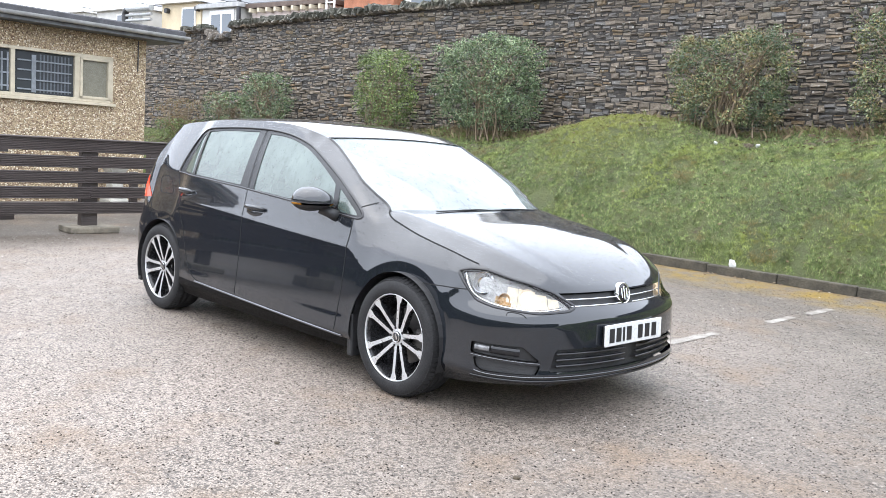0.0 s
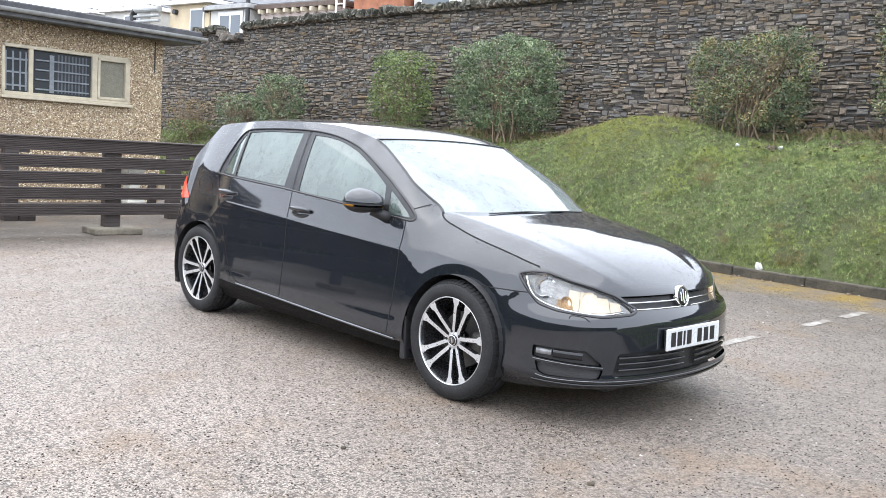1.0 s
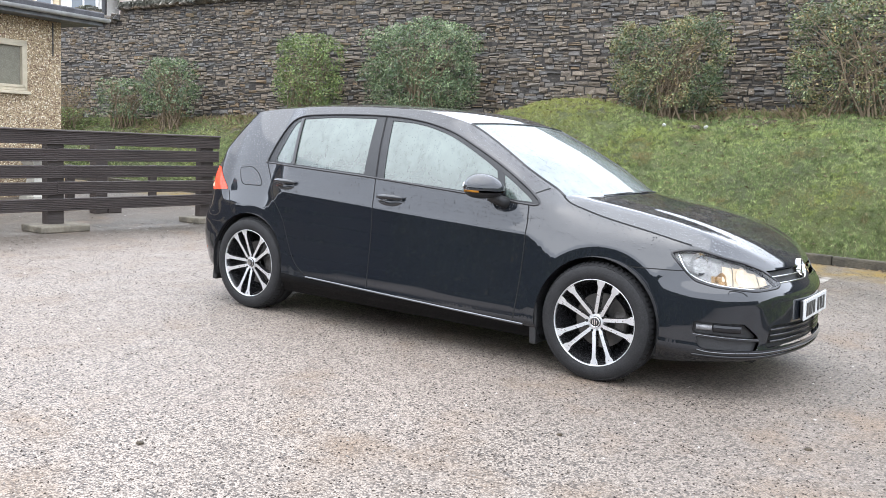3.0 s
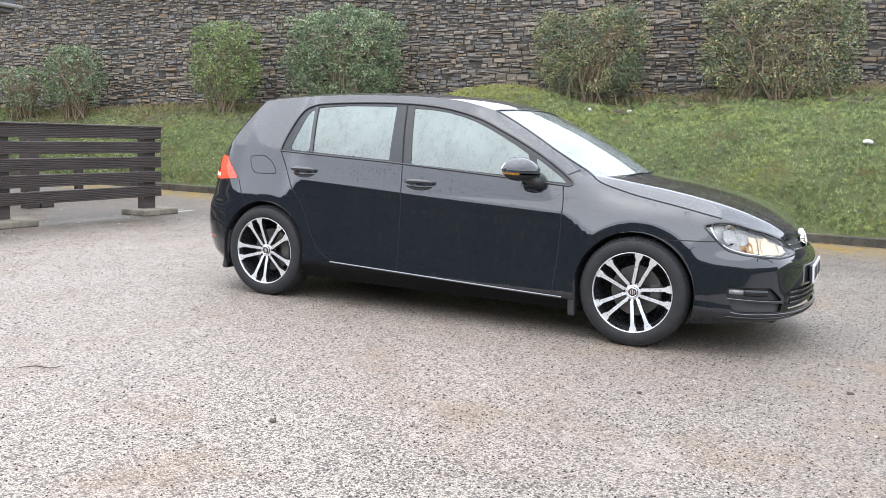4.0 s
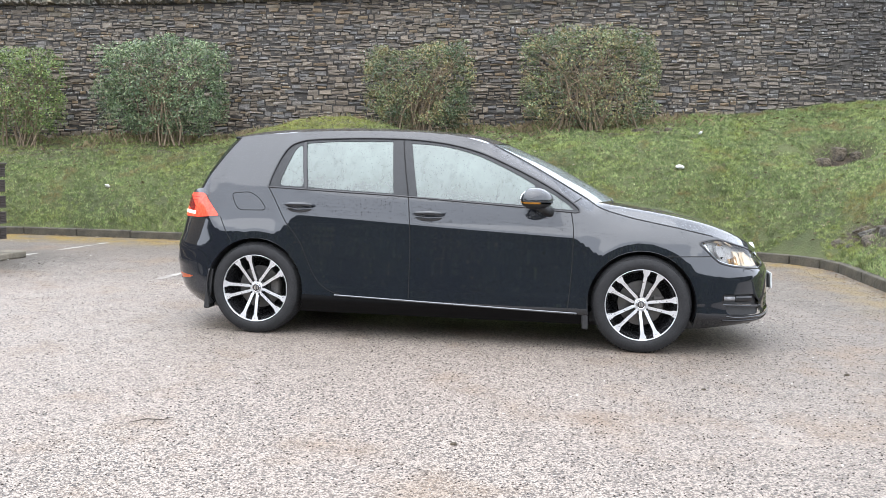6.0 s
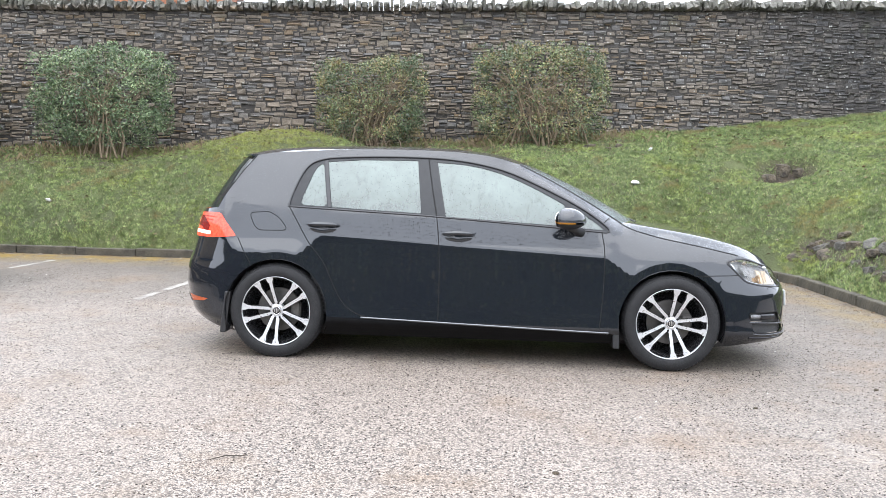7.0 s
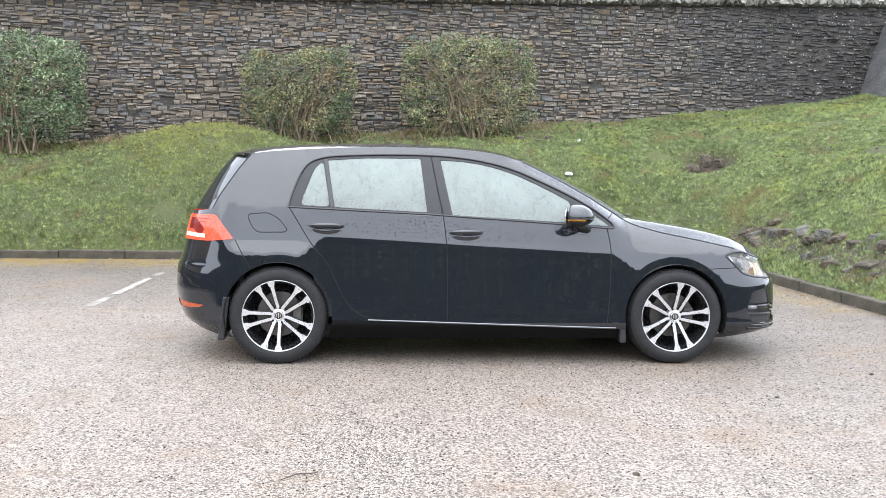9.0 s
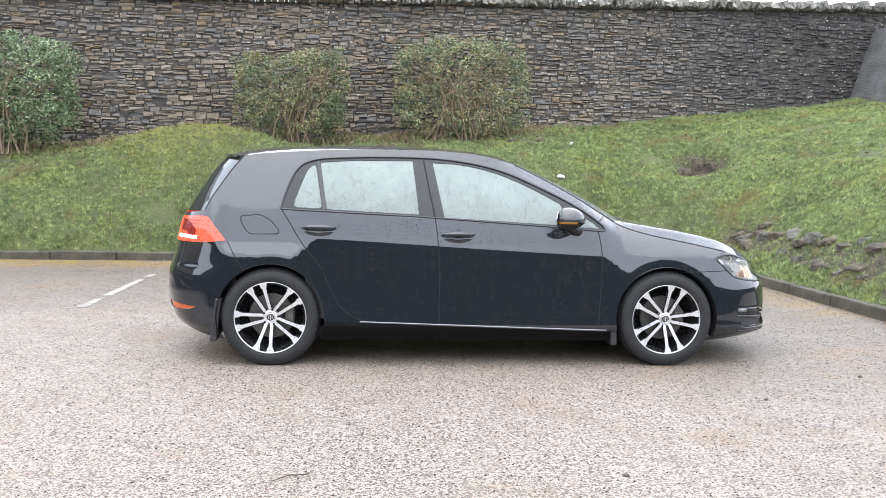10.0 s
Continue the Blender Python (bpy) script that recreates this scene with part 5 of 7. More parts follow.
def make_wheel(first):
    """A wheel whose outer face looks to -y; first is the angle of a pair of spokes, clockwise from the top."""
    w = new("wheel")
    w.parent = car
    R = 0.317
    tyre = part("tyre", lathe([(0.226, -0.098), (0.236, -0.108), (0.262, -0.114), (0.288, -0.111), (0.304, -0.101), (0.312, -0.088), (R, -0.070), (R, -0.046), (R - 0.007, -0.044), (R - 0.007, -0.036), (R, -0.034), (R, -0.004),
                               (R - 0.007, -0.002), (R - 0.007, 0.006), (R, 0.008), (R, 0.04), (R, 0.075), (0.306, 0.10), (0.27, 0.112), (0.226, 0.10)], 64), rubber_mat, w, "black road tyre", smooth=True)
    bm = bmesh.new()
    for k in range(70):
        t = 2 * math.pi * k / 70
        m = Matrix.Rotation(-t, 4, "Y") @ Matrix.Translation((0.3135, -0.082, 0)) @ Matrix.Rotation(radians(-25), 4, "Z")
        box(bm, -0.004, 0.0022, -0.022, 0.020, -0.0095, 0.0095, m=m)
    part("tread_block", bm, rubber_mat, tyre, kind="stuff")
    part("rim", lathe([(0.233, -0.098), (0.2345, -0.106), (0.2315, -0.108), (0.2285, -0.104), (0.2265, -0.094)], 64), alloy_mat, w, "machined alloy rim edge", smooth=True)
    part("barrel", lathe([(0.2235, -0.096), (0.210, -0.07), (0.205, 0.06), (0.10, 0.07)], 48), alloy_black_mat, w, "black wheel barrel", smooth=True)
    disc = part("brake_disc", lathe([(0.05, -0.002), (0.148, -0.002), (0.148, 0.02)], 40), disc_mat, w, "worn steel brake disc")
    part("caliper", boxed(0.075, 0.150, -0.02, 0.03, -0.055, 0.055, bevel=0.012), simple_caliper, w)
    for pair in range(5):
        for sg in (-1, 1):
            a0 = radians(90 - first - 72 * pair)
            bm = bmesh.new()
            prof = [(0.034, 0.0165, -0.075, 0.0105), (0.060, 0.0200, -0.080, 0.0100), (0.11, 0.0275, -0.088, 0.0102), (0.165, 0.0375, -0.096, 0.0108), (0.188, 0.0415, -0.099, 0.0125), (0.204, 0.0445, -0.101, 0.0210), (0.2285, 0.0490, -0.104, 0.0255)]
            top, bot = [], []
            for r, off, y, hw in prof:
                for lst, yy, ww in ((top, y, hw), (bot, y + 0.030, hw * 1.0)):
                    pts = []
                    for q in (-1, 1):
                        u, v = r, sg * off + q * ww
                        pts.append((u * math.cos(a0) - v * math.sin(a0), yy, u * math.sin(a0) + v * math.cos(a0)))
                    lst.append([bm.verts.new(p) for p in pts])
            for i in range(len(prof) - 1):
                bm.faces.new((top[i][0], top[i + 1][0], top[i + 1][1], top[i][1]))
            part("spoke", bm, alloy_mat, w)
            bm = bmesh.new()
            rows = []
            for r, off, y, hw in prof:
                row = []
                for q, yy, ww in ((-1, y + 0.006, hw + 0.0035), (1, y + 0.006, hw + 0.0035), (1, y + 0.034, hw + 0.001), (-1, y + 0.034, hw + 0.001)):
                    u, v = r, sg * off + q * ww
                    row.append(bm.verts.new((u * math.cos(a0) - v * math.sin(a0), yy, u * math.sin(a0) + v * math.cos(a0))))
                rows.append(row)
            for r0, r1 in zip(rows, rows[1:]):
                for k in range(4):
                    bm.faces.new((r0[k], r0[(k + 1) % 4], r1[(k + 1) % 4], r1[k]))
            part("spoke_flank", bm, alloy_black_mat, w)
    part("hub", lathe([(0.0, -0.074), (0.030, -0.076), (0.036, -0.078), (0.047, -0.073), (0.050, -0.03)], 32), alloy_mat, w, smooth=True)
    cap = part("centre_cap", lathe([(0.0, -0.086), (0.027, -0.085), (0.030, -0.080), (0.031, -0.074)], 24), alloy_black_mat, w, "dark centre cap", smooth=True)
    part("cap_ring", lathe([(0.024, -0.0855), (0.0265, -0.0875), (0.029, -0.0855)], 24), chrome_mat, cap, smooth=True)
    for x in (-0.011, 0.0, 0.011):
        part("cap_mark", boxed(x - 0.0022, x + 0.0022, -0.0885, -0.085, -0.016 + abs(x) * 0.5, 0.016 - abs(x) * 0.5), chrome_mat, cap)
    for k in range(5):
        t = radians(90 - first - 36 - 72 * k)
        bm = cylinder(bmesh.new(), (0.050 * math.cos(t), -0.079, 0.050 * math.sin(t)), (0.050 * math.cos(t), -0.06, 0.050 * math.sin(t)), 0.008, n=8)
        part("wheel_bolt", bm, alloy_black_mat, w)
    return w


simple_caliper = simple("brake_caliper", (0.16, 0.15, 0.14), 0.5, metal=0.6)
wheels = make_wheel(19), make_wheel(48)
for w, x, y in ((wheels[0], 1.3185, -0.765), (wheels[1], -1.3185, -0.757)):
    w.matrix_basis = pose(x, y, 0.317)
    copy_thing(w, pose(x, -y, 0.317, 0, 0, 180))

# ---- badge, plate ----
nx = float(skin(S_NOSE, 0.625)[0])
bm = bmesh.new()
vs, fs = lathe([(0.0, -0.012), (0.050, -0.010), (0.056, 0.0)], 32)
badge = part("badge", (vs, fs), gloss_black_mat, car, "round chromed badge on the grille", smooth=True)
badge.matrix_basis = pose(nx - 0.012, 0, 0.632, -14, 0, 90)
part("badge_ring", lathe([(0.049, -0.010), (0.053, -0.014), (0.057, -0.011), (0.059, 0.012)], 36), chrome_mat, badge, smooth=True)
for x in (-0.022, 0.0, 0.022):
    part("badge_mark", boxed(x - 0.005, x + 0.005, -0.018, -0.011, -0.036 + abs(x) * 0.5, 0.036 - abs(x) * 0.5, bevel=0.002), chrome_mat, badge)
px = float(skin(S_NOSE, 0.43)[0])
plate = part("number_plate", boxed(-0.26, 0.26, -0.006, 0.006, -0.0555, 0.0555, bevel=0.004), plate_mat, car, "white number plate with plain dark bars")
plate.matrix_basis = pose(px + 0.008, 0, 0.442, -3, 0, 90)
part("plate_holder", boxed(-0.25, 0.25, 0.006, 0.022, -0.05, 0.05, bevel=0.004), plastic_mat, plate)
for k, x in enumerate((-0.205, -0.145, -0.100, -0.052, 0.052, 0.117, 0.182)):
    part("plate_bar", boxed(x - 0.021 if k != 2 else x - 0.008, x + 0.021 if k != 2 else x + 0.008, -0.0085, -0.006, -0.036, 0.036), ink_mat, plate)

# ---- door mirrors ----
def mirror(left):
    """Housing, lower shell, indicator band, foot and glass of one door mirror."""
    sg = 1 if left else -1

    def shell(lo, hi, grow):
        bm = bmesh.new()
        bmesh.ops.create_uvsphere(bm, u_segments=32, v_segments=26, radius=1.0)
        for v in bm.verts:
            x, y, z = v.co
            # x ahead, y outward, z up: flat behind, domed ahead, drawn out to a point inward
            px = 0.105 * x if x > 0 else 0.070 * math.copysign(abs(x) ** 0.5, x)
            k = 1.0 + 0.16 * y
            zz = (0.082 if z > 0 else 0.058) * z * k
            v.co = Vector((px * (1 - 0.12 * y) * grow, sg * 0.122 * y * grow, min(hi, max(lo, zz))))
        return bm

    m = part("mirror", shell(-0.010, 1, 1.0), paint_mat, car, "glossy black door mirror with an indicator strip", smooth=True)
    m.matrix_basis = pose(0.622, -0.925, 0.982, 0, 0, -20) if not left else pose(0.57, 0.915, 0.962, 0, 0, 20)
    part("lower_shell", shell(-1, -0.020, 0.985), plastic_mat, m, "dark lower half of the mirror", smooth=True)
    part("strip", shell(-0.0145, -0.0095, 1.012), chrome_mat, m, "clear strip over the indicator", smooth=True)
    bm = shell(-0.022, -0.0135, 1.004)
    bmesh.ops.delete(bm, geom=[f for f in bm.faces if f.calc_center_median().x > 0.070], context="FACES")
    part("indicator", bm, amber_lens_mat, m, "amber indicator strip", smooth=True)
    bm = bmesh.new()
    tube(bm, [(0.0, -sg * 0.05, -0.040), (0.02, -sg * 0.095, -0.062), (0.04, -sg * 0.145, -0.085)], [0.034, 0.030, 0.036], 10)
    part("mirror_foot", bm, plastic_mat, m, smooth=True)
    bm = bmesh.new()
    bmesh.ops.create_uvsphere(bm, u_segments=20, v_segments=8, radius=1.0, matrix=Matrix.Translation((-0.068, 0, 0.006)) @ Matrix.Diagonal((0.008, 0.098, 0.052, 1)))
    part("mirror_glass", bm, chrome_mat, m, smooth=True)


mirror(False), mirror(True)

# ---- cabin ----
def seat(x, y, rear=False):
    s = new("seat")
    s.parent = car
    s.matrix_basis = pose(x, y, 0.28)
    w = 0.25 if not rear else 0.62
    part("cushion", boxed(-0.24, 0.28, -w, w, 0.0, 0.20, bevel=0.06, segments=3), seat_mat, s, smooth=True)
    bm = boxed(-0.07, 0.07, -w, w, 0.0, 0.60, bevel=0.05, segments=3, m=Matrix.Translation((-0.22, 0, 0.12)) @ Matrix.Rotation(radians(-18), 4, "Y"))
    part("backrest", bm, seat_mat, s, smooth=True)
    for yy in ((0,) if not rear else (-0.38, 0.38)):
        bm = boxed(-0.045, 0.045, -0.13, 0.13, 0.0, 0.19, bevel=0.04, segments=3, m=Matrix.Translation((-0.42, yy, 0.74)) @ Matrix.Rotation(radians(-10), 4, "Y"))
        part("headrest", bm, seat_mat, s, smooth=True)


seat(0.05, -0.36), seat(0.05, 0.36), seat(-0.82, 0, True)
part("dashboard", boxed(0.62, 1.05, -0.70, 0.70, 0.62, 0.93, bevel=0.07, segments=3), cabin_mat, car, smooth=True)
bm = bmesh.new()
vs = [((0.185) * math.cos(t), 0.185 * math.sin(t)) for t in np.linspace(0, 2 * math.pi, 29)]
wm = Matrix.Translation((0.50, -0.37, 0.88)) @ Matrix.Rotation(radians(-24), 4, "Y")
tube(bm, [wm @ Vector((0, a, b)) for a, b in vs], 0.016, 8)
tube(bm, [wm @ Vector((0, -0.18, 0)), wm @ Vector((0.02, 0, 0)), wm @ Vector((0, 0.18, 0))], [0.02, 0.045, 0.02], 8)
part("steering_wheel", bm, cabin_mat, car, smooth=True)
part("headlining", boxed(-1.45, 0.05, -0.58, 0.58, 1.345, 1.36, bevel=0.005), light_trim_mat, car)
part("parcel_shelf", boxed(-1.75, -1.15, -0.60, 0.60, 0.93, 0.95, bevel=0.005), cabin_mat, car)
part("boot_trim", boxed(-1.60, -1.56, -0.70, 0.70, 0.30, 0.985, bevel=0.01), cabin_mat, car)
part("door_lining", boxed(-1.1, 0.8, -0.80, -0.76, 0.30, 0.90, bevel=0.01), cabin_mat, car)
part("door_lining", boxed(-1.1, 0.8, 0.76, 0.80, 0.30, 0.90, bevel=0.01), cabin_mat, car)


# ---- timber fence ----
fence = thing("fence", "dark brown horizontal board fence on concrete feet", "fence", at=(-5.95, 0, 0))


def ribbed_board(y0, y1, z0, z1, ribs=7):
    """A deck board on edge: shallow ribs along its outer face."""
    step = (z1 - z0) / ribs
    prof = [(-0.02, z0), (-0.02, z1)]
    for k in range(ribs):
        a = z1 - k * step
        prof += [(0.014, a - 0.001), (0.022, a - 0.005), (0.022, a - step + 0.006), (0.014, a - step + 0.002)]
    verts = [(x, y, z) for y in (y0, y1) for x, z in prof]
    n = len(prof)
    return verts, [(i, (i + 1) % n, n + (i + 1) % n, n + i) for i in range(n)] + [tuple(range(n))[::-1], tuple(range(n, 2 * n))]


BOARD_TOPS = (1.11, 0.925, 0.74, 0.555, 0.37)
for k, top in enumerate(BOARD_TOPS):
    y1 = 2.86
    for j in range(3):
        y0 = y1 - (4.45 if j else 2.32 if k % 2 else 4.45)
        ob = part("board", ribbed_board(y0 + 0.003, y1, top - 0.142, top), timber_mat, fence)
        ob.matrix_basis = pose(0.045 + random.uniform(-0.004, 0.004), 0, random.uniform(-0.004, 0.004), random.uniform(-0.15, 0.15), 0, random.uniform(-0.1, 0.1))
        y1 = y0
part("capping", boxed(-0.055, 0.085, -9.0, 2.87, 1.112, 1.135, bevel=0.006), timber_mat, fence)
for y in (2.70, 0.55, -1.65, -3.85, -6.05):
    part("post", boxed(-0.10, 0.02, y - 0.10, y + 0.10, 0.07, 1.10, bevel=0.008), timber_mat, fence)
for y in (2.70, 0.55, -1.65, -3.85, -6.05):
    bm = boxed(-0.20, 0.20, -0.30, 0.30, 0.0, 0.078, bevel=0.014, segments=2)
    for v in bm.verts:
        v.co += Vector((0, 0, 0.012 * noise.noise(v.co * 5 + Vector((y, 0, 0))))) if v.co.z > 0.05 else Vector((0, 0, 0))
    foot = part("concrete_foot", bm, concrete_mat, fence, "chipped pale concrete foot")
    foot.matrix_basis = pose(0.02, y, 0, 0, 0, random.uniform(-5, 5))

# second run of fence behind, seen through the gaps
back = thing("fence", "low dark timber barrier behind the board fence", "fence", at=(-8.2, 0, 0))
for top in (0.60, 0.36):
    part("board", boxed(-0.02, 0.02, 2.1, 4.8, top - 0.12, top, bevel=0.006), timber_mat, back)
for y in (2.2, 3.6, 4.7):
    part("post", boxed(-0.09, -0.02, y - 0.06, y + 0.06, 0.0, 0.62, bevel=0.006), timber_mat, back)
for y, h in ((-0.12, 0.98), (2.15, 0.98)):
    stub = part("timber_post", boxed(-0.08, 0.08, -0.09, 0.09, 0.0, h, bevel=0.008), timber_mat, None)
    part("cross_piece", boxed(-0.03, 0.03, -0.10, 0.24, h - 0.10, h - 0.04, bevel=0.005), timber_mat, stub)
    part("shoe", boxed(-0.10, 0.10, 0.10, 0.30, 0.0, 0.09, bevel=0.008), timber_mat, stub)
    stub.matrix_world = pose(-7.5, y, 0)
    tagged(stub, "dark timber post standing behind the board fence", "post", group="posts behind the fence")
beam = part("timber_beam", boxed(-0.04, 0.04, -1.6, 2.3, 0.52, 0.60, bevel=0.006), timber_mat, None)
beam.matrix_world = pose(-7.62, 0, 0)
tagged(beam, "dark horizontal beam carried by posts behind the fence", "beam")
ped = bmesh.new()
rows = []
for z, a in ((0.0, 0.17), (0.05, 0.17), (0.12, 0.12), (0.32, 0.095), (0.50, 0.115), (0.60, 0.165), (0.66, 0.165)):
    rows.append([ped.verts.new((sx * a, sy * a, z)) for sx, sy in ((-1, -1), (1, -1), (1, 1), (-1, 1))])
for r0, r1 in zip(rows, rows[1:]):
    for k in range(4):
        ped.faces.new((r0[k], r0[(k + 1) % 4], r1[(k + 1) % 4], r1[k]))
ped.faces.new(rows[0][::-1]), ped.faces.new(rows[-1])
ped_ob = part("pedestal", ped, simple("pale_cast_concrete", (0.40, 0.385, 0.34), 0.8, var=0.25, scale=8, bump=0.4), None)
ped_ob.matrix_world = pose(-9.75, 2.58, 0, 0, 0, 5)
tagged(ped_ob, "pale concrete pedestal with a narrow waist before the hut", "pedestal")


# ---- pebbledashed hut ----
hut = thing("hut", "low pebbledashed hut with a flat roof and cream windows", "hut", at=(-10.25, 3.32, 0), rz=5.5)
# local: x to the camera, y along the front towards its corner
WY0, WY1, WZ0, WZ1 = -2.75, -0.62, 1.66, 2.44
for a in ((WY1, 0, 0, 2.80), (-9.0, WY0, 0, 2.80), (WY0, WY1, 0, WZ0), (WY0, WY1, WZ1, 2.80)):
    part("wall", boxed(-0.28, 0, *a), pebble_mat, hut)
part("wall", boxed(-6.0, -0.281, -0.28, 0, 0, 2.80), pebble_mat, hut)
part("wall", boxed(-6.0, -0.281, -9.0, -8.72, 0, 2.80), pebble_mat, hut)
part("wall", boxed(-6.0, -5.72, -8.72, -0.28, 0, 2.80), pebble_mat, hut)
roof = part("roof", boxed(-6.4, 0.42, -9.4, 0.52, 2.90, 3.02, bevel=0.02), roof_felt_mat, hut, "dark felt flat roof")
part("fascia", boxed(0.36, 0.40, -9.4, 0.50, 2.80, 2.90, bevel=0.005), fascia_mat, roof)
part("fascia", boxed(-6.3, 0.355, 0.46, 0.50, 2.80, 2.90, bevel=0.005), fascia_mat, roof)
part("soffit", boxed(-6.3, 0.355, -9.4, 0.455, 2.805, 2.825), fascia_mat, roof)
bm = bmesh.new()
n = 10
prev = None
for y in (-9.4, 0.56):
    row = [bm.verts.new((0.46 + 0.058 * math.cos(math.pi + math.pi * k / n), y, 2.92 + 0.062 * math.sin(math.pi + math.pi * k / n))) for k in range(n + 1)]
    row += [bm.verts.new((0.46 + 0.050 * math.cos(2 * math.pi - math.pi * k / n), y, 2.92 + 0.053 * math.sin(2 * math.pi - math.pi * k / n))) for k in range(n + 1)]
    if prev:
        for k in range(len(row)):
            bm.faces.new((prev[k], prev[(k + 1) % len(row)], row[(k + 1) % len(row)], row[k]))
    prev = row
bm.faces.new(prev)
part("gutter", bm, gutter_mat, roof, "grey half-round gutter", smooth=False)
part("conduit", cylinder(bmesh.new(), (0.012, -0.16, 2.25), (0.012, -0.16, 2.78), 0.010, n=8), dark_pipe_mat, hut)
win = new("window")
win.parent = hut
for x0, x1, y0, y1, z0, z1 in ((-0.06, 0.015, WY0, WY1, WZ1 - 0.055, WZ1), (-0.06, 0.015, WY0, WY1, WZ0, WZ0 + 0.06), (-0.06, 0.015, WY0, WY0 + 0.05, WZ0, WZ1), (-0.06, 0.015, WY1 - 0.05, WY1, WZ0, WZ1),
                               (-0.06, 0.012, -2.34, -2.27, WZ0, WZ1), (-0.06, 0.012, -1.30, -1.21, WZ0, WZ1)):
    part("window_frame", boxed(x0, x1, y0, y1, z0 + 0.001, z1 - 0.001, bevel=0.006), cream_mat, win)
for y0, y1, z0, z1 in ((-1.21, -0.67, WZ0 + 0.05, WZ1 - 0.05),):
    for a in ((y0, y1, z0, z0 + 0.045), (y0, y1, z1 - 0.045, z1), (y0, y0 + 0.045, z0, z1), (y1 - 0.045, y1, z0, z1)):
        part("sash", boxed(-0.05, 0.026, *a, bevel=0.005), cream_mat, win)
part("window_sill", boxed(-0.06, 0.07, WY0 - 0.03, WY1 + 0.03, WZ0 - 0.05, WZ0, bevel=0.008), cream_mat, win)
part("pane", boxed(-0.045, -0.040, -2.27, -1.30, WZ0 + 0.06, WZ1 - 0.055), pane_dark, win)
part("pane", boxed(-0.045, -0.040, WY0 + 0.05, -2.34, WZ0 + 0.06, WZ1 - 0.055), pane_dark, win)
part("pane", boxed(-0.035, -0.030, -1.17, -0.71, WZ0 + 0.09, WZ1 - 0.09), frosted_mat, win, "obscured brownish pane")
bar_mat = simple("grey_window_bar", (0.20, 0.22, 0.24), 0.5, var=0.2)
for z in (1.775, 1.925, 2.075, 2.225):
    part("security_bar", boxed(-0.036, -0.020, -2.22, -1.34, z, z + 0.022), bar_mat, win)
part("security_bar", boxed(-0.039, -0.024, -1.995, -1.925, 1.74, 2.33), bar_mat, win)
blind_mat = simple("dark_blind_slat", (0.085, 0.095, 0.11), 0.6, var=0.2)
for k in range(9):
    part("blind_slat", boxed(-0.0395, -0.037, -1.86 + k * 0.058, -1.835 + k * 0.058, 1.745, 2.35), blind_mat, win)
for z in (1.80, 2.00, 2.20):
    part("security_bar", boxed(-0.036, -0.020, WY0 + 0.06, -2.35, z, z + 0.026), bar_mat, win)
for y in (-2.68, -2.57, -2.46, -2.37):
    part("security_bar", boxed(-0.038, -0.022, y - 0.012, y + 0.012, 1.74, 2.33), bar_mat, win)


# ---- houses above the wall ----
def above(name, x, off, label, category="house"):
    return thing(name, label, category, group="houses above the wall", at=(x, wall_y(x) + off, 3.4), rz=math.degrees(math.atan(WALL_A)))


def extension(x0, x1, off, top, wall_mat, label, windows=(), door=None, roof_mat=None, fascia=pvc_mat):
    h = above("house", x0, off, label)
    w = x1 - x0
    t = top - 3.4
    part("wall", boxed(0, w, 0, 4.0, -1, t, bevel=0.01), wall_mat, h)
    part("roof", boxed(-0.15, w + 0.15, -0.2, 4.2, t + 0.002, t + 0.16, bevel=0.01), fascia, h)
    part("roof_sheet", boxed(-0.1, w + 0.1, -0.12, 4.1, t + 0.162, t + 0.20), roof_mat or roof_felt_mat, h)
    for a, b, z0, z1 in windows:
        win = part("window", boxed(a, b, -0.05, -0.002, z0 - 3.4, z1 - 3.4, bevel=0.008), pvc_mat, h, "white-framed window")
        part("pane", boxed(a + 0.06, b - 0.06, -0.056, -0.0505, z0 - 3.34, z1 - 3.46), far_pane, win)
    if door:
        a, b, z1 = door
        d = part("door", boxed(a, b, -0.05, -0.002, 0.2, z1 - 3.4, bevel=0.008), pvc_mat, h, "white glazed door")
        for u, v in ((a + 0.12, (a + b) / 2 - 0.05), ((a + b) / 2 + 0.05, b - 0.12)):
            part("pane", boxed(u, v, -0.057, -0.0505, 1.0, z1 - 3.55), far_pane, d)
    return h


extension(-38.0, -33.6, 6, 5.90, white_render_mat, "white rendered rear extension with a flat roof", ((1.6, 2.4, 5.2, 5.75),))
extension(-32.7, -29.3, 6, 5.87, white_render_mat, "small white rendered outhouse with pale fascia", ((1.6, 2.7, 4.9, 5.72),))
e3 = extension(-28.0, -25.5, 6, 5.95, cream_render_mat, "cream rendered rear extension with a white window", ((1.35, 2.2, 4.9, 5.78),))
for x in (0.45, 2.36):
    part("wall_lamp", cylinder(bmesh.new(), (x, -0.16, 2.30), (x, 0, 2.30), 0.10, n=10), dark_pipe_mat, e3)
e3b = extension(-25.45, -23.25, 6, 5.66, white_render_mat, "white lean-to with a pair of glazed doors", (), (0.5, 1.9, 5.60), slate_mat, gutter_mat)
part("downpipe", cylinder(bmesh.new(), (2.25, -0.1, -0.5), (2.25, -0.1, 2.7), 0.08, n=10), dark_pipe_mat, e3b)
pipes = above("flue_pipes", -29.8, 5.6, "grey horizontal flue pipes with a dark elbow", "pipes")
for z, r in ((2.40, 0.12), (2.16, 0.06), (1.96, 0.06)):
    part("pipe", cylinder(bmesh.new(), (0, 0, z), (1.75, 0, z), r, n=12), pipe_mat, pipes)
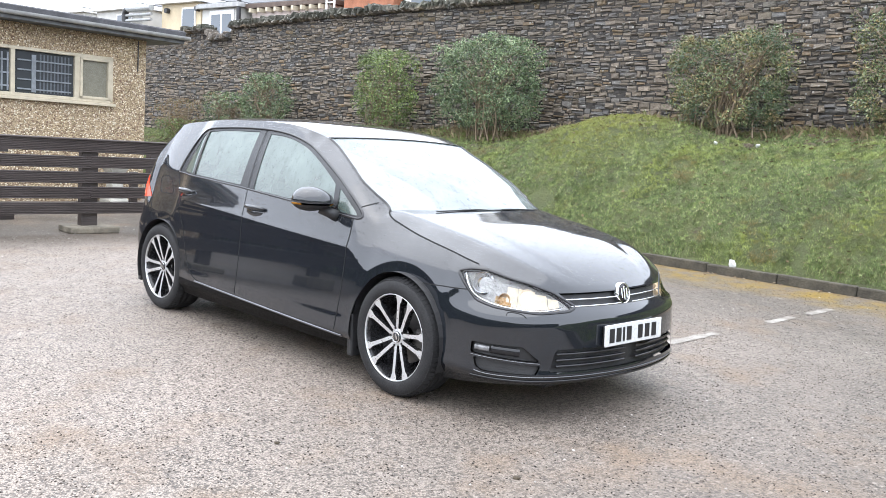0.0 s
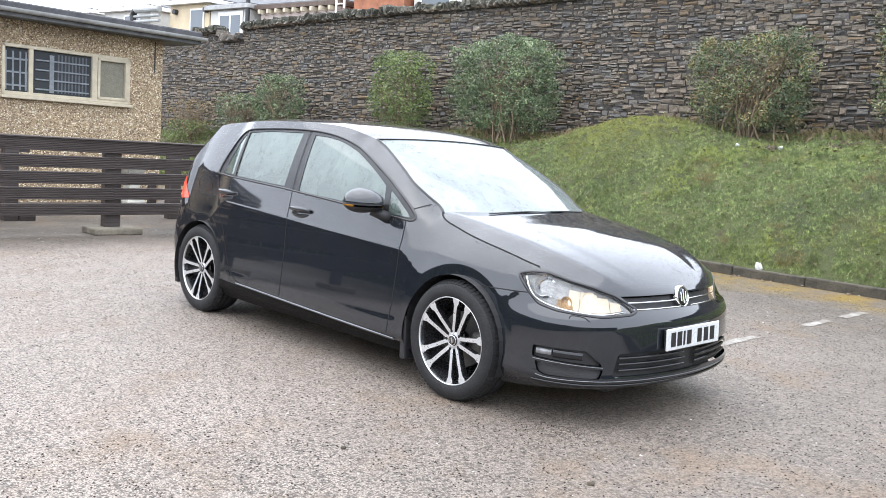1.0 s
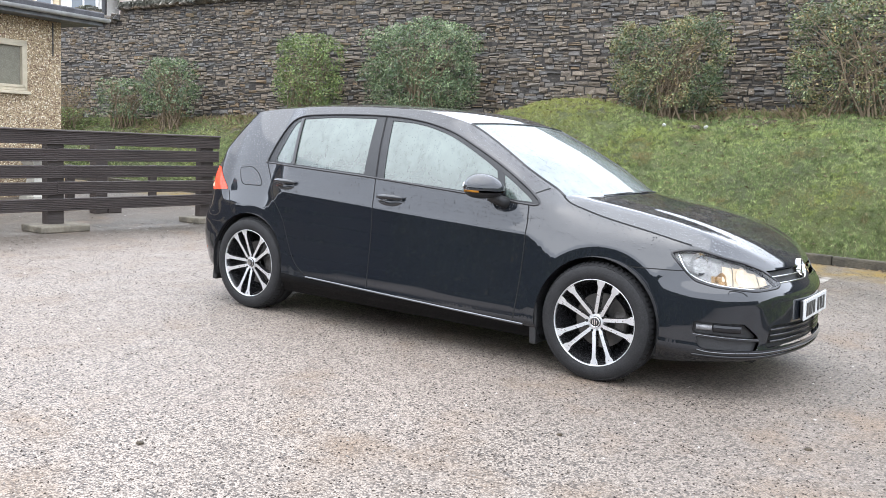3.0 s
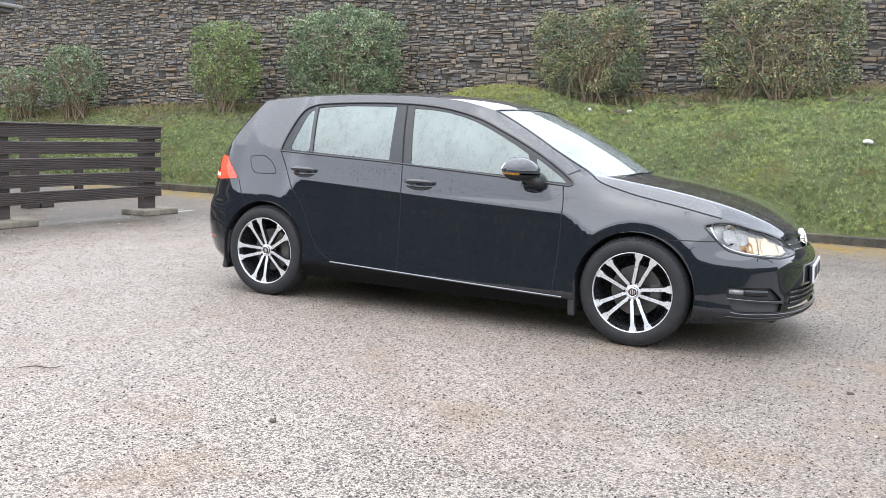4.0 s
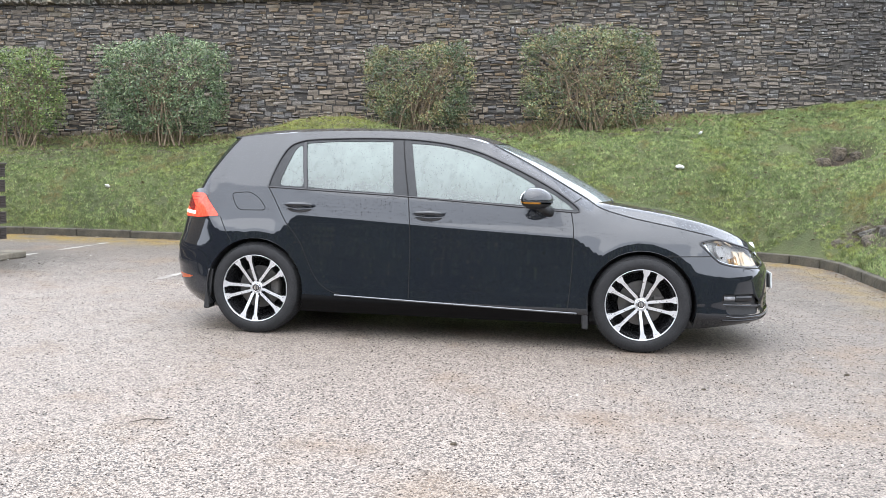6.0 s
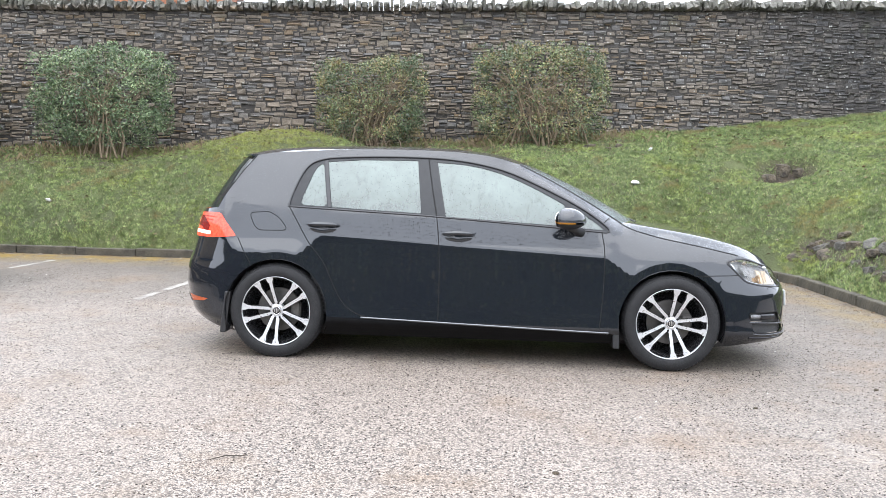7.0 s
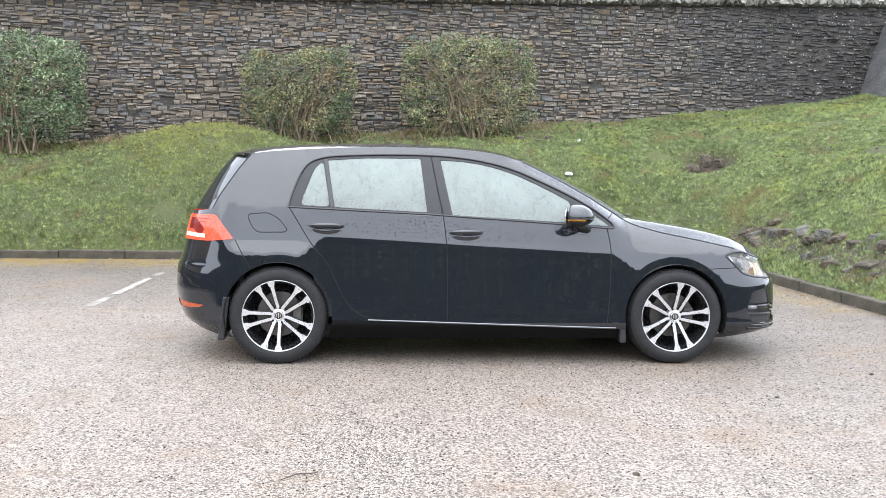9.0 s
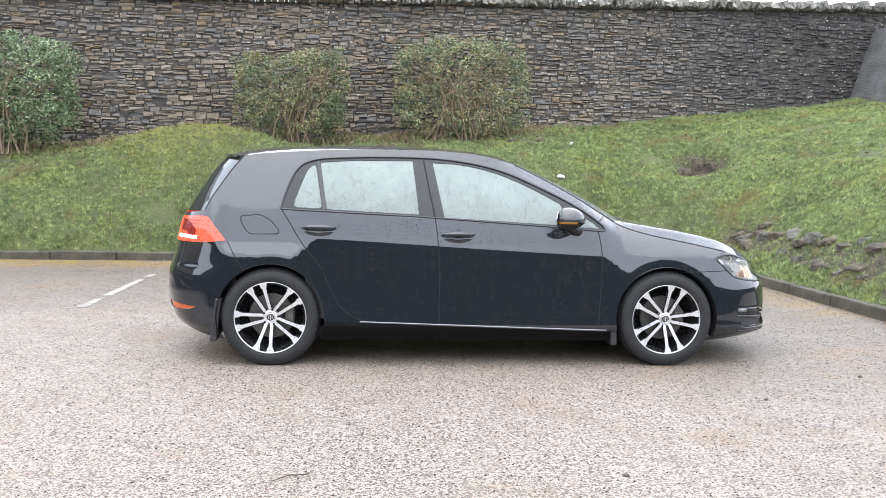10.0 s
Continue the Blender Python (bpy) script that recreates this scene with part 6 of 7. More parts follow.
part("pipe_elbow", tube(bmesh.new(), [(0.12, 0, 2.40), (0.0, 0, 2.35), (-0.08, 0, 2.2), (-0.08, 0, -0.2)], 0.13, 12), dark_pipe_mat, pipes)
e4 = extension(-23.0, -19.0, 6.3, 5.62, blush_render_mat, "white rendered house wall with brown timber slats", ((0.3, 1.9, 4.6, 5.25),), None, slate_mat, brown_eaves_mat)
for k in range(9):
    part("rafter_end", boxed(0.2 + k * 0.44, 0.30 + k * 0.44, -0.32, -0.02, 2.06, 2.20), cream_mat, e4)
lad = above("ladder", -18.95, 6.0, "white ladder leaning behind the wall", "ladder")
for x in (0.0, 0.36):
    part("stile", boxed(x, x + 0.05, 0, 0.05, -0.2, 2.6), pvc_mat, lad)
for k in range(8):
    part("rung", boxed(0.05, 0.36, 0.01, 0.04, 0.1 + k * 0.3, 0.14 + k * 0.3), pvc_mat, lad)
extension(-18.45, -16.3, 6.3, 6.2, brick_far_mat, "red brick rear wing of a house", ())
extension(-16.2, -11.2, 6.6, 7.2, white_render_mat, "white house wall with a window", ((0.3, 1.5, 5.0, 6.2),))
extension(-11.0, -6.8, 7.2, 6.0, brick_far_mat, "orange-brown brick house wall", ())
extension(-6.6, -2.4, 7.5, 5.55, white_render_mat, "long white rendered outbuilding with a slate roof", (), None, slate_mat)
extension(-2.2, 1.6, 8.5, 5.9, slate_mat, "slate-hung outbuilding with a pale fascia", ())
extension(1.9, 8.2, 8.5, 5.92, white_render_mat, "low white outbuilding with a slate roof", (), None, slate_mat)

# grey roofs farther off behind the outhouses
far = above("house", -46, 14, "grey slate roofed terrace far behind the wall")
vs = [(0, 0, -1), (34, 0, -1), (34, 0, 3.0), (0, 0, 3.0), (0, 4.5, 6.0), (34, 4.5, 6.0), (0, 9, 3.0), (34, 9, 3.0), (0, 9, -1), (34, 9, -1)]
part("wall", (vs, [(0, 1, 2, 3), (6, 7, 9, 8), (0, 3, 4, 6, 8), (1, 9, 7, 5, 2)]), cream_render_mat, far)
part("roof", ([(-0.3, -0.4, 2.85), (34.3, -0.4, 2.85), (34.3, 4.5, 6.12), (-0.3, 4.5, 6.12), (-0.3, 9.4, 2.85), (34.3, 9.4, 2.85)], [(0, 1, 2, 3), (3, 2, 5, 4)]), slate_mat, far)
for k in range(7):
    w = part("window", boxed(2 + k * 4.6, 3.2 + k * 4.6, -0.06, -0.002, 1.2, 2.5), pvc_mat, far)
    part("pane", boxed(2.1 + k * 4.6, 3.1 + k * 4.6, -0.07, -0.061, 1.3, 2.4), far_pane, w)

# ---- sloping buttress at the end of the wall ----
bm = bmesh.new()
vs = [(0, 0, 0), (1.1, 0.1, 0), (1.1, 2.4, 0), (0, 2.3, 0), (0.72, 1.6, 2.2), (1.1, 1.65, 2.2), (1.1, 2.4, 2.2), (0.72, 2.35, 2.2)]
v = [bm.verts.new(p) for p in vs]
for f in ((0, 1, 5, 4), (1, 2, 6, 5), (2, 3, 7, 6), (3, 0, 4, 7), (4, 5, 6, 7), (3, 2, 1, 0)):
    bm.faces.new([v[k] for k in f])
bmesh.ops.bevel(bm, geom=list(bm.edges), offset=0.04, segments=2, affect="EDGES")
but = part("buttress", bm, simple("dark_slab", (0.085, 0.084, 0.084), 0.8, var=0.3, scale=3, bump=0.7, bump_scale=25, dist=0.02), None)
but.matrix_world = pose(8.95, 8.49, 2.15, 0, 0, 6)
tagged(but, "dark sloping stone buttress against the wall", "buttress", kind="structure")


# ---- bushes ----
leaf_green = leaf_material("ivy_leaf", (0.022, 0.042, 0.018), (0.29, 0.385, 0.195), (0.42, 0.42, 0.24), patch=(((0.07, 0.12, 0.055), 3.2, 0.48, 0.60),))
leaf_light = leaf_material("privet_leaf", (0.028, 0.055, 0.016), (0.30, 0.40, 0.125), (0.42, 0.40, 0.16), share=0.95, patch=(((0.09, 0.12, 0.035), 3.4, 0.48, 0.60),))
leaf_dry = leaf_material("thin_leaf", (0.026, 0.042, 0.020), (0.31, 0.365, 0.165), (0.38, 0.28, 0.13), share=0.80, patch=(((0.06, 0.105, 0.055), 1.9, 0.47, 0.58), ((0.30, 0.22, 0.10), 2.6, 0.54, 0.64)))


def leaves(crown, count, size, rng, gaps):
    """Small leaves through a clipped crown: denser at its skin, with holes."""
    (x0, x1), (y0, y1), (z0, z1) = crown["x"], crown["y"], crown["z"]
    verts, faces = [], []
    made = 0
    while made < count:
        u = Vector((rng.uniform(-1, 1), rng.uniform(-1, 1), rng.uniform(-1, 1)))
        m = max(abs(u.x), abs(u.y), abs(u.z))
        r = (abs(u.x) ** 4 + abs(u.y) ** 4 + abs(u.z) ** 4) ** 0.25
        if r > 0.97 + 0.20 * noise.noise(u * 2.3 + Vector((x0, 0, 0))) + 0.14 * noise.noise(u * 6.1 + Vector((0, x0, 0))) + 0.10 * rng.random() ** 4:
            continue
        if r < 0.72 and rng.random() < 0.72:
            continue
        p = Vector(((x0 + x1) / 2 + u.x * (x1 - x0) / 2, (y0 + y1) / 2 + u.y * (y1 - y0) / 2, (z0 + z1) / 2 + u.z * (z1 - z0) / 2))
        low = (p.z - z0) / (z1 - z0)
        if noise.noise(p * 2.6) + 0.45 * noise.noise(p * 7.0) > gaps + 0.35 * low or rng.random() > 0.6 + 1.3 * low:
            continue
        if noise.noise(p * 4.6 + Vector((3.0, 0, 1.0))) < -0.16 or (r > 0.9 and noise.noise(p * 9.0) > 0.38):
            continue
        top = crown["top"]((p.x - x0) / (x1 - x0)) if "top" in crown else 1.0
        if low > top:
            continue
        n = (Vector((u.x ** 3, u.y ** 3, u.z ** 3)) * 0.8 + Vector((rng.gauss(0, 0.8), rng.gauss(0, 0.8), rng.gauss(0.35, 0.8)))).normalized()
        a = n.orthogonal().normalized()
        a = (Matrix.Rotation(rng.uniform(0, 6.28), 3, n) @ a)
        b = n.cross(a)
        L, W = size * rng.uniform(0.7, 1.5), size * rng.uniform(0.35, 0.62)
        k = len(verts)
        bend = n * L * rng.uniform(-0.2, 0.1)
        verts.extend((tuple(p - a * L * 0.5), tuple(p + b * W * 0.5 + bend * 0.2), tuple(p + a * L * 0.5 + bend), tuple(p - b * W * 0.5 + bend * 0.2)))
        faces.append((k, k + 1, k + 2, k + 3))
        made += 1
    return verts, faces


def stem(crown, base, rng, thick):
    """One bent stem with its twigs."""
    bm = bmesh.new()
    (x0, x1), (y0, y1), (z0, z1) = crown["x"], crown["y"], crown["z"]
    a = Vector((base[0] + rng.gauss(0, (x1 - x0) * 0.13), base[1] + rng.gauss(0, 0.14), base[2] - 0.05))
    e = Vector((rng.uniform(x0 + 0.05, x1 - 0.05), rng.uniform(y0 + 0.03, y1 - 0.1), rng.uniform(z0 + (z1 - z0) * 0.45, z1 - 0.05)))
    m = a.lerp(e, 0.45) + Vector((-(e.x - a.x) * 0.22 + rng.gauss(0, 0.08), rng.gauss(0, 0.06), rng.uniform(0.0, 0.2)))
    r = thick * rng.uniform(0.5, 1.2)
    tube(bm, [a, a.lerp(m, 0.5) + Vector((rng.gauss(0, 0.04), rng.gauss(0, 0.03), 0)), m, m.lerp(e, 0.5) + Vector((rng.gauss(0, 0.06), rng.gauss(0, 0.04), 0)), e], [r, r * 0.9, r * 0.7, r * 0.5, r * 0.22], 5)
    for j in range(3):
        s = m.lerp(e, rng.uniform(0, 0.8))
        t = s + Vector((rng.gauss(0, 0.2), rng.gauss(0, 0.14), rng.uniform(0.02, 0.32)))
        tube(bm, [s, s.lerp(t, 0.5) + Vector((rng.gauss(0, 0.02), 0, 0.02)), t], [r * 0.45, r * 0.35, r * 0.15], 4)
    return bm


def bush(x0, x1, z0, z1, label, count, material, seed, size=0.042, gaps=0.22, depth=0.95, twigs=26, top=None, thick=0.016):
    rng = random.Random(seed)
    xm = (x0 + x1) / 2
    yc = wall_y(xm) - 0.82
    crown = {"x": (x0, x1), "y": (yc - depth / 2, yc + depth / 2), "z": (z0, z1)}
    if top:
        crown["top"] = top
    g = bank_z(xm, yc)
    b = thing("bush", label, "bush", group="bushes along the wall", at=(xm, yc, g))
    made = [part("stem", stem(crown, (xm, yc, g), rng, thick), twig_mat, b) for _ in range(twigs)]
    made.append(part("leaves", leaves(crown, count, size, rng, gaps), material, b, kind="stuff"))
    for o in made:
        o.matrix_parent_inverse = b.matrix_world.inverted()
    return b


bramble_leaf = leaf_material("dry_bramble_leaf", (0.10, 0.062, 0.030), (0.30, 0.21, 0.10), (0.13, 0.15, 0.05), 0.6, 0.75)
bush(-17.1, -15.1, 1.25, 2.05, "thin dry brown bramble below the wall", 1300, bramble_leaf, 8, 0.045, 0.10, 0.7, 30, thick=0.010)
bush(-16.9, -15.2, 1.02, 1.55, "low yellowish shrub at the foot of the wall", 2200, leaf_light, 9, 0.045, 0.2, 0.9, 14, thick=0.008)
bush(-14.9, -13.35, 1.35, 2.25, "straggling dark green ivy bush below the wall", 2600, leaf_green, 1, 0.05, 0.18, 0.8)
bush(-13.5, -12.05, 1.45, 2.72, "ragged dark green bush below the wall", 4200, leaf_green, 2, 0.05, 0.2, 0.8)
bush(-9.85, -8.35, 1.62, 3.16, "clipped pale green bush against the wall", 9500, leaf_light, 3, 0.043, 0.24, 0.85)
bush(-7.75, -5.40, 1.66, 3.42, "large clipped ivy-green bush against the wall", 19000, leaf_green, 4, 0.044, 0.3, 1.0,
     top=lambda u: 0.90 + 0.10 * math.exp(-((u - 0.62) / 0.22) ** 2))
bush(-3.05, -1.05, 1.86, 3.40, "clipped bush with a notched top and pale stems", 14000, leaf_dry, 5, 0.042, 0.19, 0.9, 34,
     top=lambda u: 0.98 - 0.10 * math.exp(-((u - 0.42) / 0.12) ** 2) - 0.05 * (u < 0.4))
bush(-0.33, 2.13, 1.86, 3.66, "rounded open bush with bare twisting stems", 15000, leaf_dry, 6, 0.044, 0.08, 1.0, 40, thick=0.018)


# leaves over the unseen boundary behind the camera
def boundary_leaves(count, seed):
    r = random.Random(seed)
    verts, faces = [], []
    for _ in range(count):
        x, a = r.uniform(-16, 16), r.uniform(-1, 1)
        h = 1.75 + 0.3 * noise.noise((x * 0.22, -9.0 * 0.22, 1.0)) + 0.2 * noise.noise((x * 0.9, -9.0 * 0.9, 2.0))
        z = h * (1 - 0.4 * abs(a) / 0.7) if abs(a) < 0.7 else h * 0.6 * (1 - (abs(a) - 0.7) / 0.3)
        p = Vector((x, -9.0 + a * 0.66 + r.gauss(0, 0.05), max(0.02, z) + r.gauss(0.02, 0.05)))
        u = Vector((r.gauss(0, 1), r.gauss(0, 1), r.gauss(0, 1))).normalized() * r.uniform(0.03, 0.06)
        w = u.orthogonal().normalized() * r.uniform(0.02, 0.035)
        k = len(verts)
        verts.extend((tuple(p - u), tuple(p + w), tuple(p + u), tuple(p - w)))
        faces.append((k, k + 1, k + 2, k + 3))
    return verts, faces


part("hedge_leaves", boundary_leaves(22000, 31), leaf_dry, wall_south, kind="stuff")

# ---- grass ----
def ledge_line(y):
    return float(np.interp(y, [1.4, 2.4, 3.2, 4.3, 5.1, 5.6], [4.50, 4.44, 4.42, 4.48, 4.40, 4.22]))


grass_mat = leaf_material("grass_blade", (0.045, 0.074, 0.022), (0.315, 0.430, 0.140), (0.54, 0.50, 0.28), 0.5, 0.84,
                          patch=(((0.385, 0.43, 0.095), 0.8, 0.50, 0.66), ((0.060, 0.085, 0.020), 2.7, 0.54, 0.66), ((0.52, 0.62, 0.25), 11.0, 0.54, 0.62), ((0.040, 0.060, 0.016), 15.0, 0.52, 0.60), ((0.27, 0.195, 0.085), 1.9, 0.57, 0.66), ((0.22, 0.15, 0.07), 6.0, 0.62, 0.70)),
                          spot=((-3.7, 8.2, 1.5), (0.32, 0.31, 0.07)))


def grass(tufts, blades, seed):
    """Short single blades in small tufts over the bank."""
    r = np.random.RandomState(seed)
    at = []
    while len(at) < tufts:
        x, y = r.uniform(-19, 9.0), r.uniform(0.6, 10.6)
        d = inland(x, y)
        w = wall_y(x) - 0.05 - y
        if d < 0.10 or w < 0 or (x < 4.0 and y < 5.9):
            continue
        near = 1.0 if w > 1.5 or x > 2.4 or math.hypot(x + 3.7, (y - 8.2) * 1.3) < 1.3 else 0.25 + 0.5 * (w / 1.5)
        thin = noise.noise((x * 1.3, y * 1.3, 7.0)) > 0.60 or (r.rand() < 0.75 and noise.noise((x * 5.5, y * 5.5, 1.0)) > 0.36)
        hollow = math.hypot((x - 4.75) / 0.5, (y - 7.6) / 0.4) < 0.72 or (y < 5.6 and abs(x - ledge_line(y) - 0.06) < 0.14 and r.rand() < 0.55)
        if r.rand() > near or thin or hollow:
            continue
        tall = 1.0 + 0.8 * max(0, noise.noise((x * 0.8, y * 0.8, 2.0))) + (0.7 if w < 0.6 else 0) + (0.5 if d < 0.3 else 0)
        at.append((x, y, bank_z(x, y), tall))
    at = np.repeat(np.array(at), blades, 0)
    n = len(at)
    a, lean = r.uniform(0, 2 * np.pi, n), r.uniform(0.35, 1.5, n)
    length = r.uniform(0.016, 0.048, n) * at[:, 3]
    base = at[:, :2] + r.normal(0, 0.020, (n, 2))
    way = np.stack([np.cos(a), np.sin(a)], 1)
    turn = r.uniform(0, 2 * np.pi, n)
    wide = np.stack([np.cos(turn), np.sin(turn)], 1) * r.uniform(0.0018, 0.0040, n)[:, None]
    low = at[:, 2] - 0.010
    tip = base + way * (length * np.sin(lean))[:, None]
    verts = np.stack([np.column_stack([base - wide, low]), np.column_stack([base + wide, low]), np.column_stack([tip, at[:, 2] + length * np.cos(lean * 0.85)])], 1).reshape(-1, 3)
    me = bpy.data.meshes.new("grass")
    me.vertices.add(3 * n)
    me.vertices.foreach_set("co", verts.ravel())
    me.loops.add(3 * n)
    me.loops.foreach_set("vertex_index", np.arange(3 * n))
    me.polygons.add(n)
    me.polygons.foreach_set("loop_start", np.arange(0, 3 * n, 3))
    me.update(calc_edges=True)
    me.materials.append(grass_mat)
    return new("grass", me)


gr = grass(135000, 11, 3)
tagged(gr, "short damp winter grass with moss on the bank", "grass", kind="stuff")


def scatter_flat(count, seed, place, size, zoff, jitter):
    r = random.Random(seed)
    verts, faces = [], []
    n = 0
    while n < count:
        q = place(r)
        if q is None:
            continue
        x, y, z = q
        s = r.uniform(*size)
        a = r.uniform(0, 6.28)
        k = len(verts)
        for t, m in ((0, 1.0), (1.7, 0.55), (3.1, 1.0), (4.6, 0.6)):
            verts.append((x + math.cos(a + t) * s * m, y + math.sin(a + t) * s * m, z + zoff + r.uniform(0, jitter) * s))
        faces.append((k, k + 1, k + 2, k + 3))
        n += 1
    return verts, faces


def on_bank(r):
    x, y = r.uniform(-17, 9), r.uniform(1, 10.5)
    if inland(x, y) < 0.14 or y > wall_y(x) - 0.1:
        return None
    if r.random() > (1.0 if wall_y(x) - y < 1.6 else 0.4):
        return None
    return x, y, bank_z(x, y)


dead_mat = leaf_material("fallen_leaf", (0.05, 0.032, 0.018), (0.19, 0.12, 0.06), (0.32, 0.27, 0.20), 0.7, 0.9)
dl = part("fallen_leaves", scatter_flat(5200, 9, on_bank, (0.012, 0.035), 0.02, 0.9), dead_mat, None)
tagged(dl, "brown fallen leaves on the bank", "leaves", kind="stuff")


# dead stalks and long grass along the foot of the wall
def stalks(count, seed):
    r = random.Random(seed)
    verts, faces = [], []
    while len(faces) < count:
        x = r.uniform(-14, 3.2)
        w = abs(r.gauss(0.25, 0.35))
        if noise.noise((x * 1.1, 0.5, 3.0)) < -0.1 and r.random() < 0.7:
            continue
        y = wall_y(x) - 0.08 - w
        z = bank_z(x, y)
        a, L, lean = r.uniform(0, 6.28), r.uniform(0.05, 0.18), r.uniform(0.2, 1.2)
        o, h, wd = L * math.sin(lean), L * math.cos(lean), r.uniform(0.0012, 0.003)
        k = len(verts)
        verts.extend(((x - wd, y, z - 0.02), (x + wd, y, z - 0.02), (x + math.cos(a) * o * 0.4 + wd, y + math.sin(a) * o * 0.4, z + h * 0.7), (x + math.cos(a) * o, y + math.sin(a) * o, z + h)))
        faces.append((k, k + 1, k + 2, k + 3))
    return verts, faces


stalk_mat = leaf_material("dead_stalk", (0.10, 0.07, 0.04), (0.32, 0.25, 0.14), (0.16, 0.19, 0.06), 0.7, 0.7)
st = part("dead_stalks", stalks(4500, 23), stalk_mat, None)
tagged(st, "dry tan stalks along the foot of the wall", "dead grass", kind="stuff")


def by_kerb(r):
    if r.random() < 0.7:
        return r.uniform(-9, 3), 5.93 - abs(r.gauss(0, 0.10)), 0.0
    return 3.98 - abs(r.gauss(0, 0.1)), r.uniform(0, 5), 0.0


dk = part("fallen_leaves", scatter_flat(500, 19, by_kerb, (0.010, 0.028), 0.006, 0.7), dead_mat, None)
tagged(dk, "brown fallen leaves in the kerb gutter", "leaves", kind="stuff")


# ---- stones, rocks, litter ----
def rock(name, at, size, seed, label, group="", material=None, category="rock"):
    bm = bmesh.new()
    bmesh.ops.create_icosphere(bm, subdivisions=2, radius=1.0)
    o = Vector((seed * 3.1, seed * 1.7, seed * 0.9))
    for v in bm.verts:
        d = v.co.normalized()
        k = 1 + 0.35 * noise.noise(d * 1.4 + o) + 0.15 * noise.noise(d * 4 + o)
        q = d * k
        q = Vector([math.copysign(abs(c) ** 0.5, c) for c in q])
        v.co = Vector((q.x * size[0], q.y * size[1], q.z * size[2]))
    ob = part(name, bm, material or rock_mat, None)
    ob.matrix_world = pose(*at, random.uniform(-12, 12), random.uniform(-12, 12), random.uniform(-40, 40))
    return tagged(ob, label, category, group=group)


rr = random.Random(12)
slab_mats = rock_mat, simple("grey_slab_rock", (0.088, 0.082, 0.070), 0.85, var=0.6, scale=8, bump=0.8, bump_scale=26, dist=0.02)


for row, off, lift in ((0, -0.02, -0.03), (1, 0.15, 0.02), (2, 0.32, 0.0)):
    y = 5.55 - 0.17 * row
    k = 0
    while y > 1.5:
        L = rr.choice((0.14, 0.2, 0.26, 0.38)) * rr.uniform(0.8, 1.2)
        if rr.random() < (0.72, 0.62, 0.35)[row]:
            x = ledge_line(y - L / 2) + off + rr.uniform(-0.08, 0.07)
            h = rr.uniform(0.035, 0.085)
            ob = rock("rock", (0, 0, 0), (rr.uniform(0.07, 0.15), L * rr.uniform(0.42, 0.56), h), 1 + k + 20 * row, "flat mossy rock of a ledge breaking out of the bank", "rocks in the bank", slab_mats[k % 2])
            ob.matrix_world = pose(x, y - L / 2, bank_z(x, y - L / 2) + lift - 0.55 * h, rr.uniform(-16, 16), rr.uniform(-30, 4), rr.uniform(-35, 35))
        y -= L * rr.uniform(0.75, 1.25)
        k += 1
for k, (x, y) in enumerate(((4.40, 7.52), (4.52, 7.86), (4.78, 7.95), (5.02, 7.86), (5.12, 7.6), (4.70, 7.55), (2.05, 8.6), (2.25, 8.7))):
    rock("rock", (x, y, bank_z(x, y) - 0.07), (0.15 - 0.012 * k, 0.10, 0.085 + 0.02 * (k % 3)), 40 + k, "dark rock in a washed-out hollow of the grass", "rocks in the bank")
for k, (x, y) in enumerate(((-1.32, 8.16), (-0.55, 8.42), (1.75, 8.72))):
    rock("fallen_stone", (x, y, bank_z(x, y) - 0.005), (0.07 + 0.02 * k, 0.07, 0.045), 60 + k, "stone fallen from the wall below the bushes", "fallen stones")


def crumple(at, size, seed, label):
    bm = bmesh.new()
    bmesh.ops.create_icosphere(bm, subdivisions=2, radius=1.0)
    o = Vector((seed * 2.3, 0, seed))
    for v in bm.verts:
        v.co = v.co * (1 + 0.5 * noise.noise(v.co * 2.2 + o))
        v.co = Vector((v.co.x * size, v.co.y * size * 0.7, v.co.z * size * 0.45))
    ob = part("litter", bm, litter_mat, None)
    ob.matrix_world = pose(*at, 10 * seed, 7 * seed, 40 * seed)
    return tagged(ob, label, "litter", group="litter on the bank")


for k, (x, y, s) in enumerate(((2.325, 7.26, 0.072), (-6.75, 6.62, 0.055), (-1.75, 7.98, 0.045), (-1.12, 8.02, 0.04), (2.75, 8.5, 0.04))):
    crumple((x, y, bank_z(x, y) + 0.05), s, k + 1, "crumpled white litter lying in the grass")
crumple((-0.30, 6.02, 0.14), 0.06, 9, "crumpled white litter lying on the kerb")

# loose chippings and twigs on the tarmac
def on_tarmac(r):
    x, y = r.uniform(-11, 6), r.uniform(-6, 5.9)
    if inland(x, y) > -0.05:
        return None
    return x, y, 0.0


def pebbles(count, seed, place, size):
    r = random.Random(seed)
    verts, faces = [], []
    base = [(1, 0, 0.1), (0, 1, 0.1), (-1, 0, 0.1), (0, -1, 0.1), (0.1, 0.1, 0.75)]
    n = 0
    while n < count:
        q = place(r)
        if q is None:
            continue
        s = r.uniform(*size)
        a = r.uniform(0, 6.28)
        k = len(verts)
        for x, y, z in base:
            j = r.uniform(0.6, 1.25)
            verts.append((q[0] + (x * math.cos(a) - y * math.sin(a)) * s * j, q[1] + (x * math.sin(a) + y * math.cos(a)) * s * j, q[2] + z * s - 0.0005))
        faces.extend(((k, k + 1, k + 4), (k + 1, k + 2, k + 4), (k + 2, k + 3, k + 4), (k + 3, k, k + 4)))
        n += 1
    return verts, faces


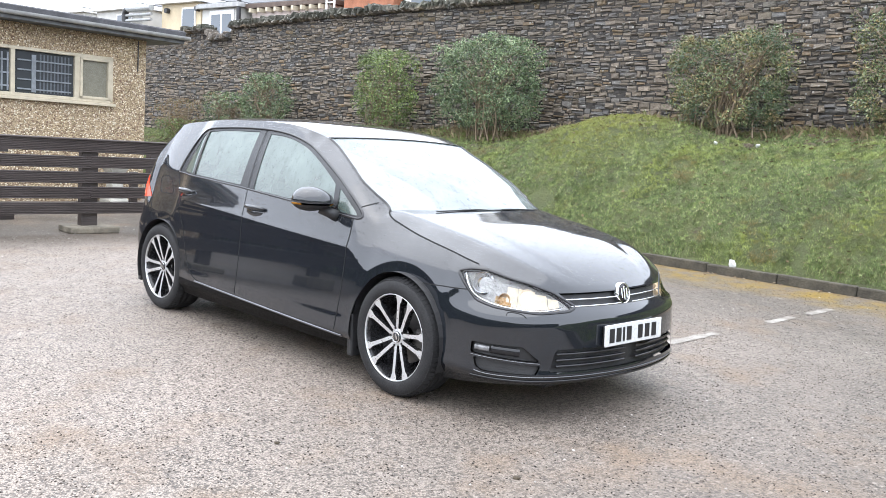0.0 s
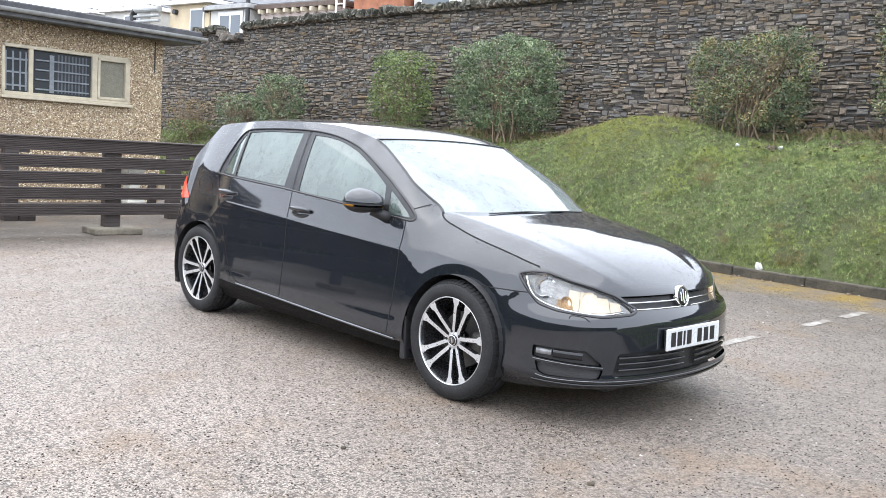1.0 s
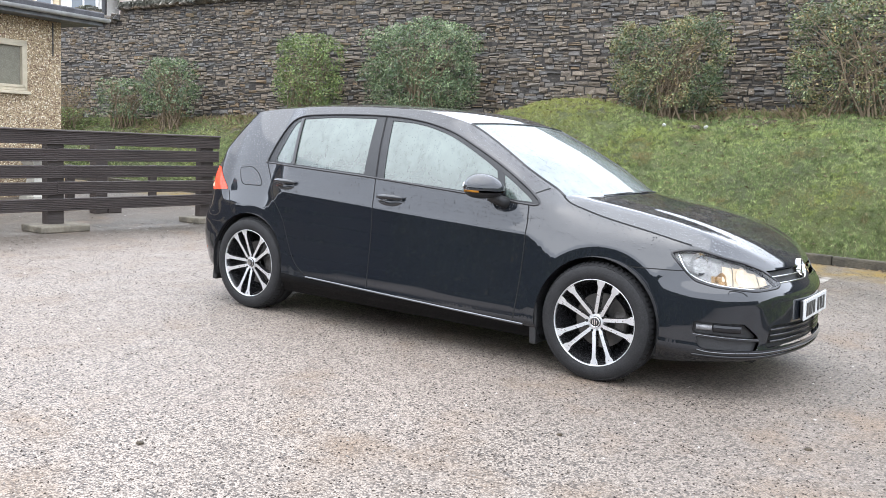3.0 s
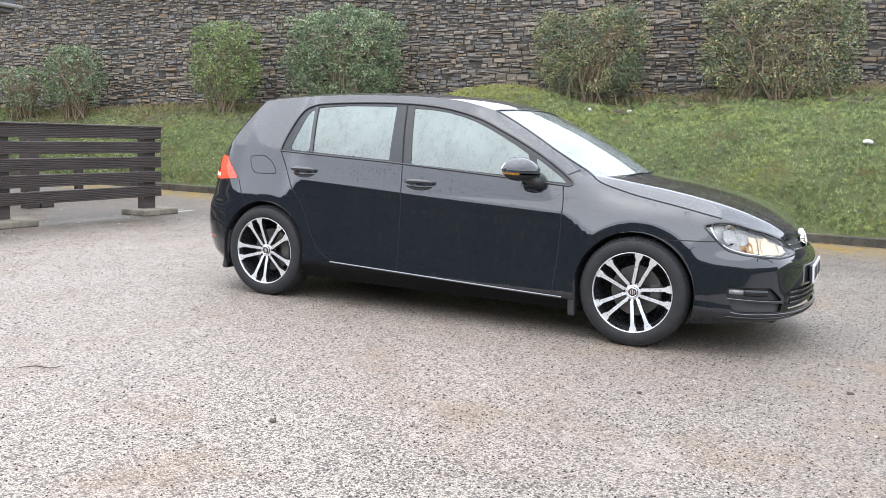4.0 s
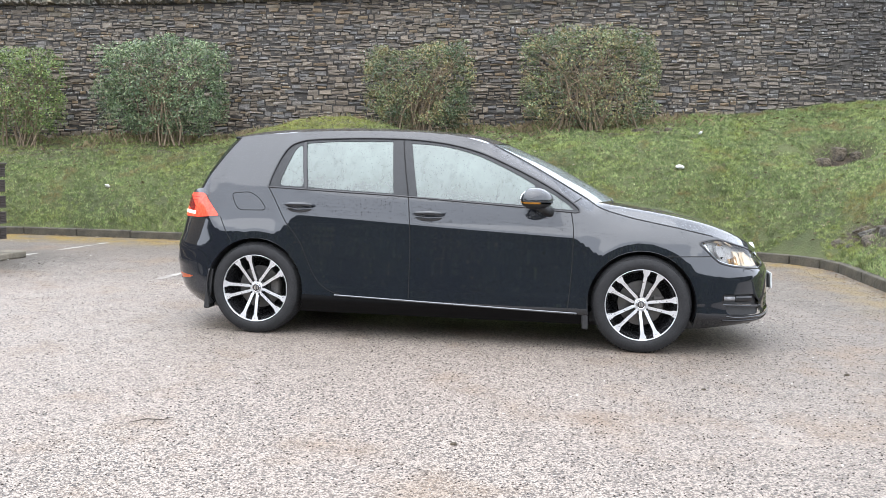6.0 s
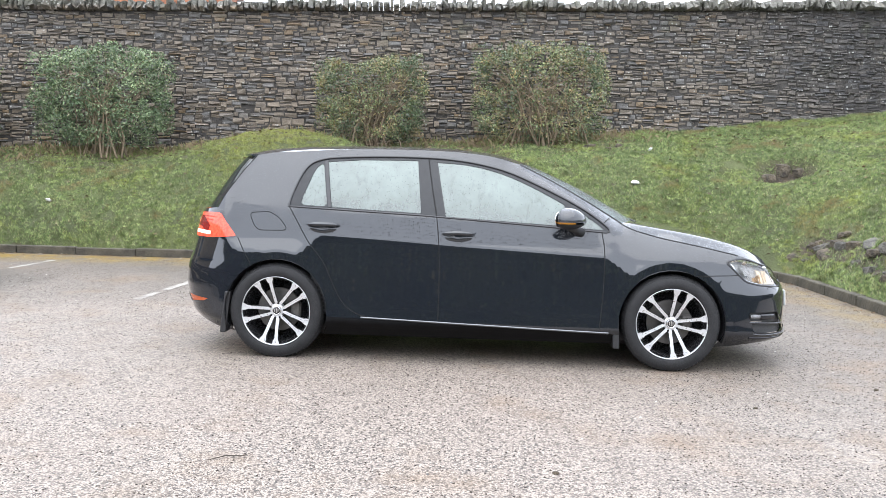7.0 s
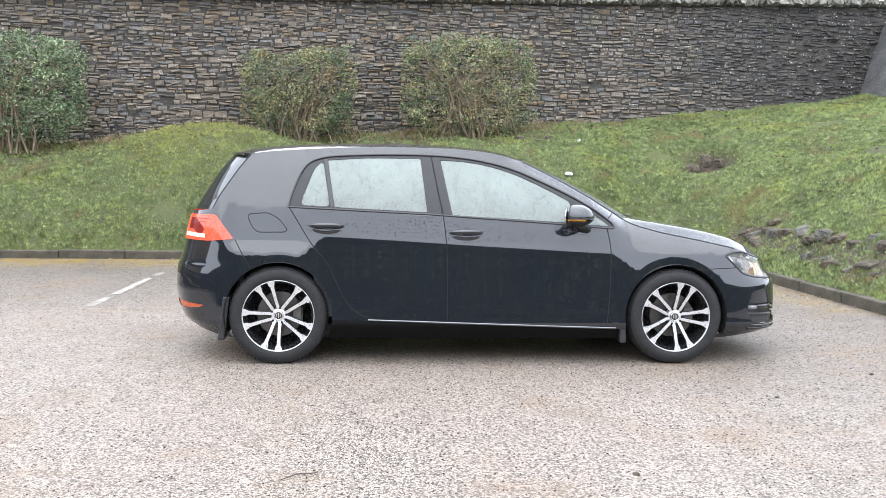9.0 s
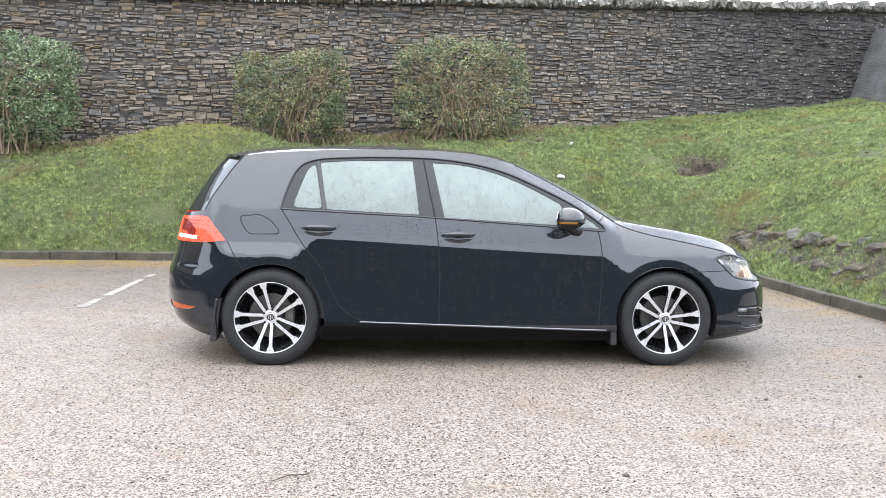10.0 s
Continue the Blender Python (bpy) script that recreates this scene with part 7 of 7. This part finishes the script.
def by_fence(r):
    x, y = -5.6 + r.gauss(0, 0.55), r.uniform(-6, 3.4)
    return (x, y, 0.0) if x < -4.2 else None


chip_mat = leaf_material("stone_chipping", (0.055, 0.052, 0.048), (0.36, 0.33, 0.30), (0.62, 0.60, 0.56), 0.6, 0.9)
ch = part("chippings", pebbles(9000, 4, on_tarmac, (0.003, 0.009)), chip_mat, None)
tagged(ch, "loose stone chippings on the tarmac", "chippings", kind="stuff")
def on_bare_tarmac(r):
    x, y = r.uniform(-5.5, 5.5), r.uniform(-5.2, 5.6)
    if inland(x, y) > -0.05 or (abs(x) < 2.2 and -0.7 < y < 0.95) or r.random() > 0.55 + 0.45 * (x > 1.0 or y > 1.2):
        return None
    return x, y, 0.0


dark_chip_mat = leaf_material("dark_chipping", (0.010, 0.008, 0.007), (0.085, 0.070, 0.056), (0.24, 0.205, 0.17), 0.95, 0.85)
dc = part("chippings", pebbles(52000, 6, on_bare_tarmac, (0.0025, 0.0072)), dark_chip_mat, None)
tagged(dc, "dark gritty chippings standing out of the worn tarmac", "chippings", kind="stuff")
cf = part("leaf_crumbs", scatter_flat(1500, 41, by_fence, (0.006, 0.020), 0.006, 0.5), chip_mat, None)
tagged(cf, "pale crumbs of leaf and stone below the fence", "litter", kind="stuff")
for x, y, s in ((2.508, -1.205, 0.016), (0.421, -3.032, 0.014), (1.612, -1.78, 0.012)):
    rock("pebble", (x, y, 0.004), (s, s * 0.7, s * 0.5), x + 5, "small dark stone lying on the tarmac", "pebbles")
tw = part("twig", tube(bmesh.new(), [(-1.06, -3.06, 0.006), (-1.0, -3.01, 0.012), (-0.93, -2.99, 0.008), (-0.90, -2.93, 0.006)], [0.002, 0.003, 0.0025, 0.001], 5), simple("wet_twig", (0.05, 0.04, 0.03), 0.7), None)
tagged(tw, "thin dark twig lying on the tarmac", "twig")

# ---- stones of the wall ----
def stone_shape(seed):
    """A rough stone with a chamfered face; width, depth and height are one, and its back is open."""
    r = random.Random(seed)
    j = lambda a: r.uniform(-a, a)
    back = [(-0.5, 0.5, -0.5), (0.5, 0.5, -0.5), (0.5, 0.5, 0.5), (-0.5, 0.5, 0.5)]
    rim = [(x + j(0.04), -0.30 + j(0.12), z + j(0.10)) for x, z in ((-0.49, -0.46), (0.49, -0.46), (0.49, 0.46), (-0.49, 0.46))]
    face = [(x + j(0.08), -0.5 + j(0.22), z + j(0.17)) for x, z in ((-0.40, -0.30), (0.40, -0.30), (0.40, 0.30), (-0.40, 0.30))]
    v = back + rim + face
    f = []
    for a in (0, 4):
        for k in range(4):
            f.append((a + k, a + (k + 1) % 4, a + 4 + (k + 1) % 4, a + 4 + k))
    f.append((8, 9, 10, 11))
    return v, f


SHAPES = [stone_shape(k) for k in range(16)]


def stone_list():
    """Places of all stones: x along the wall, height, width, depth, tilt, shape."""
    r = random.Random(5)
    out = []
    z = 0.85
    while z < 4.75:
        H = r.uniform(0.075, 0.16) if z < 2.7 else r.uniform(0.06, 0.125)
        x = -29 + r.uniform(0, 0.3)
        while x < 12.5:
            w = r.uniform(0.09, 0.26)
            # a slot holds one tall stone or a pile of thin ones
            n = r.choice((1, 1, 2) if H < 0.095 else (1, 2, 2, 2))
            cuts = sorted(r.uniform(0.25, 0.75) for _ in range(n - 1))
            if n == 3:
                cuts = [r.uniform(0.26, 0.40), r.uniform(0.60, 0.74)]
            if n == 1:
                w = min(w, H * 2.4)
            wave = 0.13 * noise.noise((x * 0.4, z * 0.5, 2.2)) + 0.05 * noise.noise((x * 1.5, z * 1.1, 5.0)) + r.uniform(-0.012, 0.012)
            for a, b in zip([0] + cuts, cuts + [1]):
                l, e = x + r.uniform(-0.035, 0.02) * (n > 1), x + w + r.uniform(-0.02, 0.035) * (n > 1)
                zz, hh = z + H * a + wave, H * (b - a)
                if zz + hh < wall_top(x) - 0.01 and zz > bank_z(x, wall_y(x) - 0.1) - 0.35:
                    out.append(((l + e) / 2, zz + hh / 2, e - l - r.uniform(0.006, 0.028), hh * r.uniform(0.76, 1.0), r.uniform(0.04, 0.105), r.uniform(-4, 4), r.randrange(16)))
            x += w
        z += H
    # upright coping stones
    x = -29.0
    while x < 12.5:
        w = r.uniform(0.05, 0.13)
        h = r.uniform(0.12, 0.24)
        out.append((x + w / 2, wall_top(x) + h / 2 - 0.03, w - 0.01, h, 0.34, r.uniform(-9, 9), r.randrange(16)))
        x += w
    return out


def stone_matrix(s):
    x, z, w, h, d, tilt, _ = s
    return (Matrix.Translation((x, wall_y(x) + 0.02, z)) @ Matrix.Rotation(math.atan(WALL_A), 4, "Z") @ Matrix.Rotation(radians(tilt), 4, "Y")
            @ Matrix.Diagonal((w, d, h, 1)))


stones = stone_list()
single = [s for s in stones if -2.9 < s[0] < 2.6 and 2.9 < s[1] < 3.45][:300]
chosen = {id(s) for s in single}
stone_meshes = []
for v, f in SHAPES:
    me = bpy.data.meshes.new("stone")
    me.from_pydata(v, [], f)
    me.materials.append(stone_mat)
    stone_meshes.append(me)
for s in single:
    ob = new("stone", stone_meshes[s[6]])
    ob.parent = wall_north
    ob.matrix_world = stone_matrix(s)
vv, ff = [], []
for s in stones:
    if id(s) in chosen:
        continue
    m = np.array(stone_matrix(s))
    v, f = SHAPES[s[6]]
    k = len(vv)
    vv.extend((np.array(v) @ m[:3, :3].T + m[:3, 3]).tolist())
    ff.extend([tuple(i + k for i in q) for q in f])
part("stonework", (vv, ff), stone_joined_mat, wall_north, "thin rough gritstone courses with upright coping stones", kind="stuff")
